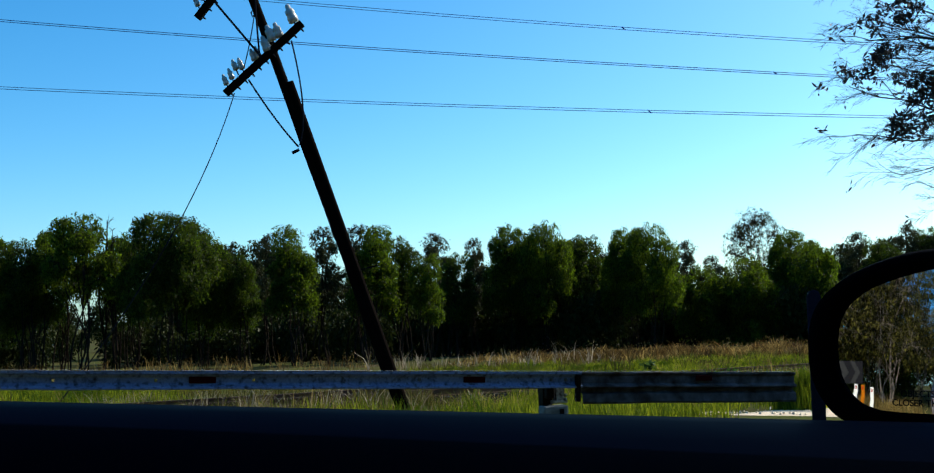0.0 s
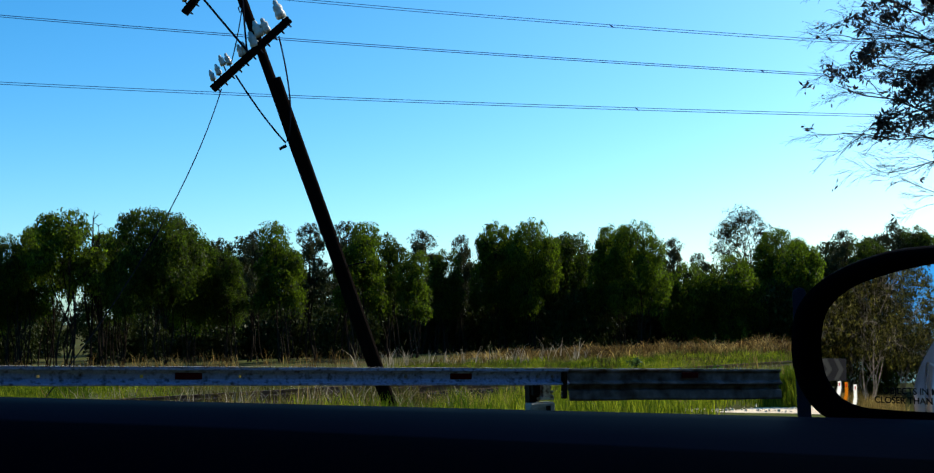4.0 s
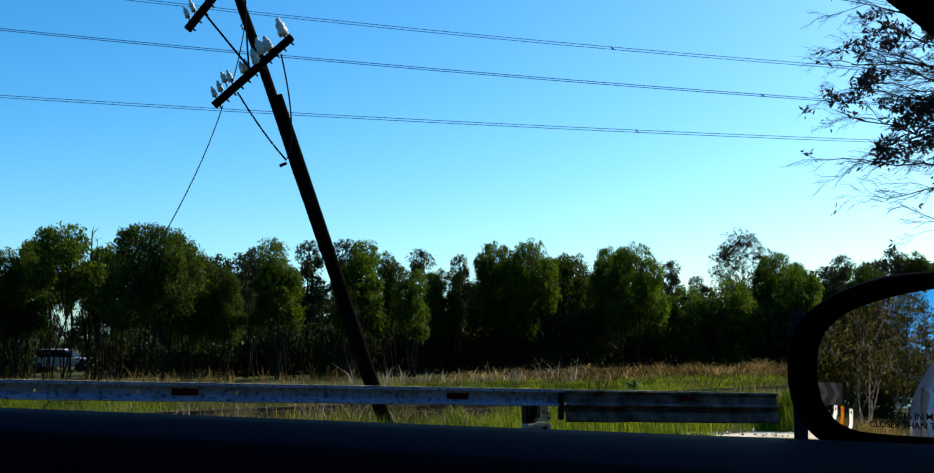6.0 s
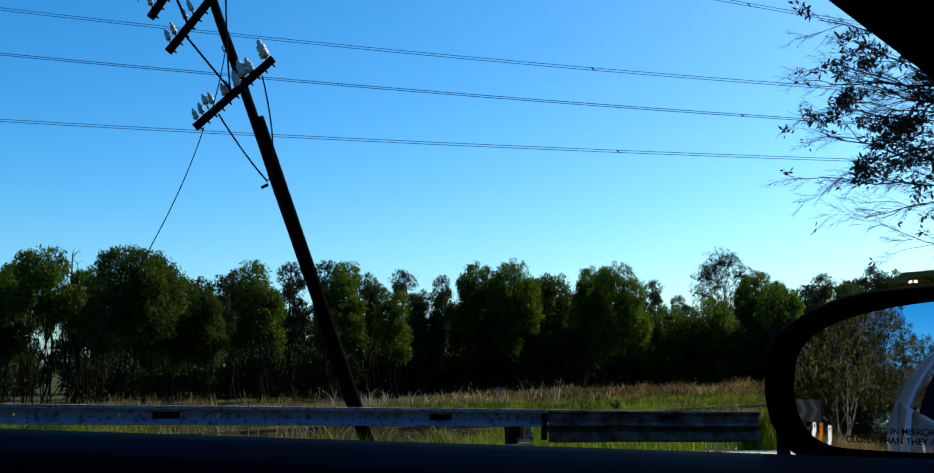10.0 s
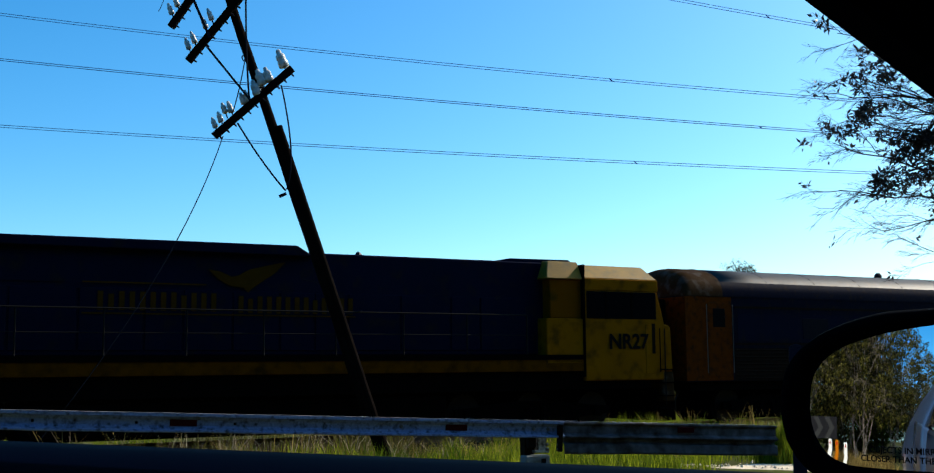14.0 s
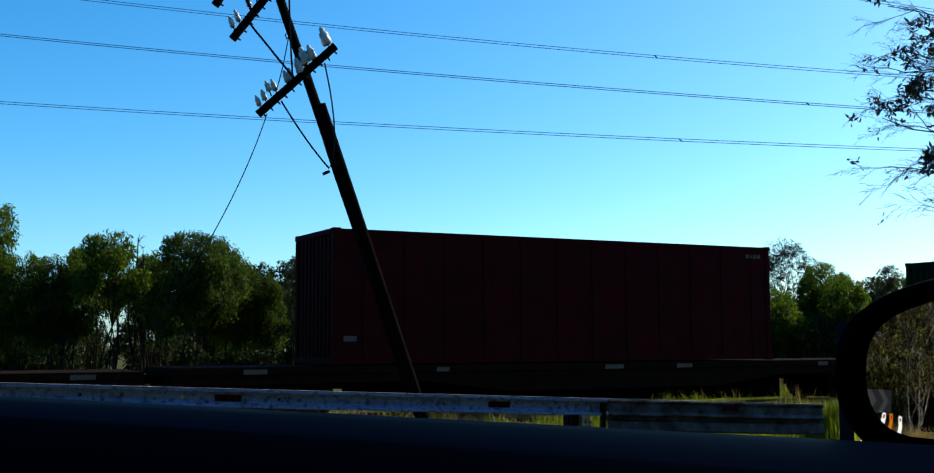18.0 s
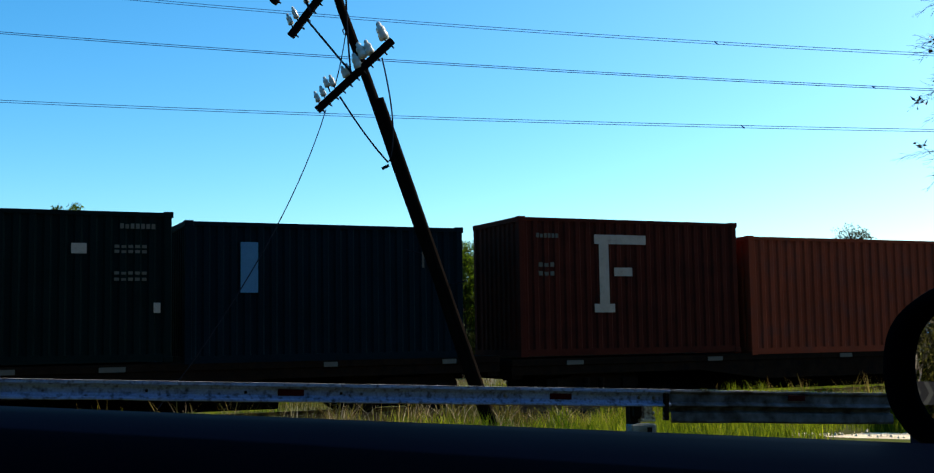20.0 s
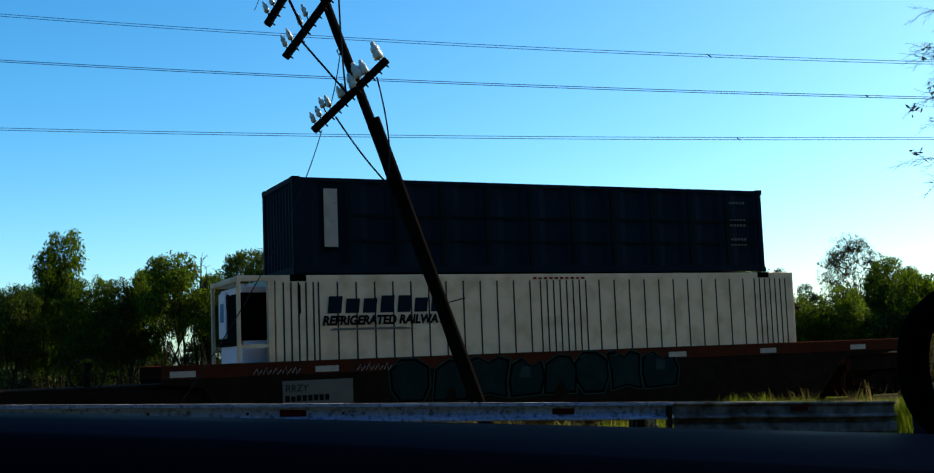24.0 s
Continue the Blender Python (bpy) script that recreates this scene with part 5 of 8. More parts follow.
def bogie(parent, x, axles, pitch, y_mid=1.25, name="bogie", mt="under_brown"):
    """A bogie with its side frames, springs and wheels, standing on the rails."""
    b = part(name, boxed(-0.35, 0.35, -0.95, 0.95, 0.42, 0.68), M[mt], parent, "dark cast steel bogie", m=Matrix.Translation((x, y_mid, RAIL_Z)), bevel=0.02)
    half = pitch * (axles - 1) / 2
    # solid block added for motors and brakes, and to darken the gaps between wheels
    part("bogie_dark_fill", boxed(-half - 0.45, half + 0.45, -0.62, 0.62, 0.10, 0.96 if axles == 3 else 0.88), M["loco_black"], b, "dark block for motors and brake gear, filling in the shade", bevel=0.05)
    for side in (-1, 1):
        y = side * 1.0
        out = [(-half - 0.35, 0.40), (-half - 0.35, 0.58), (-half + 0.2, 0.62), (-0.45, 0.74), (0.45, 0.74), (half - 0.2, 0.62), (half + 0.35, 0.58), (half + 0.35, 0.40), (half - 0.2, 0.36), (0.4, 0.22), (-0.4, 0.22), (-half + 0.2, 0.36)]
        part("side_frame", prism(out, y - 0.05, y + 0.05), M[mt], b)
        for k in range(axles):
            ax = -half + pitch * k
            w = new("wheel", WHEEL)
            w.parent = b
            w.matrix_basis = Matrix.Translation((ax, side * 0.76, 0.46)) @ Matrix.Rotation(radians(90 * side), 4, "X")
            part("axle_box", boxed(ax - 0.12, ax + 0.12, side * 1.05 - 0.05, side * 1.05 + 0.05, 0.34, 0.58), M[mt], b, bevel=0.02)
        for k in (-0.2, 0.2):
            part("spring", lathe([(0.07, 0.24), (0.09, 0.3), (0.07, 0.36), (0.09, 0.42), (0.07, 0.48), (0.09, 0.54), (0.07, 0.6)], 8), M[mt], b, m=Matrix.Translation((k, side * 1.06, 0)))
    return b


def coupler(parent, x, direction):
    bm = boxed(min(x, x + direction * 0.55), max(x, x + direction * 0.55), 1.17, 1.33, RAIL_Z + 0.80, RAIL_Z + 0.98)
    part("coupler", bm, M["loco_black"], parent, "black knuckle coupler", bevel=0.02)


def decal(name, outline, material, parent, y=-0.012, thick=0.01, label=""):
    return part(name, prism(outline, y, y + thick), material, parent, label)


def bars(parent, x, z, n, w, h, gap, material, shear=0.0, name="lettering_bar", y=-0.012, rng=None, widths=None):
    """Plain bars that stand for lettering."""
    rng = rng or random.Random(1)
    x0 = x
    for i in range(n):
        ww = w * (widths[i] if widths else 1.0)
        hh = h * rng.choice((1.0, 1.0, 0.85))
        part(name, prism([(x0, z), (x0 + ww, z), (x0 + ww + shear * hh, z + hh), (x0 + shear * hh, z + hh)], y, y + 0.008), material, parent)
        x0 += ww + gap


def star(cx, cz, r, points=7):
    return [(cx + (r if k % 2 == 0 else r * 0.45) * math.sin(math.pi * k / points), cz + (r if k % 2 == 0 else r * 0.45) * math.cos(math.pi * k / points)) for k in range(2 * points)]


FRONT = Matrix.Rotation(radians(90), 4, "X")  # lays lettering on the near face


def words(text, x, z, size, material, parent, y=-0.014, bold=0.0, shear=0.0, wide=1.0):
    return letters(text, size, M[material], parent, m=Matrix.Translation((x, y, z)) @ FRONT @ Matrix.Diagonal((wide, 1, 1, 1)), bold=bold, shear=shear)


# ---- locomotives ----
def locomotive(name, s, length, label, flip=False, number="", lit=False, raised=(9.2, 16.3)):
    """A hood locomotive; its cab leads, or trails where flip is set. z is in world heights."""
    loco = rider(name, s, label, "locomotive", "locomotives of the train")
    L = length

    def X(a):
        return L - a if flip else a

    def bx(n, a0, a1, y0, y1, z0, z1, mt, label="", bevel=0.0, parent=loco):
        return part(n, boxed(X(a0), X(a1), y0, y1, z0, z1), M[mt], parent, label, bevel=bevel)

    W = 2.9
    yn, yf = -0.05, W - 0.05
    bx("underframe", 0.6, L - 0.5, yn + 0.12, yf - 0.12, 0.78, 1.30, "loco_black", bevel=0.02)
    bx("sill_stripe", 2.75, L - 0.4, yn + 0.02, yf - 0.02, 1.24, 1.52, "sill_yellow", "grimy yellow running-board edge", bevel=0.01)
    bx("running_board", 2.75, L - 0.4, yn, yf, 1.52, 1.64, "loco_black")
    bx("fuel_tank", L * 0.29, L * 0.71, yn + 0.25, yf - 0.25, -0.02, 0.78, "loco_black", "black fuel tank", bevel=0.08)
    for a in (L * 0.36, L * 0.62):
        part("air_tank", tube([(X(a), yn + 0.4, 0.6), (X(a + 0.9), yn + 0.4, 0.6)], 0.17, 12), M["loco_black"], loco)
    # hood, set in behind the walkway, with a raised radiator section
    hood = part("hood", prism([(X(2.75), 1.64), (X(L - 0.70), 1.64), (X(L - 0.70), 3.80), (X(L - 0.90), 3.86), (X(2.75), 3.90)], yn + 0.42, yf - 0.42), M["pn_blue"], loco, "deep blue engine hood", bevel=0.03)
    part("radiator", prism([(X(raised[0]), 3.78), (X(raised[1]), 3.78), (X(raised[1] - 0.4), 3.97), (X(raised[0] + 0.4), 4.01)], yn + 0.22, yf - 0.22), M["pn_blue"], loco, "raised radiator housing", bevel=0.02)
    part("end_plate", boxed(X(L - 0.72), X(L - 0.64), yn + 0.30, yf - 0.30, 1.66, 3.84), M["pn_yellow"], loco, "grimy yellow hood end", bevel=0.02)
    for y in (0.7, 1.1, 1.6, 2.0):
        part("marker_lamp", lathe([(0.06, 0), (0.065, 0.05), (0.03, 0.10)], 10), M["horn"], loco, "dark roof-edge lamp", m=Matrix.Translation((X(L - 0.85), y, 3.85)))
    part("end_pilot", prism([(X(L - 1.9), 0.78), (X(L - 0.1), 0.78), (X(L - 0.05), -0.02), (X(L - 0.6), -0.05)], yn + 0.25, yf - 0.25), M["loco_black"], loco, "black rear pilot and steps", bevel=0.03)
    rng = random.Random(int(-s * 10))
    a = 4.2
    while a < L - 2.1:
        w = rng.choice((0.8, 1.05, 1.3))
        part("hood_door", boxed(X(a), X(a + w - 0.05), yn + 0.395, yn + 0.425, 1.75, 3.0), M["pn_blue"], hood, bevel=0.01)
        a += w
    for a in (15.0, 16.4):
        part("grille", boxed(X(a), X(a + 1.2), yn + 0.395, yn + 0.425, 3.1, 3.65), M["pn_blue"], hood)
    # cab
    cab = part("cab", prism([(X(0.28), 1.0), (X(2.73), 1.0), (X(2.73), 3.22), (X(0.46), 3.22), (X(0.24), 2.45)], yn, yf), M["cab_yellow"], loco, "yellow driver's cab", bevel=0.03)
    nose = part("nose", prism([(X(-0.07), 1.20), (X(0.28), 1.20), (X(0.28), 2.45), (X(-0.02), 2.36)], yn + 0.05, yf - 0.05), M["cab_yellow"], loco, "sloped yellow nose", bevel=0.05)
    part("nose_skirt", prism([(X(-0.10), 0.45), (X(0.28), 0.45), (X(0.28), 1.20), (X(-0.07), 1.20)], yn + 0.05, yf - 0.05), M["grime_and_shade"], nose, "grimy brown nose skirt", bevel=0.03)
    def chamfered(a0, a1, a2, a3, z0, z1, dy):
        """A roof with sloped sides, from a0..a3 at its foot to a1..a2 at its top."""
        bm = bmesh.new()
        lo = [bm.verts.new(p) for p in ((X(a0), yn + 0.005, z0), (X(a3), yn + 0.005, z0), (X(a3), yf - 0.005, z0), (X(a0), yf - 0.005, z0))]
        hi = [bm.verts.new(p) for p in ((X(a1), yn + dy, z1), (X(a2), yn + dy, z1), (X(a2), yf - dy, z1), (X(a1), yf - dy, z1))]
        bm.faces.new(lo)
        bm.faces.new(hi)
        for k in range(4):
            bm.faces.new((lo[k], lo[(k + 1) % 4], hi[(k + 1) % 4], hi[k]))
        bmesh.ops.recalc_face_normals(bm, faces=bm.faces[:])
        return bm

    part("roof_fascia", boxed(X(0.42), X(2.73), yn + 0.004, yf - 0.004, 3.222, 3.52), M["cab_yellow"], loco, "yellow band over the cab windows", bevel=0.02)
    part("cab_roof", chamfered(0.44, 0.62, 2.70, 2.74, 3.52, 3.88, 0.42), M["cab_roof"], loco, "sloped cab roof, sunlight put into its yellow", bevel=0.02)
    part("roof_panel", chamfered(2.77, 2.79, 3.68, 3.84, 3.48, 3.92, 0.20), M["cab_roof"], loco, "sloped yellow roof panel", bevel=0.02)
    part("roof_hump", prism([(X(2.7), 3.88), (X(5.0), 3.86), (X(4.6), 3.97), (X(2.9), 3.99)], yn + 0.45, yf - 0.45), M["pn_blue"], loco)
    part("cab_rear", boxed(X(2.76), X(3.84), yn + 0.02, yf - 0.02, 1.42, 2.52), M["cab_yellow"], loco, "yellow panel behind the cab", bevel=0.02)
    # the upper panel's shade is put in by the darker loco yellow
    part("cab_rear_upper", boxed(X(2.76), X(3.68), yn + 0.10, yf - 0.10, 2.52, 3.48), M["pn_yellow"], loco, "upper panel in a yellow darkened for shade", bevel=0.02)
    part("cab_rear_seam", boxed(X(2.715), X(2.765), yn - 0.004, yf + 0.004, 1.1, 3.85), M["loco_black"], loco)
    part("side_window", boxed(X(0.50), X(2.68), yn - 0.006, yn + 0.03, 2.52, 3.20), M["loco_glass"], cab, "dark side window band", bevel=0.01)
    for a in (1.25, 2.05):
        part("window_bar", boxed(X(a), X(a + 0.06), yn - 0.014, yn, 2.52, 3.20), M["loco_black"], cab)
    # two raked panes in a dark surround
    part("windscreen_frame", prism([(X(0.26), 2.47), (X(0.228), 2.47), (X(0.438), 3.20), (X(0.47), 3.20)], yn + 0.02, yf - 0.02), M["loco_black"], cab, "black windscreen surround")
    for y0, y1 in ((yn + 0.14, yn + 1.22), (yf - 1.22, yf - 0.14)):
        part("windscreen", prism([(X(0.235), 2.54), (X(0.215), 2.54), (X(0.400), 3.14), (X(0.42), 3.14)], y0, y1), M["loco_glass"], cab, "raked windscreen pane")
    part("side_vent", boxed(X(0.56), X(0.66), yn - 0.016, yn, 1.66, 2.42), M["under_brown"], cab, "dark vertical vent")
    part("cab_door", boxed(X(0.50), X(0.86), yn - 0.01, yn + 0.02, 1.15, 2.40), M["cab_yellow"], cab, bevel=0.01)
    part("grab_rail", tube([(X(0.44), yn - 0.05, 1.2), (X(0.44), yn - 0.05, 2.3)], 0.016, 6), M["loco_black"], cab)
    part("pilot", prism([(X(-0.30), -0.05), (X(0.3), -0.05), (X(0.6), 0.78), (X(-0.25), 0.78)], yn + 0.25, yf - 0.25), M["loco_black"], loco, "black snow-plough pilot", bevel=0.03)
    for y in (0.95, 1.15, 1.75, 1.95):
        part("headlight", lathe([(0.055, 0), (0.058, 0.03), (0.015, 0.035)], 12), M["lens_white"] if lit and y > 1.5 else M["loco_glass"], loco, "headlight", m=Matrix.Translation((X(0.455), y, 3.52)) @ Matrix.Rotation(radians(90 if flip else -90), 4, "Y"))
    part("lamp_box", boxed(X(0.46), X(1.0), 0.8, 2.1, 3.38, 3.68), M["cab_yellow"], loco, bevel=0.03)
    if not flip:
        horn = part("horn_bracket", boxed(X(0.1), X(0.9), 0.35, 0.6, 3.86, 3.92), M["horn"], loco)
        for k, y in enumerate((0.3, 0.5, 0.7)):
            part("horn", lathe([(0.02, 0), (0.03, 0.25), (0.055, 0.38), (0.10, 0.44)], 10), M["horn"], horn, "black air horn", m=Matrix.Translation((X(0.35 + 0.22 * k), y, 3.96)) @ Matrix.Rotation(radians(90 if flip else -90), 4, "Y"))
    for a, z in ((2.6, 3.93), (8.2, 3.92)):
        part("antenna", lathe([(0.09, 0), (0.09, 0.06), (0.05, 0.12), (0.01, 0.14)], 8), M["horn"], loco, m=Matrix.Translation((X(a), 1.3, z)))
    # handrails along the walkway
    ends = [4.4 + i * (L - 5.8) / 10 for i in range(11)]
    for a in ends:
        part("handrail_post", tube([(X(a), yn + 0.03, 1.62), (X(a), yn + 0.03, 2.58)], 0.019, 6), M["loco_rail"], loco)
    rail_top = part("handrail", tube([(X(ends[0]), yn + 0.03, 2.58), (X(ends[-1]), yn + 0.03, 2.58)], 0.019, 6), M["loco_rail"], loco, "grey walkway handrail")
    part("handrail", tube([(X(ends[0]), yn + 0.03, 2.1), (X(ends[-1]), yn + 0.03, 2.1)], 0.012, 6), M["loco_rail"], loco)
    for a in (L - 0.55, 0.15):
        for k in range(4):
            part("step", boxed(X(a - 0.15), X(a + 0.25), yn - 0.02, yn + 0.25, 0.25 + 0.33 * k, 0.28 + 0.33 * k), M["loco_black"], loco)
        part("step_rail", tube([(X(a + 0.1), yn - 0.01, 0.4), (X(a + 0.1), yn - 0.01, 2.3)], 0.017, 6), M["loco_rail"], loco)
    for a in (4.0, L - 4.0):
        bogie(loco, X(a), 3, 1.85, 1.35, "bogie", "loco_black")
    coupler(loco, X(0.2), 1 if flip else -1)
    coupler(loco, X(L - 0.4), -1 if flip else 1)
    if number:
        x0 = (L - 2.12) if flip else 0.80
        words(number, x0 + (0.10 if flip else 0.0), 1.79, 0.52 if flip else 0.55, "decal_black", loco, y=yn - 0.016, bold=0.012, wide=1.0)
    return loco, yn + 0.41


lead, FY = locomotive("locomotive", -118.10, 22.85, "leading yellow and blue diesel locomotive, headlights lit", number="NR51", lit=True)
# lettering across the nose, as plain bars
for k in range(15):
    y = 2.62 - 0.155 * k - (0.08 if k > 6 else 0.0)
    part("nose_lettering_bar", boxed(-0.052, -0.03, y - 0.11, y, 1.98, 2.20 if k % 3 else 2.24), M["decal_white"] if k > 6 else M["decal_black"], lead)
for x0, n, mt in ((10.2, 7, "decal_white"), (13.3, 8, "decal_orange")):
    bars(lead, x0, 2.4, n, 0.32, 0.62, 0.085, M[mt], 0.08, y=FY - 0.03)
second, FY = locomotive("locomotive", -94.60, 21.2, "blue diesel locomotive with a yellow cab and white stars", number="NR98")
# the white and orange name panels are plain slanted blocks
o = -94.60
for x, z in ((0.02, 0.80), (4.9, 1.16)):
    part("marker_light", lathe([(0.020, 0), (0.022, 0.02), (0.006, 0.028)], 10), M["lens_white"], second, "small lit white lamp", m=Matrix.Translation((x, -0.05, z)) @ Matrix.Rotation(radians(90), 4, "X"))
bars(second, -86.66 - o, 2.42, 7, 0.33, 0.66, 0.085, M["decal_white"], 0.10, y=FY - 0.03, rng=random.Random(4), widths=(1.15, 1.15, 1.15, 0.6, 1.2, 0.6, 1.15))
bars(second, -83.60 - o, 2.42, 8, 0.385, 0.70, 0.075, M["decal_orange"], 0.10, y=FY - 0.03, rng=random.Random(6), widths=(1.1, 1.1, 0.9, 0.55, 1.1, 1.1, 1.1, 0.6))
decal("name_underline", [(-86.64 - o, 2.24), (-83.70 - o, 2.24), (-83.70 - o, 2.30), (-86.64 - o, 2.30)], M["decal_white"], second, y=FY - 0.03)
decal("name_overline", [(-83.45 - o, 3.26), (-79.83 - o, 3.26), (-79.83 - o, 3.32), (-83.45 - o, 3.32)], M["decal_orange"], second, y=FY - 0.03)
decal("name_end_line", [(-79.90 - o, 2.40), (-79.83 - o, 2.40), (-79.83 - o, 3.256), (-79.90 - o, 3.256)], M["decal_orange"], second, y=FY - 0.03)
for sx, sz, r in ((-77.03, 3.14, 0.34), (-75.72, 3.03, 0.22), (-76.38, 2.05, 0.24), (-75.30, 2.26, 0.14), (-75.10, 1.80, 0.19)):
    decal("star", star(sx - o, sz, r), M["star_grey"], second, y=FY - 0.035, label="white seven-pointed star")
third, FY = locomotive("locomotive", -73.10, 22.2, "blue and yellow diesel locomotive running cab last", flip=True, number="NR27", raised=(9.75, 17.4))
o = -73.1
decal("star", star(-70.27 - o, 2.08, 0.17), M["star_grey"], third, y=FY - 0.035)
decal("bird_emblem", [(x - o, z) for x, z in ((-62.96, 3.44), (-62.69, 3.40), (-62.46, 3.30), (-62.31, 3.33), (-62.06, 3.47), (-61.69, 3.56), (-61.25, 3.66), (-61.50, 3.40), (-61.79, 3.21), (-62.0, 3.07), (-62.09, 2.97), (-62.19, 3.07), (-62.5, 3.11), (-62.75, 3.24))], M["decal_faded"], third, y=FY - 0.03, label="faded gold bird emblem")
bars(third, -65.2 - o, 2.56, 12, 0.11, 0.38, 0.10, M["decal_faded"], 0.0, y=FY - 0.03)
bars(third, -62.3 - o, 2.54, 13, 0.11, 0.36, 0.10, M["decal_faded"], 0.0, y=FY - 0.03)
decal("emblem_line", [(-65.5 - o, 3.10), (-63.0 - o, 3.10), (-63.0 - o, 3.13), (-65.5 - o, 3.13)], M["decal_faded"], third, y=FY - 0.03)
decal("emblem_line", [(-65.5 - o, 2.48), (-59.6 - o, 2.48), (-59.6 - o, 2.51), (-65.5 - o, 2.51)], M["decal_faded"], third, y=FY - 0.03)


# ---- crew coach ----
def build_coach():
    s, L, W = -50.40, 23.9, 2.75
    c = rider("crew_coach", s, "dark blue crew coach with a silver curved roof", "railway coach")
    bm = prism([(0.0, 0.92), (L, 0.92), (L, 3.18), (0, 3.18)], 0, W)
    part("body", bm, M["coach_blue"], c, "dark blue upper body", bevel=0.02)
    # roof: half ellipse swept along, rounded down at both ends
    rows = []
    for t in np.concatenate([np.linspace(0, 0.5, 6), np.linspace(1.3, L - 1.3, 18), np.linspace(L - 0.8, L, 6)]):
        e = min(1.0, t / 0.5, (L - t) / 0.8)
        low = 0.18 if t < 1 else 0.62
        k = math.sqrt(max(0.0, 1 - (1 - e) ** 2)) * (1 - low) + low
        rows.append([(t, W / 2 - (W / 2 + 0.02) * math.cos(a), 3.16 + 0.82 * k * math.sin(a) ** 0.8) for a in np.radians([0, 8, 16, 24, 34, 45, 57, 70, 83, 97, 110, 123, 135, 146, 156, 164, 172, 180])])
    # shade on the roof's lower curve is put in as dark blue strips
    for k0, k1, nm, mt, lb in ((0, 3, "shaded_roof_edge", "coach_blue", "roof edge coloured dark blue for shade"), (3, 14, "roof", "coach_roof", "weathered silver curved roof"), (14, 17, "shaded_roof_edge", "coach_blue", "roof edge coloured dark blue for shade")):
        bm = bmesh.new()
        vs = [[bm.verts.new(p) for p in r[k0:k1 + 1]] for r in rows[6:]]
        for r0, r1 in zip(vs, vs[1:]):
            for k in range(k1 - k0):
                bm.faces.new((r0[k], r1[k], r1[k + 1], r0[k + 1]))
        if k1 - k0 > 5:
            bm.faces.new(vs[0])
            bm.faces.new(vs[-1][::-1])
        bmesh.ops.recalc_face_normals(bm, faces=bm.faces[:])
        part(nm, bm, M[mt], c, lb, smooth=True)
    bm = bmesh.new()
    vs = [[bm.verts.new(p) for p in r] for r in rows[:7]]
    for r0, r1 in zip(vs, vs[1:]):
        for k in range(17):
            bm.faces.new((r0[k], r1[k], r1[k + 1], r0[k + 1]))
    bm.faces.new(vs[0])
    bmesh.ops.recalc_face_normals(bm, faces=bm.faces[:])
    # the silver roof's shaded front end, put in as a brown colour
    part("roof_cap", bm, M["grime_and_shade"], c, "roof end coloured brown for its shade", smooth=True)
    for x in np.arange(1.2, L - 1, 1.83):
        part("roof_seam", tube([(x, W / 2 - (W / 2 + 0.022) * math.cos(a), 3.163 + 0.82 * math.sin(a) ** 0.8) for a in np.linspace(0.45, 2.7, 9)], 0.007, 4), M["coach_roof"], c)
    for z in np.linspace(1.0, 1.75, 9):
        part("rib", tube([(1.7, -0.006, z), (L - 1.3, -0.006, z)], 0.018, 6), M["coach_lower"], c)
    part("lower_panel", boxed(1.65, L - 1.25, -0.004, 0.02, 0.94, 1.80), M["coach_lower"], c, "fluted steel lower side")
    part("window_band", boxed(1.8, L - 1.4, -0.008, 0.02, 1.98, 2.72), M["pn_blue"], c, "darker window band")
    for x in (4.2, 6.4, 8.6, 13.0, 15.2, 17.4, 19.8):
        part("window", boxed(x, x + 1.0, -0.016, 0.02, 2.05, 2.62), M["coach_glass"], c, "dark window pane", bevel=0.01)
    for z in (2.86, 1.88):
        part("waist_stripe", boxed(1.7, L - 1.3, -0.012, 0.01, z, z + 0.06), M["coach_lower"], c)
    for x0, x1 in ((0.0, 1.6), (L - 1.15, L)):
        part("end_panel", boxed(x0 - 0.004, x1, -0.012, W + 0.012, 0.95, 3.15), M["coach_yellow"], c, "faded orange coach end", bevel=0.01)
    part("door", boxed(0.75, 1.5, -0.022, 0.0, 1.05, 3.0), M["coach_yellow"], c, "orange vestibule door", bevel=0.015)
    part("door_window", boxed(0.92, 1.35, -0.028, 0.0, 2.35, 2.85), M["loco_glass"], c, bevel=0.01)
    for x in (0.68, 1.58):
        part("grab_rail", tube([(x, -0.06, 1.15), (x, -0.06, 2.95)], 0.011, 6), M["logo_grey"], c)
    part("gangway", boxed(-0.25, 0.0, 0.75, 2.0, 1.0, 3.1), M["loco_black"], c, "black gangway bellows", bevel=0.04)
    part("roof_vent", lathe([(0.10, 0), (0.12, 0.08), (0.05, 0.16)], 8), M["horn"], c, m=Matrix.Translation((8.75, 1.2, 3.96)))
    # solid block added to black out the shaded space below the floor
    part("underfloor_dark_fill", boxed(5.2, L - 5.4, 0.5, W - 0.5, -0.02, 0.72), M["loco_black"], c, "black block filling in the shade under the floor", bevel=0.04)
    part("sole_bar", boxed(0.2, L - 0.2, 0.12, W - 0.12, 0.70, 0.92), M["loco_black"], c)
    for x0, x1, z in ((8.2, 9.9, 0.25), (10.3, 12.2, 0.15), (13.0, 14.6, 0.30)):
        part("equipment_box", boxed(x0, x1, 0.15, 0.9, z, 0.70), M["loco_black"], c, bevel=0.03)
    for x in (3.0, L - 3.0):
        bogie(c, x, 2, 2.3, W / 2, "bogie", "loco_black")
    bars(c, 11.62, 2.98, 5, 0.10, 0.13, 0.05, M["logo_grey"], y=-0.02)
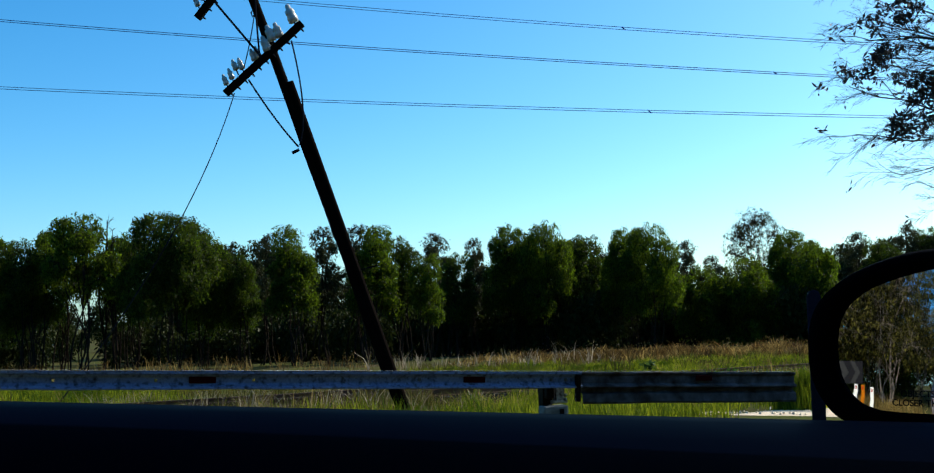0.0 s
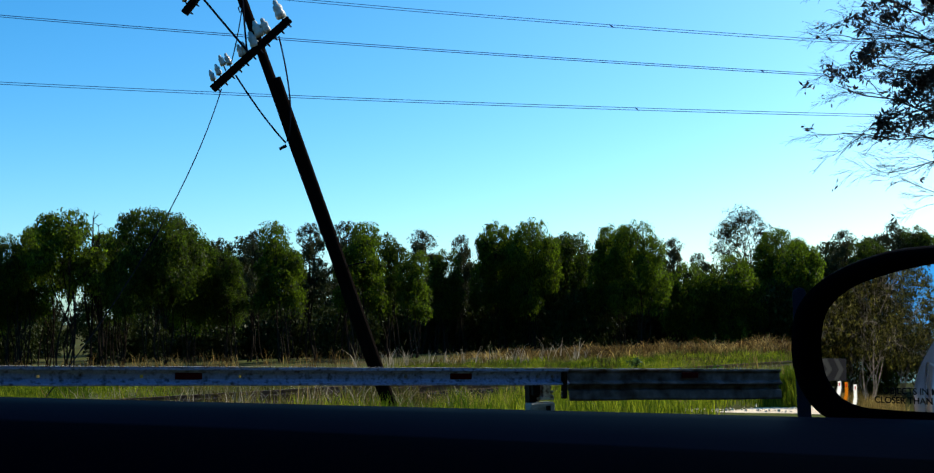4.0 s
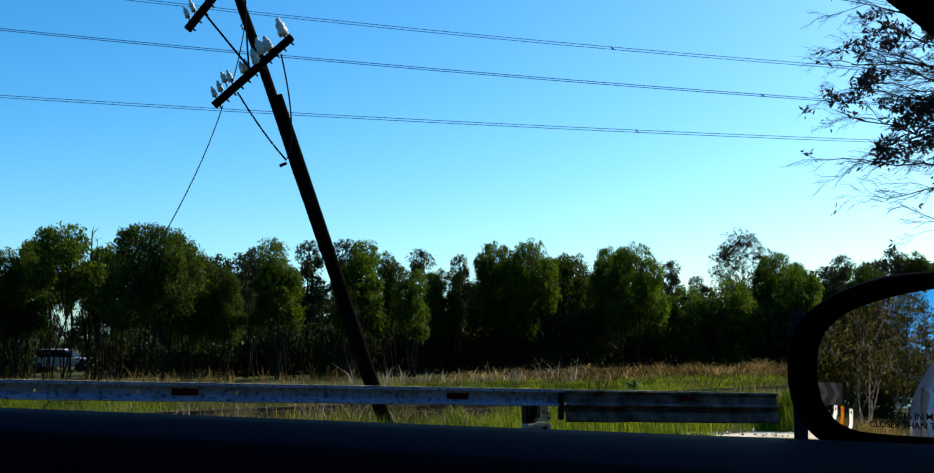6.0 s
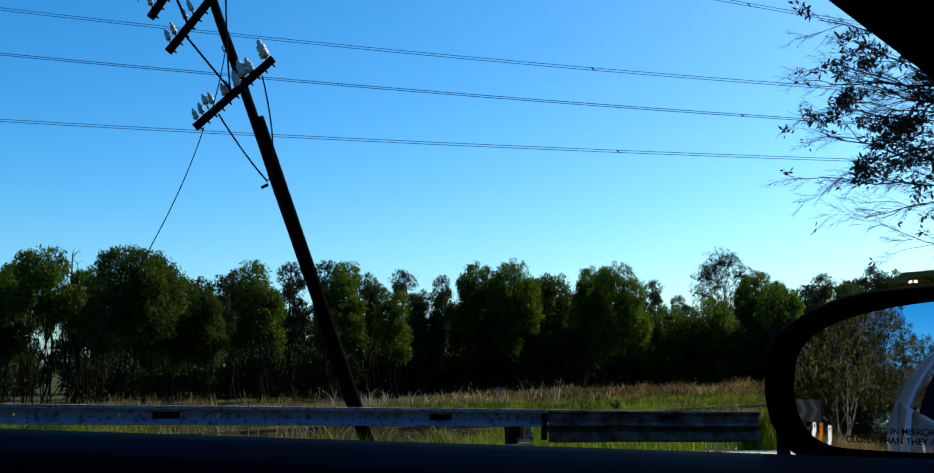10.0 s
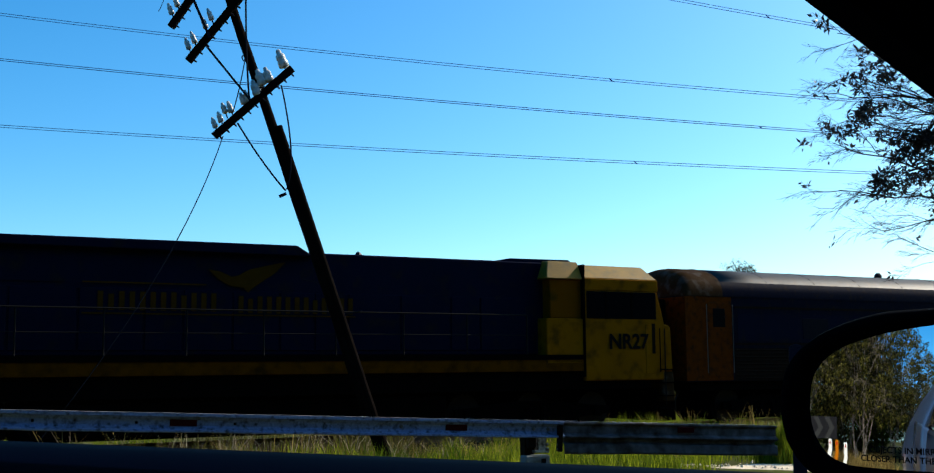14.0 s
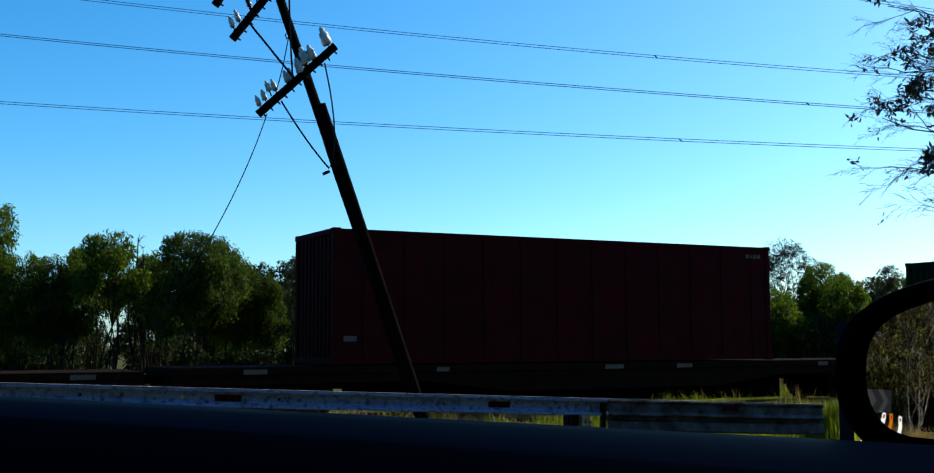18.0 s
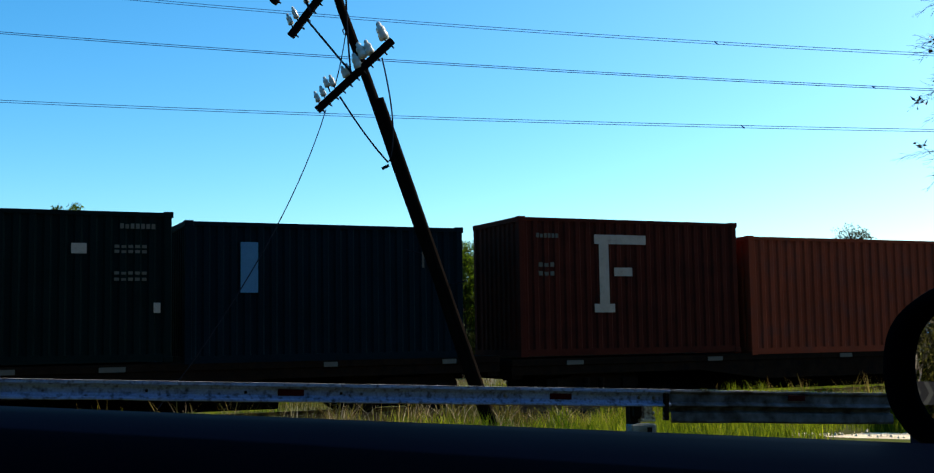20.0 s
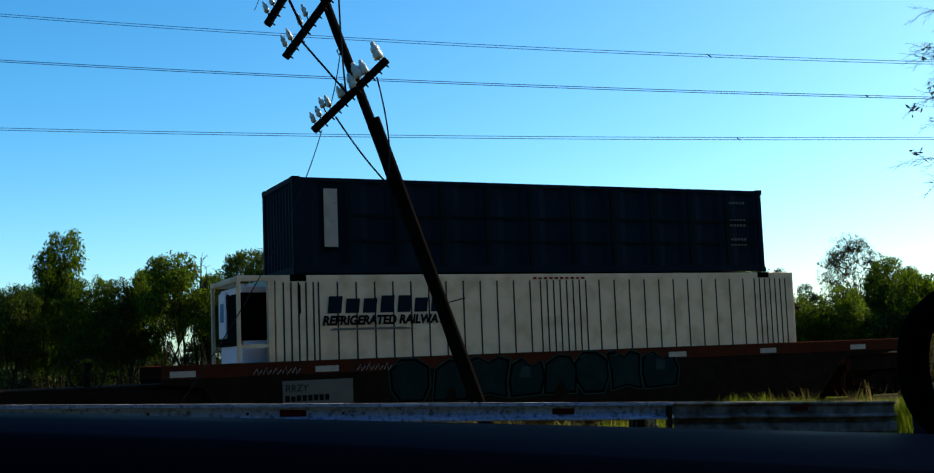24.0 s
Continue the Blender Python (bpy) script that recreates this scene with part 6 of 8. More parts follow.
    bars(c, 12.4, 2.98, 5, 0.10, 0.12, 0.05, M["decal_faded"], y=-0.02)
    for x in (5.6, 9.7, 15.2, 21.0):
        part("sill_marker", boxed(x, x + 0.45, -0.02, 0.0, 0.94, 1.0), M["logo_grey"], c)
    coupler(c, 0.2, -1)
    coupler(c, L - 0.2, 1)


build_coach()


# ---- container wagons ----
def flat_wagon(s0, s1, deck, label, mt="under_brown"):
    w = rider("flat_wagon", s0, label, "wagon", "container wagons")
    L = s1 - s0
    W = 2.5
    part("deck", boxed(0, L, 0.02, W - 0.02, deck - 0.16, deck), M[mt], w, "rusty skeletal deck", bevel=0.01)
    for y in (0.05, W - 0.17):
        part("side_sill", prism([(0, deck - 0.16), (L, deck - 0.16), (L, deck - 0.36), (L * 0.74, deck - 0.36), (L * 0.64, deck - 0.62), (L * 0.36, deck - 0.62), (L * 0.26, deck - 0.36), (0, deck - 0.36)], y, y + 0.12), M[mt], w, "fish-bellied side sill")
    for x in (2.2, L - 2.2):
        bogie(w, x, 2, 1.75, W / 2)
    for x in np.linspace(0.3, L - 0.3, 9):
        part("cross_bearer", boxed(x - 0.06, x + 0.06, 0.1, W - 0.1, deck - 0.36, deck - 0.16), M[mt], w)
    rng = random.Random(int(s0 * 7) & 255)
    for x in (1.4, L * 0.27, L * 0.48, L * 0.58, L * 0.80, L - 1.4):
        ww = rng.uniform(0.28, 0.55)
        part("side_marker", boxed(x, x + ww, 0.008, 0.03, deck - 0.15, deck - 0.05), M["logo_grey"], w, "pale reflective marker")
    for x in (0.15, L - 0.15):
        part("head_stock", boxed(x - 0.12, x + 0.12, 0.1, W - 0.1, deck - 0.45, deck - 0.05), M[mt], w)
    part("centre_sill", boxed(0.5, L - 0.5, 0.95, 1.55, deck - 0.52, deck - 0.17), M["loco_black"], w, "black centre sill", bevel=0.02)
    # plain block added to put darkness between the bogies, not shaped rigging
    part("under_deck_fill", boxed(L * 0.20, L * 0.76, 0.55, 1.95, -0.05, deck - 0.50), M["loco_black"], w, "black block filling in the shade under the deck", bevel=0.03)
    part("brake_cylinder", tube([(L * 0.45, 0.5, deck - 0.55), (L * 0.52, 0.5, deck - 0.55)], 0.16, 10), M["loco_black"], w)
    coupler(w, 0.1, -1)
    coupler(w, L - 0.1, 1)
    return w


flat_wagon(-26.2, -10.2, 0.99, "rusty container flat wagon under a yellow container")
flat_wagon(-9.6, 10.6, 0.88, "rusty container flat wagon under a green container")
flat_wagon(11.2, 32.7, 0.93, "rusty container flat wagon under a maroon container")
flat_wagon(33.9, 54.3, 0.96, "rusty container flat wagon carrying three short containers")
flat_wagon(54.6, 74.3, 0.86, "rusty container flat wagon carrying two red containers")
flat_wagon(74.7, 97.3, 0.90, "rusty container flat wagon with blue and crimson containers")
flat_wagon(98.2, 117.4, 0.84, "rusty container flat wagon under a white reefer")


def corrugated(x0, x1, z0, z1, y, depth, pitch):
    """A side sheet with trapezoid ridges, its outer ridges at y."""
    bm = bmesh.new()
    n = max(2, int(round((x1 - x0) / pitch)))
    p = (x1 - x0) / n
    line = [(x0, y)]
    for i in range(n):
        a = x0 + i * p
        line += [(a + p * 0.27, y), (a + p * 0.42, y + depth), (a + p * 0.77, y + depth), (a + p * 0.92, y)]
    line.append((x1, y))
    lo = [bm.verts.new((a, b, z0)) for a, b in line]
    hi = [bm.verts.new((a, b, z1)) for a, b in line]
    for i in range(len(line) - 1):
        bm.faces.new((lo[i], lo[i + 1], hi[i + 1], hi[i]))
    return bm


def container(s, L, z0, z1, mt, label, side="corrugated", pitch=0.28, depth=0.036, W=2.44, name="shipping_container", posts=()):
    """A freight container with its frame, castings, sides, ends and roof."""
    c = rider(name, s, label, "container", "containers on the train")
    m = M[mt]
    H0, H1 = z0, z1
    for x in (0.0, L - 0.14):
        for y in (0.0, W - 0.14):
            part("corner_post", boxed(x, x + 0.14, y, y + 0.14, H0 + 0.1, H1 - 0.1), m, c, bevel=0.008)
            for z in (H0, H1 - 0.12):
                part("corner_casting", boxed(x - 0.006, x + 0.172, y - 0.006 if y == 0 else y - 0.03, y + 0.166, z, z + 0.12), m, c, bevel=0.008)
    for y in (0.01, W - 0.09):
        part("bottom_rail", boxed(0.14, L - 0.14, y, y + 0.08, H0 + 0.02, H0 + 0.17), m, c)
        part("top_rail", boxed(0.14, L - 0.14, y, y + 0.08, H1 - 0.10, H1 - 0.02), m, c)
    for y in (0.02, W - 0.06):
        d = depth if y < 1 else -depth
        if side == "corrugated":
            bm = corrugated(0.13, L - 0.13, H0 + 0.16, H1 - 0.09, y if y < 1 else W - 0.02, d, pitch)
        else:
            bm = boxed(0.13, L - 0.13, y, y + 0.04, H0 + 0.16, H1 - 0.09)
        part("side_wall", bm, m, c)
    for x, d in ((0.03, 1), (L - 0.03, -1)):
        bm = corrugated(0.13, W - 0.13, H0 + 0.12, H1 - 0.09, x, 0.036 * d, 0.25)
        for v in bm.verts:
            v.co.x, v.co.y = v.co.y, v.co.x
        part("end_wall", bm, m, c)
    part("end_sill", boxed(0.0, 0.06, 0.13, W - 0.13, H0 + 0.02, H0 + 0.16), m, c)
    part("end_header", boxed(0.0, 0.06, 0.13, W - 0.13, H1 - 0.12, H1 - 0.01), m, c)
    bm = corrugated(0.1, L - 0.1, 0.08, W - 0.08, 0, 0.02, 0.21)
    for v in bm.verts:
        v.co.y, v.co.z = v.co.z, H1 - 0.015 - v.co.y
    part("roof", bm, m, c)
    part("floor", boxed(0.1, L - 0.1, 0.08, W - 0.08, H0 + 0.08, H0 + 0.16), M["under_brown"], c)
    return c


# long yellow container
c = container(-25.65, 14.63, 1.0, 4.20, "box_yellow", "long yellow corrugated container with red posts and a white panel", pitch=0.31, depth=0.045)
for x in (1.20, 13.38):
    part("red_post", boxed(x, x + 0.20, -0.012, 0.06, 1.02, 4.22), M["stripe_red"], c, "red lifting post", bevel=0.008)
    part("lift_casting", boxed(x - 0.10, x + 0.30, -0.014, 0.12, 4.10, 4.225), M["box_yellow"], c, bevel=0.008)
part("white_panel", corrugated(5.4417, 9.503, 2.20, 3.30, 0.012, 0.045, 0.3124), M["panel_grey"], c, "weathered white sign painted over the ridges")
for mt, out in (("logo_gold", [(5.64, 2.76), (5.94, 2.76), (6.25, 3.02), (5.98, 3.05)]), ("logo_red", [(5.64, 2.755), (6.02, 2.46), (6.22, 2.52), (5.94, 2.755)]),
                ("logo_red", [(6.25, 3.17), (6.55, 3.17), (6.92, 2.80), (6.75, 2.63), (6.50, 2.63), (6.62, 2.80)]), ("logo_gold", [(6.49, 2.62), (6.74, 2.62), (6.50, 2.36), (6.24, 2.36)])):
    decal("emblem", out, M[mt], c, y=-0.002)
bars(c, 7.05, 2.50, 7, 0.22, 0.34, 0.07, M["decal_black"], y=-0.004, rng=random.Random(2), widths=(1.1, 1.0, 1.0, 0.4, 1.0, 1.25, 1.1))
for x, z, h in ((13.7, 3.2, 0.9), (13.95, 3.3, 0.35), (13.95, 2.95, 0.2), (12.95, 3.85, 0.25)):
    decal("code_bar", [(x, z), (x + 0.05, z), (x + 0.05, z + h), (x, z + h)], M["decal_black"], c, y=0.010)
decal("code_bar", [(13.9, 1.55), (14.1, 1.55), (14.1, 1.9), (13.9, 1.9)], M["decal_black"], c, y=0.010)
# green curtain-sided container
c = container(-5.68, 12.26, 0.89, 3.84, "box_green", "dark green smooth-sided container with a faded orange emblem", side="flat")
q = 5.68
decal("emblem_swoosh", [(-3.95 + q, 2.92), (-3.4 + q, 3.16), (-0.9 + q, 3.12), (-0.7 + q, 2.98), (-2.0 + q, 2.94)], M["decal_rust"], c, y=0.008, label="faded orange emblem")
for x, w, z, h in ((-2.75, 0.62, 2.28, 0.60), (-1.6, 1.0, 2.26, 0.62), (-0.25, 0.55, 2.24, 0.70), (0.62, 0.55, 2.22, 0.76)):
    decal("emblem_bar", [(x + q, z), (x + w + q, z), (x + w + 0.4 + q, z + h), (x + 0.4 + q, z + h)], M["decal_rust"], c, y=0.007)
decal("emblem_tail", [(1.6 + q, 2.15), (6.45 + q, 2.18), (6.45 + q, 2.58), (2.5 + q, 2.58)], M["decal_rust"], c, y=0.008, label="long orange stripe")
decal("emblem_note", [(0.55 + q, 1.85), (1.85 + q, 1.85), (1.95 + q, 2.08), (0.65 + q, 2.08)], M["decal_rust"], c, y=0.008)
bars(c, 11.6, 3.0, 1, 0.05, 0.6, 0.05, M["logo_grey"], y=0.006)
for x in np.linspace(0.7, 11.6, 12):
    part("curtain_strap", boxed(x, x + 0.04, 0.006, 0.02, 0.95, 3.75), M["box_green"], c)
# maroon container
c = container(14.53, 12.24, 0.95, 3.90, "box_maroon", "long dark maroon smooth-sided container", side="flat")
for x in np.linspace(0.7, 11.6, 12):
    part("curtain_strap", boxed(x, x + 0.04, 0.006, 0.02, 1.0, 3.8), M["box_maroon"], c)
bars(c, 11.45, 3.58, 4, 0.09, 0.10, 0.04, M["logo_grey"], y=0.006)
bars(c, 0.25, 1.45, 1, 0.3, 0.12, 0.04, M["logo_grey"], y=0.006)
# dark green short container with a worn sign
c = container(34.61, 6.06, 1.0, 3.85, "box_dkgreen", "short dark green container with a peeling white sign")
q = -34.61
decal("sign_panel", [(35.90 + q, 1.90), (38.45 + q, 1.90), (39.20 + q, 2.27), (38.88 + q, 2.42), (38.88 + q, 2.94), (35.90 + q, 2.94)], M["decal_white"], c, y=0.006, thick=0.008, label="peeling white sign panel")
decal("sign_picture", [(37.85 + q, 2.30), (38.22 + q, 2.30), (38.22 + q, 2.90), (37.85 + q, 2.90)], M["logo_lightblue"], c, y=-0.002)
decal("sign_picture", [(37.75 + q, 2.24), (38.4 + q, 2.02), (39.05 + q, 2.26), (38.5 + q, 2.36)], M["box_dkgreen"], c, y=-0.002)
bars(c, 35.97 + q, 2.13, 10, 0.12, 0.17, 0.055, M["logo_grey"], y=-0.003)
bars(c, 37.25 + q, 2.5, 5, 0.07, 0.13, 0.03, M["logo_grey"], y=-0.003)
for k, (dx, dz, w, h) in enumerate(((0.45, 2.66, 0.05, 0.2), (0.6, 2.3, 0.07, 0.16), (0.72, 2.45, 0.05, 0.28), (0.9, 2.62, 0.06, 0.14), (0.98, 2.32, 0.09, 0.12), (1.25, 2.36, 0.06, 0.2), (0.3, 1.98, 0.1, 0.08), (2.2, 1.95, 0.14, 0.07), (2.65, 2.45, 0.06, 0.24))):
    decal("peeled_patch", [(36.2 + q + dx - 0.3, dz), (36.2 + q + dx + w - 0.3, dz + 0.02), (36.2 + q + dx + w - 0.28, dz + h), (36.2 + q + dx - 0.29, dz + h * 0.8)], M["box_dkgreen"], c, y=-0.005)
chips = random.Random(61)
for k in range(44):
    dx, dz, w, h = chips.uniform(36.0, 38.0), chips.uniform(1.95, 2.85), chips.uniform(0.02, 0.07), chips.uniform(0.03, 0.12)
    decal("peeled_patch", [(dx + q, dz), (dx + q + w, dz + 0.2 * h), (dx + q + 0.8 * w, dz + h), (dx + q + 0.1 * w, dz + 0.8 * h)], M["box_dkgreen"], c, y=-0.005)
decal("hazard_label", [(39.62 + q, 1.62), (39.9 + q, 1.62), (39.9 + q, 2.0), (39.62 + q, 2.0)], M["logo_gold"], c, y=0.008)
bars(c, 39.72 + q, 2.2, 1, 0.05, 1.2, 0.05, M["logo_grey"], y=0.008)
bars(c, 40.1 + q, 2.8, 2, 0.05, 0.2, 0.12, M["logo_grey"], y=0.008)
# slate short container
c = container(41.00, 6.09, 0.98, 3.95, "box_slate", "short dark slate-green container with small grey markings")
q = -41.0
bars(c, 41.42 + q, 3.66, 3, 0.13, 0.14, 0.03, M["logo_gold"], y=0.008)
bars(c, 46.1 + q, 3.60, 7, 0.07, 0.10, 0.03, M["logo_grey"], y=0.008)
for z in (3.22, 3.12, 2.70, 2.58):
    bars(c, 46.0 + q, z, 5, 0.09, 0.06, 0.04, M["logo_grey"], y=0.008)
decal("label_plate", [(45.2 + q, 3.1), (45.48 + q, 3.1), (45.48 + q, 3.3), (45.2 + q, 3.3)], M["decal_white"], c, y=0.008)
decal("label_plate", [(46.75 + q, 1.95), (46.88 + q, 1.95), (46.88 + q, 2.15), (46.75 + q, 2.15)], M["decal_white"], c, y=0.008)
# navy-teal short container
c = container(47.35, 6.06, 0.92, 3.80, "box_teal", "short dark navy container with a pale blue label")
decal("label_plate", [(1.12, 2.35), (1.48, 2.35), (1.48, 3.38), (1.12, 3.38)], M["logo_lightblue"], c, y=0.008, label="pale blue label")
bars(c, 5.1, 2.9, 2, 0.05, 0.35, 0.1, M["logo_grey"], y=0.008)
# red-brown short container
c = container(54.82, 6.06, 0.90, 4.10, "box_brown", "short red-brown container with large cream letters")
decal("cream_block", [(1.95, 1.9), (2.5, 1.9), (2.5, 2.1), (2.36, 2.1), (2.36, 3.5), (2.5, 3.5), (2.5, 3.72), (1.98, 3.72), (1.98, 3.5), (2.1, 3.5), (2.1, 2.1), (1.95, 2.1)], M["decal_white"], c, y=0.007, label="large cream painted block")
decal("cream_block", [(2.5, 3.5), (3.4, 3.5), (3.4, 3.72), (2.5, 3.72)], M["decal_white"], c, y=0.007)
decal("cream_block", [(2.5, 2.75), (3.0, 2.75), (3.0, 2.95), (2.5, 2.95)], M["decal_white"], c, y=0.007)
bars(c, 0.45, 3.62, 6, 0.07, 0.10, 0.03, M["logo_grey"], y=0.008)
for z in (2.95, 2.75):
    bars(c, 0.5, z, 3, 0.1, 0.1, 0.05, M["logo_grey"], y=0.008)
# orange-red long container
c = container(61.25, 12.29, 0.82, 3.79, "box_orange", "long orange-red container with large cream painted blocks")
decal("cream_block", [(9.6, 1.85), (10.85, 1.85), (11.15, 2.30), (11.0, 2.33), (10.7, 2.05), (10.2, 2.05), (10.2, 3.0), (9.6, 3.0)], M["decal_white"], c, y=0.007)
decal("cream_dot", [(11.45 + 0.14 * math.cos(a), 1.97 + 0.15 * math.sin(a)) for a in np.linspace(0, 6.0, 12)], M["decal_white"], c, y=0.007)
bars(c, 10.95, 3.55, 4, 0.06, 0.10, 0.03, M["logo_grey"], y=0.008)
bars(c, 10.95, 3.36, 7, 0.06, 0.10, 0.025, M["logo_grey"], y=0.008)
# blue long container
c = container(74.90, 12.20, 0.88, 3.96, "box_blue", "long blue corrugated container with a round yellow emblem", depth=0.022)
q = -74.90
decal("emblem_disc", [(81.0 + q + 0.56 * math.cos(a), 2.92 + 0.52 * math.sin(a)) for a in np.linspace(0.05, 6.23, 24)], M["logo_yellow"], c, y=0.007, label="yellow disc emblem")
decal("emblem_figure", [(80.8 + q, 2.5), (81.4 + q, 2.5), (81.35 + q, 2.9), (81.15 + q, 3.25), (81.0 + q, 3.05), (80.85 + q, 3.0)], M["box_blue"], c, y=0.002)
decal("emblem_base", [(80.33 + q, 2.26), (81.62 + q, 2.26), (81.6 + q, 2.55), (80.35 + q, 2.55)], M["decal_white"], c, y=0.004)
bars(c, 81.0 + q, 2.31, 4, 0.10, 0.18, 0.04, M["box_blue"], y=-0.002)
bars(c, 86.0 + q, 2.25, 1, 0.025, 1.35, 0.3, M["logo_grey"], y=0.008)
bars(c, 86.34 + q, 3.2, 1, 0.025, 0.42, 0.3, M["logo_grey"], y=0.008)
decal("hazard_label", [(86.0 + q, 1.35), (86.25 + q, 1.35), (86.25 + q, 1.6), (86.0 + q, 1.6)], M["logo_gold"], c, y=0.008)
decal("label_plate", [(75.3 + q, 1.22), (75.5 + q, 1.18), (75.5 + q, 1.38), (75.3 + q, 1.38)], M["decal_white"], c, y=0.008)
bars(c, 77.0 + q, 3.86, 6, 0.10, 0.04, 0.05, M["decal_white"], y=0.002)


def lozenge(c, cx, cz, hw, hh, y, back, front, ink):
    """A yellow lozenge sign with a dark rim and plain blocks across it."""
    k, e = hw, hh
    rims = ((1.0, back, 0.0), (0.965, front, -0.005)) if back == "logo_grey" else ((1.0, back, 0.0), (0.905, "logo_grey", -0.005), (0.885, front, -0.009))
    for f, mt, dy in rims:
        out = [(-1.0, 0), (-0.72, 0.24), (-0.72, 0.48), (-0.50, 0.48), (0, 1.0), (0.50, 0.48), (0.72, 0.48), (0.72, 0.24), (1.0, 0), (0.72, -0.24), (0.72, -0.48), (0.50, -0.48), (0, -1.0), (-0.50, -0.48), (-0.72, -0.48), (-0.72, -0.24)]
        decal("sign_shape", [(cx + k * f * a, cz + e * f * b) for a, b in out], M[mt], c, y=y + dy, thick=0.006, label="yellow lozenge sign")
    w = hw * 0.17
    bars(c, cx - 0.645 * hw, cz - 0.31 * hh, 6, w + 0.03 * hw, 0.62 * hh, hw * 0.018, M["logo_grey"], y=y - 0.014, rng=random.Random(2), widths=(0.85, 0.55, 1.15, 0.9, 1.25, 1.25), name="lettering_edge")
    bars(c, cx - 0.63 * hw, cz - 0.29 * hh, 6, w, 0.58 * hh, hw * 0.048, M[ink], y=y - 0.019, rng=random.Random(2), widths=(0.85, 0.55, 1.15, 0.9, 1.25, 1.25))


c = container(87.75, 6.00, 1.0, 4.18, "box_crimson", "short crimson container with a yellow lozenge sign")
q = -87.75
lozenge(c, 90.62 + q, 2.63, 1.99, 1.02, 0.006, "logo_grey", "logo_yellow", "decal_black")
bars(c, 92.95 + q, 2.7, 2, 0.04, 1.1, 0.3, M["logo_grey"], y=0.008)
for x in (88.2, 93.35):
    decal("hazard_label", [(x + q, 1.45), (x + 0.12 + q, 1.45), (x + 0.12 + q, 1.65), (x + q, 1.65)], M["logo_gold"], c, y=0.008)
decal("label_plate", [(87.85 + q, 2.68), (88.05 + q, 2.68), (88.05 + q, 2.76), (87.85 + q, 2.76)], M["decal_white"], c, y=0.008)


# ---- refrigerated containers ----
def reefer(s, L, z0, z1, mt, label, bay, seams, name="refrigerated_container", brace="diagonal"):
    """An insulated container whose cooling unit stands in an open frame at the leading end."""
    c = rider(name, s, label, "container", "containers on the train")
    m, W = M[mt], 2.5
    part("body", boxed(bay, L, 0.0, W, z0 + 0.10, z1 - 0.01), m, c, "insulated panel body", bevel=0.012)
    part("bottom_rail", boxed(0, L, 0.01, W - 0.01, z0, z0 + 0.11), m, c, bevel=0.01)
    for x in (0.0, bay - 0.16, L - 0.14):
        for y in (0.0, W - 0.13):
            thick = 0.075 if x == 0.0 else 0.13
            part("corner_post", boxed(x, x + thick, y - 0.004, y + thick, z0 + 0.02, z1), m, c, bevel=0.01)
    for y in (0.0, W - 0.1):
        part("top_rail", boxed(0, L, y - 0.002, y + 0.1, z1 - 0.11, z1 + 0.006), m, c, bevel=0.008)
    part("header", boxed(0, 0.1, 0.1, W - 0.1, z1 - 0.11, z1), m, c, bevel=0.008)
    for y in (0.02, W - 0.06):
        if brace == "diagonal":
            part("diagonal_brace", tube([(0.05, y, z1 - 0.2), (bay - 0.12, y, (z0 + z1) / 2 + 0.05)], 0.024, 6), m, c)
            part("diagonal_brace", tube([(0.05, y, z0 + 0.25), (bay - 0.12, y, (z0 + z1) / 2 - 0.15)], 0.024, 6), m, c)
            part("ladder_rail", tube([(bay - 0.34, y, z0 + 0.2), (bay - 0.34, y, z1 - 0.1)], 0.016, 6), m, c)
        else:
            part("cross_bar", boxed(0.05, bay - 0.1, y - 0.01, y + 0.05, (z0 + z1) / 2 - 0.04, (z0 + z1) / 2 + 0.04), m, c)
    unit = part("cooling_unit", boxed(0.16, bay - 0.02, 0.28, W - 0.28, z0 + 0.55, z1 - 0.18), M["unit_white"], c, "white cooling unit", bevel=0.03)
    part("fan_housing", boxed(0.14, bay - 0.06, 0.26, W - 0.27, (z0 + z1) / 2 + 0.12, z1 - 0.32), M["loco_black"], unit, "dark fan recess", bevel=0.02)
    part("control_box", boxed(0.10, 0.3, 1.5, W - 0.35, (z0 + z1) / 2 + 0.2, z1 - 0.25), M["unit_white"], unit, bevel=0.02)
    for y in (0.62, 0.95):
        part("vent_panel", boxed(0.14, 0.3, y, y + 0.2, z0 + 0.82, z0 + 0.92), M["loco_black"], unit, "small black vent")
    part("unit_top_box", boxed(0.12, 0.3, 1.35, W - 0.35, z1 - 0.62, z1 - 0.30), M["box_navy"], unit, "dark blue top box", bevel=0.02)
    part("fuel_box", boxed(0.10, bay - 0.1, 0.5, W - 0.25, z0 + 0.12, z0 + 0.52), M["unit_white"], c, "white locker", bevel=0.02)
    for k in range(3):
        part("locker_door", boxed(0.094, 0.104, 0.55 + 0.55 * k, 1.05 + 0.55 * k, z0 + 0.15, z0 + 0.49), M["unit_white"], c, bevel=0.004)
    part("unit_badge", boxed(0.088, 0.10, 1.65, 1.95, (z0 + z1) / 2 + 0.55, (z0 + z1) / 2 + 0.95), M["logo_lightblue"], unit, "square blue badge")
    part("unit_band", boxed(0.13, 0.165, 0.27, W - 0.27, (z0 + z1) / 2 + 0.02, (z0 + z1) / 2 + 0.14), M["loco_black"], unit, "black band")
    part("cable_hook", tube([(bay - 0.2, 0.15, z0 + 0.35), (bay - 0.35, 0.12, z0 + 0.3), (bay - 0.45, 0.14, z0 + 0.35)], 0.02, 6), M["loco_black"], c)
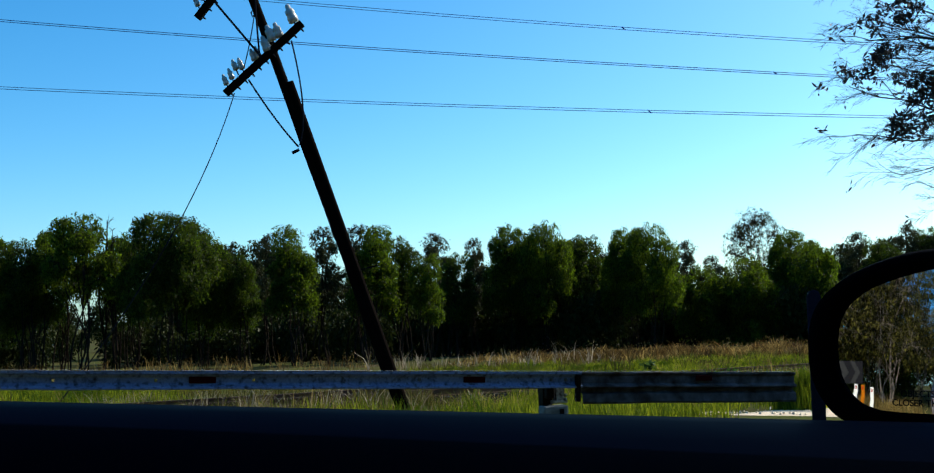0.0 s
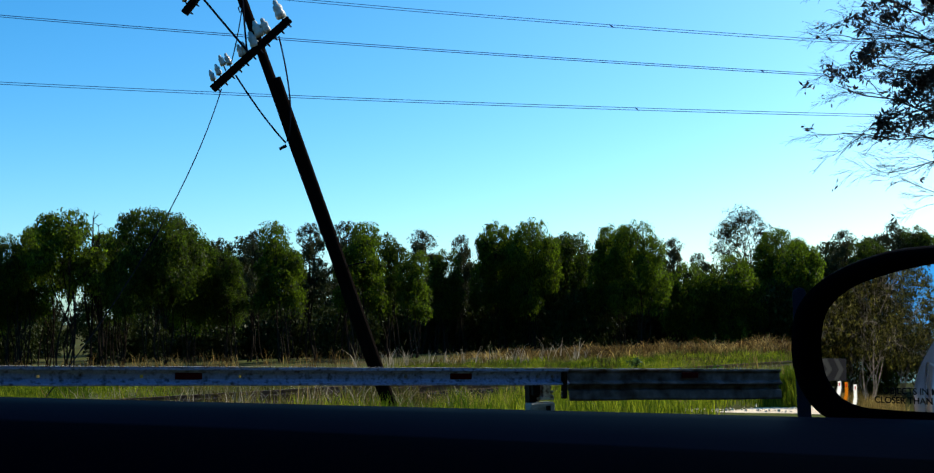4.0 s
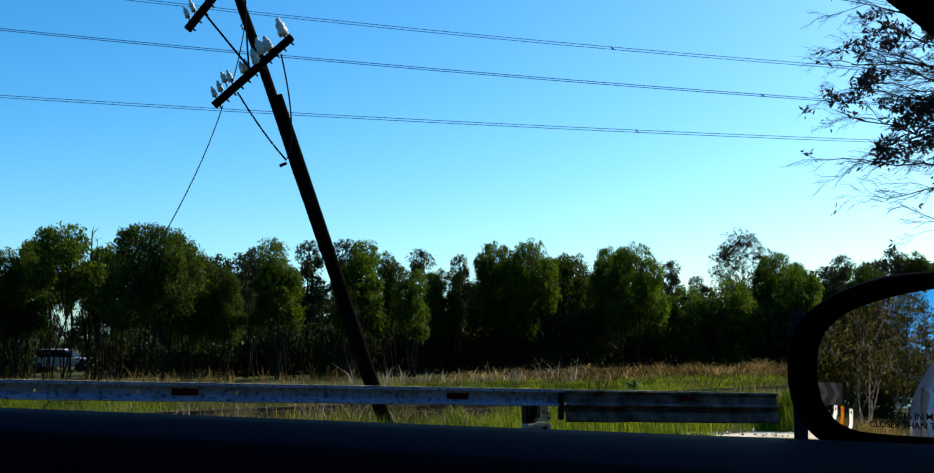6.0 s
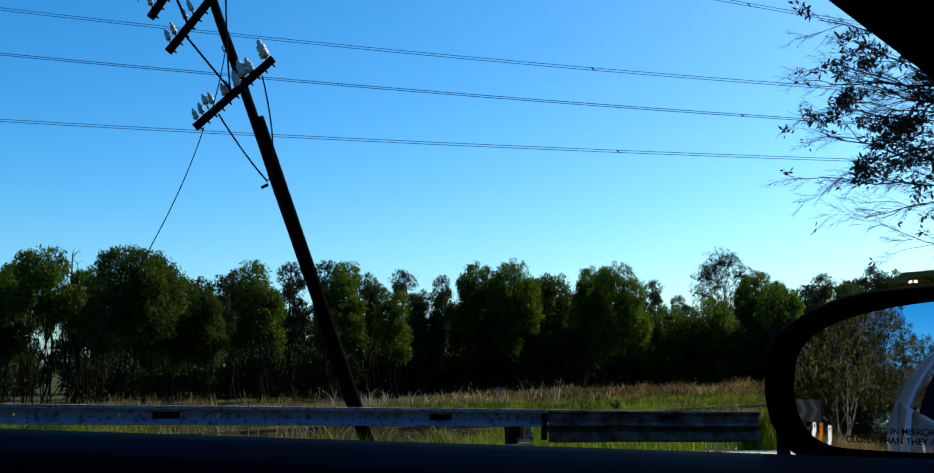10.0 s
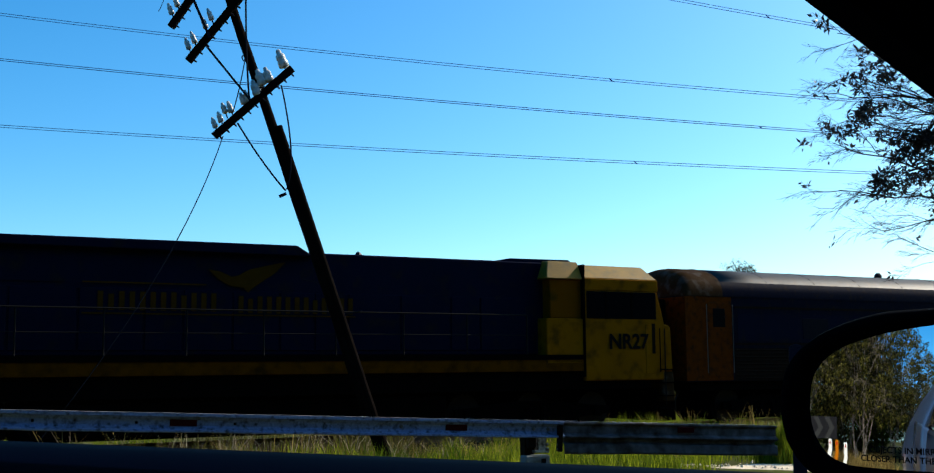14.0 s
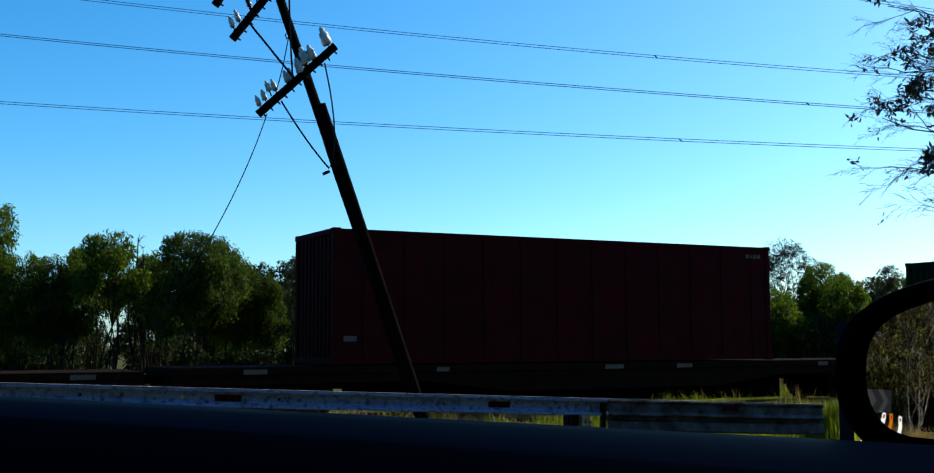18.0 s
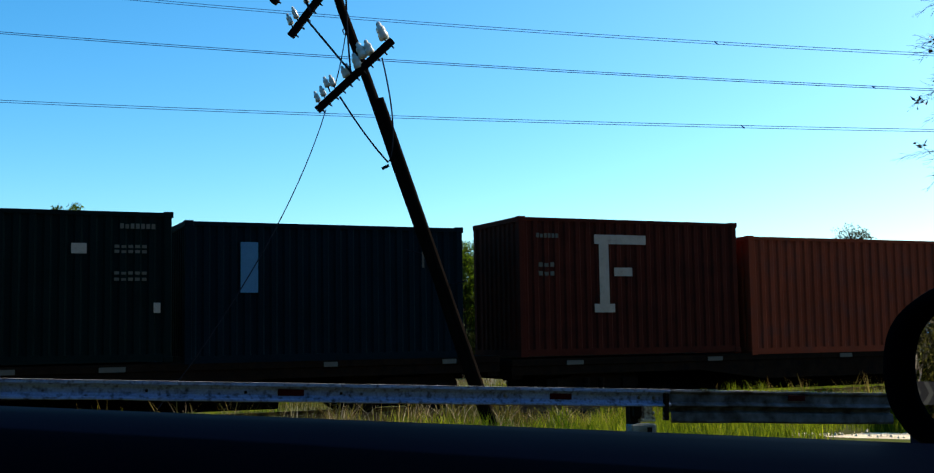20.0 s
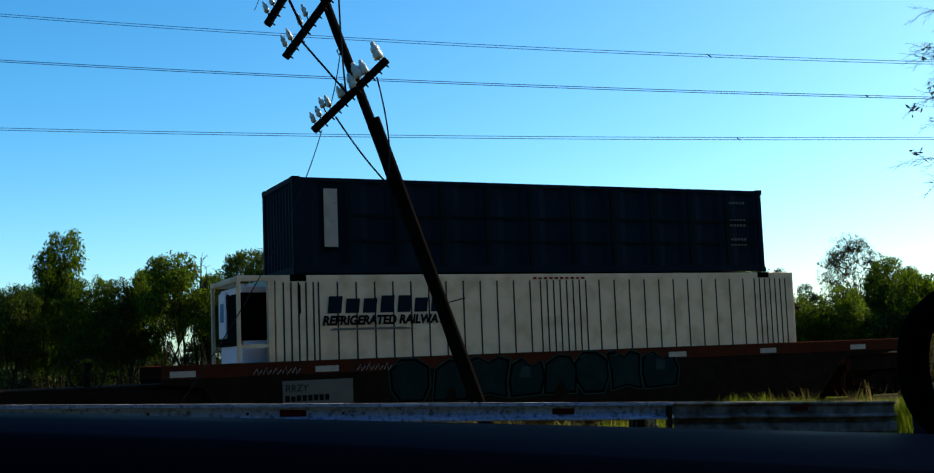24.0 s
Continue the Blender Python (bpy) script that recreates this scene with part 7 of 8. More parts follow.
    for x in seams:
        part("panel_seam", boxed(x, x + 0.014, -0.003, 0.01, z0 + 0.14, z1 - 0.13), M["seam"], c)
    return c


c = reefer(100.03, 14.17, 0.85, 3.84, "box_white", "long white refrigerated container with amber stripes and a lozenge sign", 0.78, [2.2, 3.05, 3.9, 4.8, 5.7, 7.5, 8.4, 9.4, 10.3, 11.2, 12.2, 12.75])
for x, w in ((1.14, 0.32), (13.18, 0.27)):
    part("amber_stripe", boxed(x, x + w, -0.008, 0.02, 0.92, 3.86), M["stripe_orange"], c, "amber lifting stripe", bevel=0.004)
    decal("arrow_mark", [(x + w * 0.35, 3.42), (x + w * 0.65, 3.42), (x + w * 0.5, 3.56)], M["decal_black"], c, y=-0.016)
lozenge(c, 7.38, 2.37, 2.42, 1.21, -0.008, "decal_black", "logo_yellow", "decal_black")
decal("amber_bar", [(6.55, 3.65), (8.15, 3.65), (8.15, 3.70), (6.55, 3.70)], M["stripe_orange"], c, y=-0.010)
words("46'6\" x 9'10\"", 2.42, 1.12, 0.27, "decal_black", c, bold=0.004, wide=0.72)
decal("anchor_mark", [(2.2, 1.15), (2.28, 1.15), (2.24, 1.3)], M["decal_black"], c, y=-0.010)
decal("red_plate", [(12.62, 1.42), (12.90, 1.42), (12.90, 1.86), (12.62, 1.86)], M["stripe_orange"], c, y=-0.010)
decal("red_plate", [(12.62, 2.65), (12.75, 2.65), (12.75, 2.82), (12.62, 2.82)], M["stripe_red"], c, y=-0.010)
bars(c, 13.55, 2.6, 2, 0.04, 0.9, 0.12, M["decal_black"], y=-0.010)
bars(c, 1.5, 3.68, 6, 0.06, 0.05, 0.02, M["decal_black"], y=-0.010)
bars(c, 12.7, 3.68, 8, 0.06, 0.05, 0.02, M["decal_black"], y=-0.010)
for x in (0.6, 1.35, 13.15):
    part("lift_casting", boxed(x, x + 0.25, -0.006, 0.14, 3.80, 3.87), M["box_white"], c, bevel=0.006)

# double stack in a well wagon
c = reefer(123.72, 14.24, 0.28, 3.14, "box_cream", "cream ribbed refrigerated container riding in a well wagon", 0.80, [], brace="bar")
for x in list(np.arange(0.95, 1.7, 0.16)) + list(np.arange(1.7, 6.9, 0.415)) + list(np.arange(6.95, 8.2, 0.17)) + list(np.arange(8.5, 13.0, 0.415)) + list(np.arange(13.0, 14.1, 0.16)):
    part("groove", boxed(x, x + 0.035, -0.004, 0.012, 1.30, 3.0), M["seam"], c)
q = -123.72
words("REFRIGERATED RAILWAYS", 125.50 + q, 2.10, 0.26, "decal_black", c, bold=0.012, shear=0.2, wide=0.93)
bars(c, 125.62 + q, 2.34, 7, 0.30, 0.36, 0.09, M["box_navy"], 0.12, y=-0.012, rng=random.Random(3))
decal("underline", [(125.65 + q, 1.98), (127.6 + q, 1.98), (127.3 + q, 2.03), (125.75 + q, 2.03)], M["logo_grey"], c, y=-0.008)
for x in (124.93, 136.95):
    part("lift_casting", boxed(x + q - 0.1, x + q + 0.25, -0.008, 0.16, 3.02, 3.155), M["loco_black"], c, bevel=0.006)
bars(c, 125.0 + q, 2.35, 1, 0.05, 0.6, 0.05, M["decal_black"], y=-0.012)
bars(c, 130.5 + q, 3.02, 10, 0.09, 0.05, 0.05, M["logo_red"], y=-0.012)
c = container(124.92, 12.19, 3.17, 5.23, "box_navy", "navy half-height container stacked on a cream one", pitch=1.12, depth=0.05)
for k in range(10):
    part("side_post", boxed(1.15 + 1.1 * k, 1.25 + 1.1 * k, -0.004, 0.03, 3.34, 5.12), M["box_slate"], c, "dark side post")
for z in (3.86, 4.40):
    part("side_rail", boxed(1.2, 12.0, 0.002, 0.03, z, z + 0.045), M["box_slate"], c, "dark horizontal rail")
decal("label_plate", [(0.68, 3.68), (0.98, 3.68), (0.98, 4.98), (0.68, 4.98)], M["decal_white"], c, y=0.006, label="tall white label")
decal("label_foot", [(0.68, 3.68), (0.98, 3.68), (0.98, 3.74), (0.68, 3.74)], M["loco_black"], c, y=0.002)
for z in (4.86, 4.42, 4.30, 3.95, 3.82):
    bars(c, 11.1, z, 6, 0.06, 0.06, 0.04, M["logo_grey"], y=0.006)


def well_wagon():
    s0, s1 = 118.2, 143.2
    w = rider("well_wagon", s0, "rust-red double-stack well wagon covered in graffiti", "wagon", "container wagons")
    L, W = s1 - s0, 2.72
    q = -s0
    mt = M["wagon_rust"]
    for y in (-0.10, W - 0.20):
        part("well_side", prism([(122.2 + q, 1.36), (141.3 + q, 1.36), (140.9 + q, 1.02), (139.4 + q, 0.95), (138.4 + q, -0.06), (123.6 + q, -0.06), (123.0 + q, 0.92), (122.2 + q, 1.02)], y, y + 0.08), M["under_brown"], w, "dark well side")
        part("top_chord", boxed(122.2 + q, 141.3 + q, y - 0.006, y + 0.12, 1.10, 1.38), mt, w, "rust-red top chord", bevel=0.01)
    part("well_floor", boxed(124.4 + q, 138.2 + q, 0, W - 0.2, 0.10, 0.24), mt, w)
    for x0, x1 in ((118.8, 123.2), (139.6, 143.0)):
        part("end_platform", boxed(x0 + q, x1 + q, 0.1, W - 0.3, 0.78, 1.02), M["under_brown"], w, "dark end platform", bevel=0.02)
        part("end_sill", boxed(x0 + q + 0.05, x1 + q - 0.05, 0.02, 0.14, 0.6, 0.92), M["under_brown"], w)
    for x in (120.7, 141.2):
        bogie(w, x + q, 2, 1.8, W / 2 - 0.1)
    # hand brake wheel and its guard hoop
    hub = part("brake_wheel", tube([(120.86 + q + 0.33 * math.cos(a), 0.3, 1.27 + 0.33 * math.sin(a)) for a in np.linspace(0, 6.283, 25)], 0.018, 6), M["loco_rail"], w, "spoked hand brake wheel")
    for a in np.linspace(0, math.pi, 4)[:3]:
        part("spoke", tube([(120.86 + q - 0.32 * math.cos(a), 0.3, 1.27 - 0.32 * math.sin(a)), (120.86 + q + 0.32 * math.cos(a), 0.3, 1.27 + 0.32 * math.sin(a))], 0.012, 5), M["loco_rail"], hub)
    part("guard_hoop", tube([(120.45 + q + 0.22 * math.cos(a), 0.25, 1.2 + 0.30 * math.sin(a)) for a in np.linspace(0.4, 4.2, 14)], 0.016, 6), M["loco_rail"], w, "pale bent guard hoop")
    part("brake_stand", boxed(120.8 + q, 120.92 + q, 0.32, 0.42, 0.9, 1.5), M["under_brown"], w)
    for x in (122.35, 126.6 - 1.3, 134.0, 136.7, 139.6):
        part("side_marker", boxed(x + q, x + 0.5 + q, -0.116, -0.09, 1.14, 1.26), M["decal_white"], w, "pale reflective marker")
    # graffiti: bulging shapes with pale edges, dark fill and holes
    rng = random.Random(12)
    shapes = [[(0, 0), (0.3, 0), (0.4, 0.3), (0.6, 0.3), (0.7, 0), (1.0, 0), (1.02, 0.6), (0.8, 0.98), (0.4, 1.02), (0.02, 0.8)],
              [(0.05, 0), (0.95, 0.04), (1.05, 0.5), (0.9, 0.9), (0.6, 0.78), (0.3, 1.0), (0, 0.85), (-0.04, 0.4)],
              [(0.2, 0), (0.8, 0), (1.0, 0.35), (1.02, 0.8), (0.7, 1.0), (0.3, 1.0), (0, 0.75), (0.0, 0.3)],
              [(0, 0), (0.5, 0.1), (1.0, 0), (0.98, 0.45), (1.05, 0.9), (0.75, 1.0), (0.5, 0.85), (0.2, 1.0), (-0.05, 0.95), (0.04, 0.5)]]
    x = 126.95 + q
    for k, j in enumerate((2, 0, 3, 1, 0, 2, 3, 1)):
        wd, z0, hh = rng.uniform(0.84, 1.0), 0.40 + rng.uniform(-0.04, 0.03), rng.uniform(0.86, 0.98)
        lean = rng.uniform(-0.08, 0.12)

        def put(g):
            return [(x + wd * (0.5 + (a - 0.5) * g) + lean * b, z0 + hh * (0.5 + (b - 0.5) * g)) for a, b in shapes[j]]

        decal("graffiti_edge", put(1.04), M["graffiti_edge"], w, y=-0.108, thick=0.006, label="pale graffiti outline")
        decal("graffiti_line", put(0.98), M["loco_black"], w, y=-0.111, thick=0.006, label="black graffiti outline")
        decal("graffiti_shape", put(0.86), M["graffiti_teal"], w, y=-0.115, thick=0.006, label="dark teal graffiti shape")
        cx, cz = x + wd * 0.5, z0 + hh * 0.62
        if j == 1:
            decal("graffiti_hole", [(cx - 0.14, cz - 0.1), (cx + 0.12, cz - 0.12), (cx + 0.14, cz + 0.12), (cx - 0.08, cz + 0.14)], M["graffiti_edge"], w, y=-0.120, thick=0.006)
        part("graffiti_shine", tube([(x + wd * 0.12, -0.116, z0 + hh * 0.86), (x + wd * 0.3, -0.116, z0 + hh * 0.93)], 0.012, 4), M["graffiti_edge"], w)
        x += wd * 1.02
    for sx, n in ((124.0, 5), (126.2, 4)):
        for k in range(n):
            a = sx + q + k * 0.2
            part("graffiti_scrawl", tube([(a, -0.12, 1.14), (a + 0.08, -0.12, 1.26 + 0.02 * (k % 2)), (a + 0.1, -0.12, 1.12), (a + 0.18, -0.12, 1.22)], 0.008, 4), M["decal_white"], w)
    part("data_panel", boxed(124.6 + q, 126.1 + q, -0.112, -0.09, 0.48, 0.98), M["logo_grey"], w, "grey data panel")
    words("RRZY", 124.65 + q, 0.76, 0.20, "decal_black", w, y=-0.116)
    bars(w, 124.65 + q, 0.56, 8, 0.09, 0.12, 0.03, M["decal_black"], y=-0.118)
    coupler(w, 0.5, -1)
    coupler(w, L - 0.2, 1)


well_wagon()


# ---- the car that the view is from ----
def cp(a, b, z):
    """A place in the car: a ahead of the eye, b towards the passenger side, z above the road."""
    p = CU * a + CV * b
    return Vector((p.x, p.y, z))


def loft(sections, closed=False):
    """A skin through rows of points."""
    bm = bmesh.new()
    rows = [[bm.verts.new(p) for p in s] for s in sections]
    n = len(rows[0])
    for r0, r1 in zip(rows, rows[1:]):
        for k in range(n if closed else n - 1):
            bm.faces.new((r0[k], r1[k], r1[(k + 1) % n], r0[(k + 1) % n]))
    if closed:
        bm.faces.new(rows[0][::-1])
        bm.faces.new(rows[-1])
    bmesh.ops.recalc_face_normals(bm, faces=bm.faces[:])
    return bm


def belt(a):
    """Height of the window sill, which drops towards the front."""
    return 1.3684 - 0.0737 * a


def build_car():
    car = empty("parked_car", "silver parked car with a black interior and open window", "car")

    def skin(name, pts, a_list, mt, label="", closed=True, smooth=True):
        return part(name, loft([[cp(a, b, belt(a) + z) for b, z in pts] for a in a_list], closed), M[mt], car, label, smooth=smooth)

    # door with its rounded sill
    sill = [(0.30, -0.42), (0.34, -0.16), (0.38, -0.085), (0.43, -0.050), (0.50, -0.0215), (0.555, -0.0075), (0.595, -0.0015), (0.62, 0.0), (0.64, -0.002), (0.655, -0.010), (0.66, -0.03), (0.66, -0.42)]
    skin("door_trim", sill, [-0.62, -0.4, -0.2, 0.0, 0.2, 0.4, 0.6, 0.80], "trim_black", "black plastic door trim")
    outer = [(0.68, -0.42), (0.67, -0.03), (0.682, -0.022), (0.690, -0.035), (0.700, -0.12), (0.706, -0.30), (0.705, -0.60), (0.69, -0.85), (0.68, -0.85)]
    skin("front_door", outer, [-0.60, -0.3, 0.0, 0.3, 0.6, 0.95], "car_paint", "silver front door skin")
    skin("rear_door", outer, [-1.55, -1.3, -1.0, -0.62], "car_paint", "silver rear door skin")
    # the haunch swells out behind the rear door and rolls over into the roof
    rows = []
    for a, out in ((-1.57, 0.0), (-1.70, 0.028), (-1.90, 0.058), (-2.15, 0.078), (-2.45, 0.082), (-2.72, 0.07)):
        skin_pts = []
        for z in (0.52, 0.80, 1.10, 1.28, 1.40, 1.50, 1.60, 1.70, 1.78, 1.85):
            dz = max(0.0, z - 1.26)
            skin_pts.append((0.668 + out - 0.16 * dz - 0.62 * dz * dz, z))
        rows.append([cp(a, b, z) for b, z in skin_pts] + [cp(a, b - 0.04 - out * 0.6, z) for b, z in reversed(skin_pts)])
    part("rear_quarter", loft(rows, True), M["car_paint"], car, "silver rear quarter", smooth=True)
    skin("front_wing", [(b - 0.01, z - 0.03) for b, z in outer], [0.98, 1.4, 1.9, 2.3], "car_paint", "silver front wing")
    # glasshouse behind the open window, leaning inwards
    def gh(name, a0, a1, z0, z1, mt, label="", inset=0.0):
        rows = []
        for a in (a0, a1):
            side = [(0.69 - 0.16 * (z - 1.26) - 0.62 * (z - 1.26) ** 2 - inset, z) for z in np.linspace(z0, z1, 5)]
            rows.append([cp(a, b, z) for b, z in side] + [cp(a, b - 0.035, z) for b, z in reversed(side)])
        return part(name, loft(rows, True), M[mt], car, label)

    gh("pillar", -0.66, -0.54, 1.38, 1.82, "trim_black", "black centre pillar")
    gh("rear_side_window", -1.56, -0.66, 1.42, 1.80, "car_glass", "dark rear side window", 0.012)
    gh("window_frame", -1.56, -0.66, 1.80, 1.85, "trim_black")
    # roof, screen pillar and cabin shell
    rows = []
    for a, edge in ((-2.7, 0.42), (-1.8, 0.42), (-1.3, 0.44), (-0.9, 0.54), (0.0, 0.60), (0.42, 0.60)):
        over = [(b, 1.90 + 0.05 * math.cos(b + 0.35) - 0.02 * (a + 0.8) ** 2) for b in np.linspace(-1.25, edge, 9)]
        rows.append([cp(a, b, z) for b, z in over] + [cp(a, b, z - 0.04) for b, z in reversed(over)])
    part("roof", loft(rows, True), M["car_paint"], car, "silver roof")
    part("headlining", loft([[cp(a, b, 1.845) for b in np.linspace(-1.2, e, 5)] for a, e in ((-2.6, 0.38), (-1.3, 0.40), (-0.7, 0.54), (0.25, 0.56))]), M["car_cloth"], car, "dark roof lining")
    p0, p1 = Vector((0.2315, 0.72, 1.6677)), Vector((0.3300, 0.72, 1.5875))
    d = (p1 - p0).normalized()
    up = Vector((-d.z, 0, d.x)) * -1 if d.x < 0 else Vector((-d.z, 0, d.x))
    back = Vector((CV.x, CV.y, 0))
    rows = []
    for t in (-0.30, 0.0, 0.25, 0.50):
        q = p0 + d * t
        rows.append([q, q + up * 0.05 - back * 0.02, q + up * 0.14 + back * 0.01, q + up * 0.15 + back * 0.08, q + up * 0.02 + back * 0.06])
    part("screen_pillar", loft(rows, True), M["trim_black"], car, "black windscreen pillar")
    part("dashboard", loft([[cp(a, b, 1.30 + z) for a, z in ((0.62, -0.35), (0.60, -0.10), (0.66, -0.03), (1.1, -0.02), (1.12, -0.35))] for b in (-1.2, 0.60)], True), M["trim_black"], car, "black dashboard")
    part("floor", loft([[cp(a, b, z) for b, z in ((-1.25, 0.42), (0.72, 0.42), (0.72, 0.36), (-1.25, 0.36))] for a in (-2.7, 1.2)], True), M["car_cloth"], car)
    part("far_side", loft([[cp(a, b, z) for b, z in ((-1.26, 0.36), (-1.28, 1.36), (-1.22, 1.40), (-1.20, 0.36))] for a in (-2.7, 1.2)], True), M["trim_black"], car, "driver's side door panel")
    # unseen opaque panes, added to keep light off the door sill
    part("far_pane_block", loft([[cp(a, b, z) for b, z in ((-1.26, 1.38), (-1.16, 1.88), (-1.10, 1.88), (-1.20, 1.38))] for a in (-2.7, 0.5)], True), M["car_glass"], car, "unseen opaque far side panes that keep light out")
    part("tailgate", loft([[cp(-2.72, b, z), cp(-2.66, b, z)] for b, z in ((-1.2, 0.4), (-1.2, 1.85))] + [[cp(-2.72, b, z), cp(-2.66, b, z)] for b, z in ((0.6, 1.85), (0.72, 0.4))], False), M["trim_black"], car, "tailgate")
    part("bonnet", loft([[cp(a, b, z - 0.06 * (a - 1.1)) for b, z in ((-1.22, 1.16), (-0.25, 1.22), (0.70, 1.16), (0.70, 1.10), (-0.25, 1.14), (-1.22, 1.10))] for a in (1.1, 1.8, 2.4)], True), M["car_paint"], car, "silver bonnet")
    for b0 in (0.15, -0.75):
        seat = part("seat", loft([[cp(a, b, z) for a, z in ((-0.75, 0.75), (-0.80, 0.60), (-0.25, 0.58), (-0.22, 0.72))] for b in (b0 - 0.25, b0 + 0.25)], True), M["car_cloth"], car, "dark cloth seat")
        part("backrest", loft([[cp(a, b, z) for a, z in ((-0.80, 0.65), (-1.05, 1.30), (-0.95, 1.33), (-0.66, 0.70))] for b in (b0 - 0.24, b0 + 0.24)], True), M["car_cloth"], seat)
    for a in (-1.85, 1.55):
        for b in (0.62, -1.12):
            w = part("wheel", lathe([(0.20, -0.10), (0.34, -0.10), (0.36, -0.06), (0.36, 0.06), (0.34, 0.10), (0.20, 0.10)], 24), M["tyre"], car, "black tyre", m=Matrix.Translation(cp(a, b, 0.38)) @ Matrix.Rotation(CH, 4, "Z") @ Matrix.Rotation(radians(90), 4, "X"))
            part("rim", lathe([(0.04, -0.08), (0.21, -0.09), (0.21, 0.09), (0.04, 0.08)], 16), M["galv"], w)

    # door mirror: outline of the glass along its face and up
    n0 = Vector((-0.694, -0.718, 0.070)).normalized()
    tx = Vector((0.719, -0.695, 0)).normalized()
    ty = n0.cross(tx).normalized()
    left = Vector((0.3145, 1.072, 0))
    mid_w, mid_z, R = 0.108, 1.378, 1.2
    ring = [(0.0, 1.372), (0.003, 1.392), (0.012, 1.407), (0.028, 1.4185), (0.05, 1.427), (0.09, 1.436), (0.137, 1.4415), (0.180, 1.443), (0.205, 1.438), (0.216, 1.42), (0.216, 1.34), (0.207, 1.322), (0.18, 1.314), (0.137, 1.312), (0.06, 1.3125), (0.035, 1.3155), (0.018, 1.323), (0.006, 1.338), (0.001, 1.354)]
    ring = [(w - mid_w, z - mid_z) for w, z in ring]
    # even out the outline with a closed smooth curve
    fine = []
    n = len(ring)
    for i in range(n):
        q0, q1, q2, q3 = (Vector(ring[(i + k) % n]) for k in (-1, 0, 1, 2))
        for t in (0.0, 0.25, 0.5, 0.75):
            fine.append(0.5 * (2 * q1 + (q2 - q0) * t + (2 * q0 - 5 * q1 + 4 * q2 - q3) * t * t + (3 * q1 - q0 - 3 * q2 + q3) * t ** 3))
    centre = left + Vector((tx.x, tx.y, 0)) * mid_w + Vector((0, 0, mid_z))

    def mp(w, z, depth):
        return centre + tx * w + ty * z + n0 * depth

    def grown(q, g):
        return q * (1 + g * (1.0 + 0.62 * max(0.0, -q.x / max(0.02, q.length))) / max(0.02, q.length))

    mirror = empty("door_mirror", "black door mirror reflecting roadside trees", "car mirror")
    bm = bmesh.new()
    hub = bm.verts.new(mp(0, 0, 0))
    prev = None
    for k in range(1, 13):
        f = k / 12
        row = [bm.verts.new(mp(q.x * f, q.y * f, -(q * f).length_squared / (2 * R))) for q in fine]
        for i in range(len(row)):
            j = (i + 1) % len(row)
            if prev is None:
                bm.faces.new((hub, row[i], row[j]))
            else:
                bm.faces.new((prev[i], row[i], row[j], prev[j]))
        prev = row
    bmesh.ops.recalc_face_normals(bm, faces=bm.faces[:])
    part("mirror_glass", bm, M["mirror"], mirror, "convex mirror glass", smooth=True)
    rings = []
    for g, dep in ((-0.002, -0.012), (0.001, 0.004), (0.006, 0.008), (0.013, 0.004), (0.017, -0.010), (0.018, -0.045), (0.008, -0.085), (-0.02, -0.11), (-0.06, -0.12)):
        rings.append([mp(*grown(q, g), dep) if q.length + g > 0.005 else mp(0, 0, dep) for q in fine])
    part("housing", loft(rings, True), M["housing"], mirror, "black rounded housing", smooth=True)
    part("foot", loft([[mp(w, -0.075 + z, d) for w, z in ((0.02, 0.0), (0.13, 0.0), (0.13, -0.14), (0.06, -0.14))] for d in (-0.03, -0.09)], True), M["housing"], mirror, "black mirror foot", smooth=False)
    basis = Matrix((tx, ty, n0)).transposed().to_4x4()
    for text, w0, z0 in (("OBJECTS IN MIRROR ARE", 0.0635, 1.3265), ("CLOSER THAN THEY APPEAR", 0.0555, 1.3185)):
        ob = letters(text, 0.0079, M["text_black"], mirror, bold=0.0001, m=Matrix.Translation(mp(0, 0, 0)) @ basis)
        for v in ob.data.vertices:
            w, z = v.co.x + w0 - mid_w, v.co.y + z0 - mid_z
            v.co = Vector((w, z, 0.00012 + v.co.z * 0.5 - (w * w + z * z) / (2 * R)))


build_car()


# ---- the roadside behind the car ----
def behind(d, out):
    p = -CU * d + CV * out
    return p.x, p.y


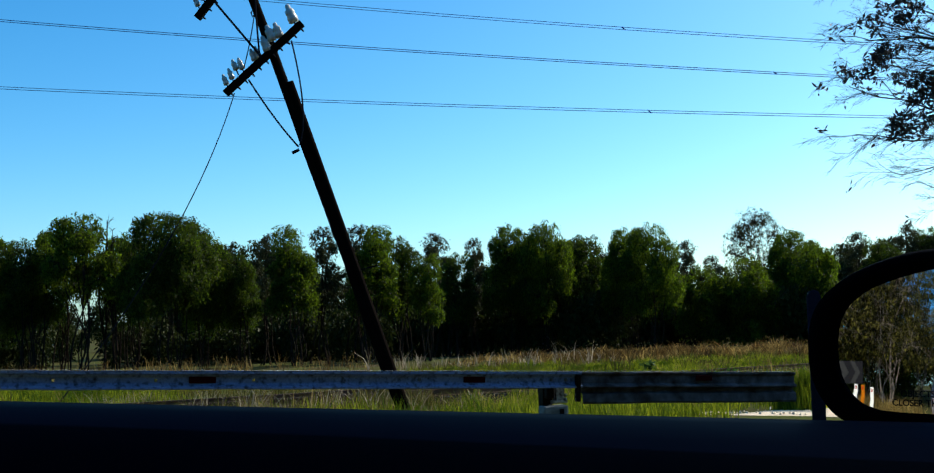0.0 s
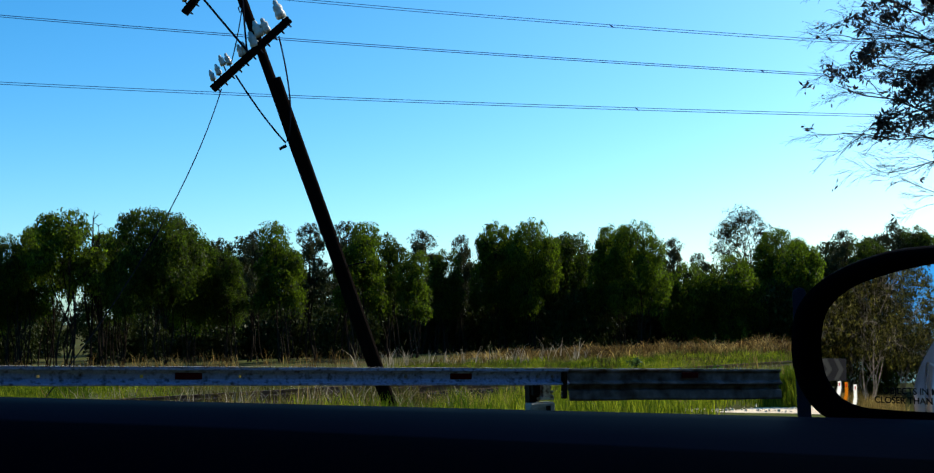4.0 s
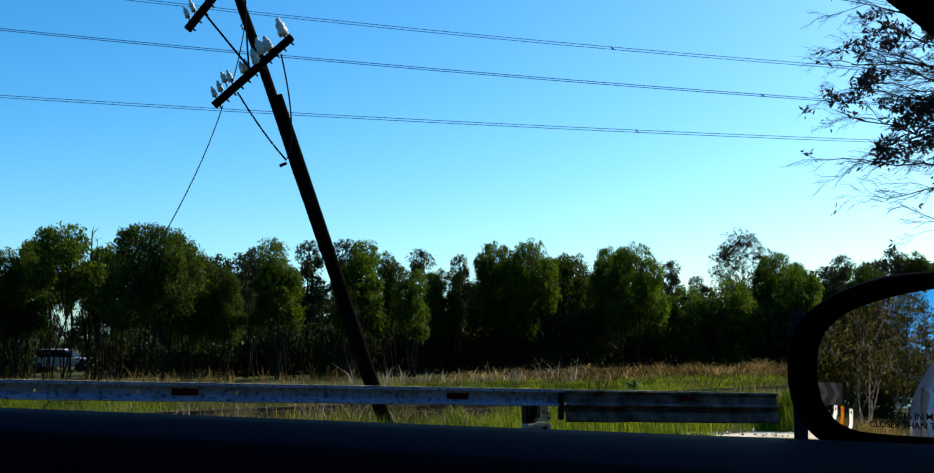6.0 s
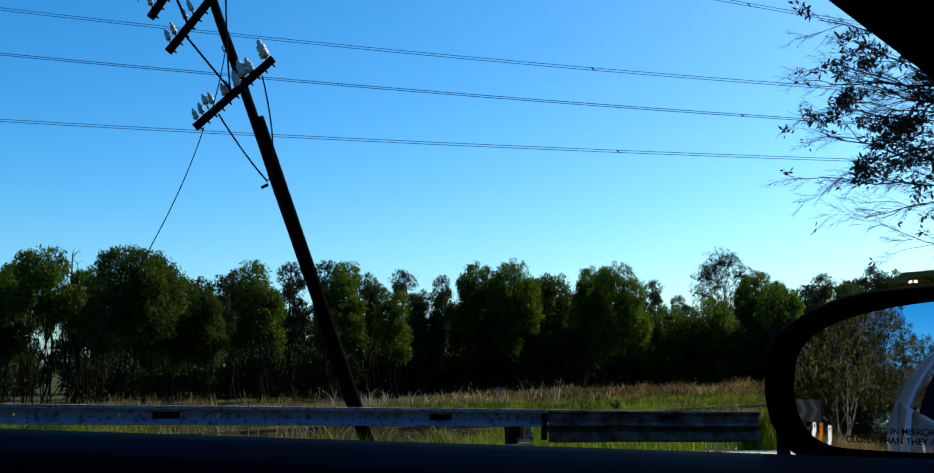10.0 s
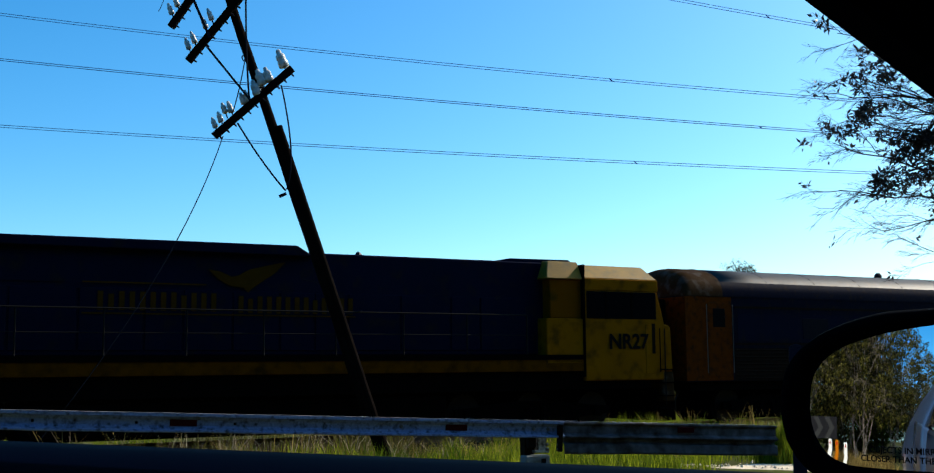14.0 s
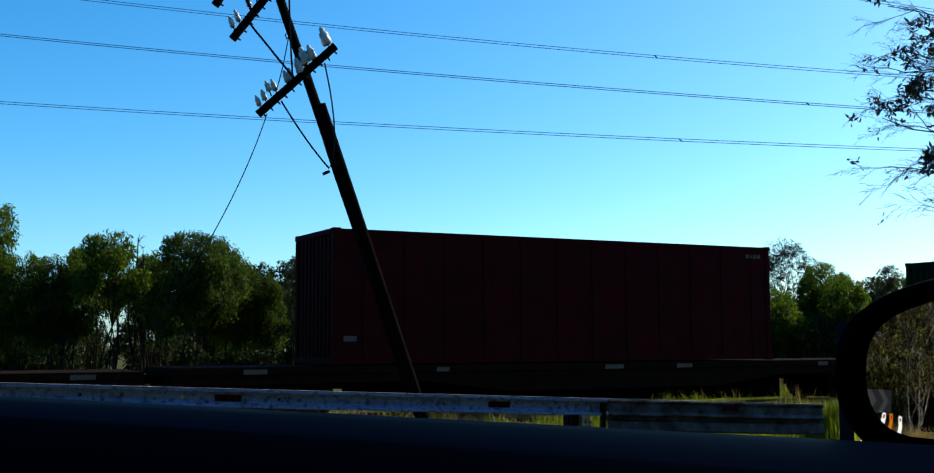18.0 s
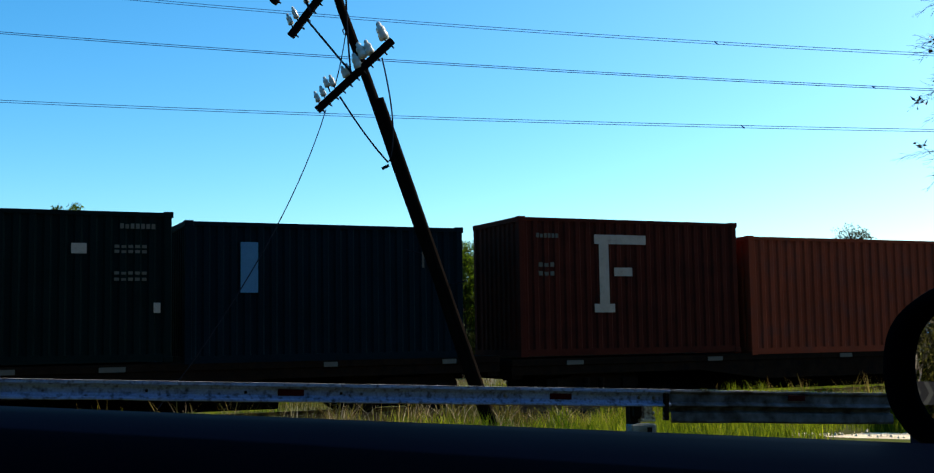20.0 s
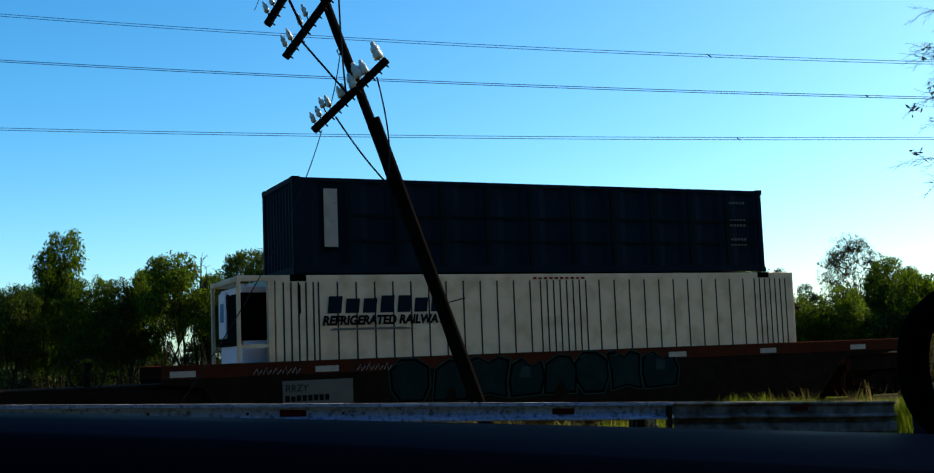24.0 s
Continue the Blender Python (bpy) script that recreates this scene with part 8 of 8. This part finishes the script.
def build_behind():
    rng = random.Random(31)
    for k, d, out, h, w in (("road", 21, 6.2, 11.5, 1.0), ("road", 23, 2.6, 10.0, 0.9), ("road", 20, 10.5, 11.0, 1.0), ("road", 27, 4.6, 11.0, 1.1), ("road", 31, 1.0, 10.0, 1.0), ("road", 29, 9.0, 12.0, 1.1), ("road", 26, 14.5, 11.0, 1.0), ("dome2", 34, 5.0, 7.0, 1.1), ("dome2", 38, 2.0, 6.0, 1.2), ("bush", 25, 5.6, 3.6, 1.1), ("bush", 30, 2.4, 3.4, 1.2), ("bush", 27, 8.2, 3.4, 1.2), ("road", 38, 12.0, 12.0, 1.2), ("road", 44, 4.0, 11.0, 1.2), ("back", 52, 8.0, 9.0, 1.3), ("back", 56, -1.0, 8.0, 1.4), ("road", 40, -2.6, 9.5, 1.0)):
        x, y = behind(d, out)
        plant(k, x, y, float(ground_z(x, y)) + h, rng.uniform(0, 6.28), w)
    # unseen woods added across the road to shade its verge from half the sky
    for row, (out, h0) in enumerate(((-12.0, 14.0), (-17.0, 17.0), (-23.0, 20.0))):
        for i in range(17):
            d = -66 + 6.6 * i + rng.uniform(-1.5, 1.5)
            x, y = behind(d, out + rng.uniform(-1.2, 1.2))
            plant("back", x, y, float(ground_z(x, y)) + h0 * rng.uniform(0.85, 1.15), rng.uniform(0, 6.28), rng.uniform(0.8, 1.0))
    sign = empty("chevron_sign", "black road chevron sign with pale arrows on posts", "road sign")
    x, y = behind(17.5, 4.15)
    gz = float(ground_z(x, y))
    part("board", boxed(-0.9, 0.9, -0.02, 0.02, 0.92, 1.80), M["chevron_black"], sign, bevel=0.005)
    for k in range(3):
        x0 = -0.80 + k * 0.55
        part("arrow", prism([(x0 + 0.0, 0.93), (x0 + 0.22, 0.93), (x0 + 0.48, 1.36), (x0 + 0.22, 1.79), (x0, 1.79), (x0 + 0.26, 1.36)], 0.022, 0.030), M["chevron_pale"], sign, "pale chevron")
    for px in (-0.6, 0.6):
        part("post", boxed(px - 0.04, px + 0.04, -0.08, -0.022, -0.2, 1.80), M["galv"], sign)
    sign.matrix_basis = Matrix.Translation((x, y, gz)) @ Matrix.Rotation(CH - radians(90) + radians(8), 4, "Z")
    for d, out, mt, nm in ((16.5, 3.45, "guide_white", "white roadside guide post"), (16.8, 3.2, "stripe_orange", "orange roadside guide post"), (16.2, 2.75, "guide_white", "white roadside guide post")):
        x, y = behind(d, out)
        post = empty("guide_post", nm, "guide post", "guide posts behind the car")
        part("shaft", boxed(-0.07, 0.07, -0.02, 0.02, -0.1, 0.98), M[mt], post, bevel=0.01)
        part("reflector", boxed(-0.03, 0.03, 0.02, 0.026, 0.80, 0.92), M["lens_red"], post, "small red reflector")
        post.matrix_basis = Matrix.Translation((x, y, float(ground_z(x, y)))) @ Matrix.Rotation(CH - radians(90), 4, "Z")
    g = np.random.default_rng(77)

    def place(n):
        d, o = g.uniform(5, 40, n), g.uniform(0.9, 13, n)
        return np.stack([-math.cos(CH) * d - math.sin(CH) * o, -math.sin(CH) * d + math.cos(CH) * o], 1)

    p = tufts(g, 3400, 8, place, 0.18)
    v, f = blades(g, len(p), p, 0.15, 0.45, 0.013, 0.5)
    tagged(soup("roadside_dry_grass", v, f, M["grass_dry"]), "dry straw grass along the roadside", "grass", kind="stuff")


build_behind()


# ---- a car passing along the road behind the first trees ----
def build_passing_car(label, paint):
    car = empty("passing_car", label, "car", "cars on the far road")
    part("body", prism([(-2.2, 0.35), (2.2, 0.35), (2.25, 0.75), (1.3, 0.92), (-2.1, 0.98), (-2.25, 0.7)], -0.85, 0.85), M[paint], car, "painted body", bevel=0.05)
    part("cabin", prism([(-1.9, 0.96), (1.0, 0.92), (0.3, 1.42), (-1.3, 1.45)], -0.72, 0.72), M["car_glass"], car, "dark glasshouse", bevel=0.04)
    part("roof", prism([(-1.32, 1.44), (0.32, 1.41), (0.2, 1.48), (-1.2, 1.50)], -0.7, 0.7), M[paint], car, bevel=0.02)
    for x in (-1.35, 1.35):
        for y in (-0.78, 0.78):
            part("wheel", lathe([(0.16, -0.09), (0.31, -0.09), (0.32, 0.0), (0.31, 0.09), (0.16, 0.09)], 16), M["tyre"], car, m=Matrix.Translation((x, y, 0.32)) @ Matrix.Rotation(radians(90), 4, "X"))
    return car


# each with its x at a time, its speed and its lane
PASSING = [(build_passing_car("white car passing behind the tree trunks", "post_white"), 0.0, 3.2, -21.0, 67.0), (build_passing_car("white car crossing behind the gum trees", "post_white"), 8.0, -24.1, -20.0, 71.0),
           (build_passing_car("grey car driving slowly behind the gum trees", "galv_edge"), 7.0, -17.2, 9.0, 75.0)]


# ---- movement ----
def travelled(t):
    """Metres that the train has run at t seconds, counted from its place at 17 s."""
    d = t - 17.0
    jolt = np.interp(t, [12.5, 13.0, 13.5, 14.0, 15.0, 15.2, 16.0, 17.0, 18.2, 19.0, 19.5, 20.3, 21.5, 22.0, 22.5, 23.0, 23.5, 24.0], [-0.2, -0.25, -0.12, 0.06, 0, 0.04, 0.0, -0.04, 0.09, 0.09, -0.17, 0.0, -0.13, 0.25, -0.15, 0.26, 0.1, 0.05])
    return 18.817 * d - 0.0479 * d * d + 0.00584 * d ** 3 + float(jolt)


def motions():
    times = [0.0, 2.5, 5.0, 7.5, 9.0] + [10.0 + 0.5 * i for i in range(29)]
    for car, t0, x0, speed, y in PASSING:
        walk(car, [(t, pose(x0 + speed * (t - t0), y, -0.75, 0, 0, 180 if speed < 0 else 0)) for t in (0.0, 6.0, 12.0, 18.0, 24.0)])
    for ob, s in RIDERS:
        walk(ob, [(t, pose((s - travelled(t)) * RU.x, RAIL_Y + (s - travelled(t)) * RU.y, 0.0, 0, 0, math.degrees(TH))) for t in times])


motions()
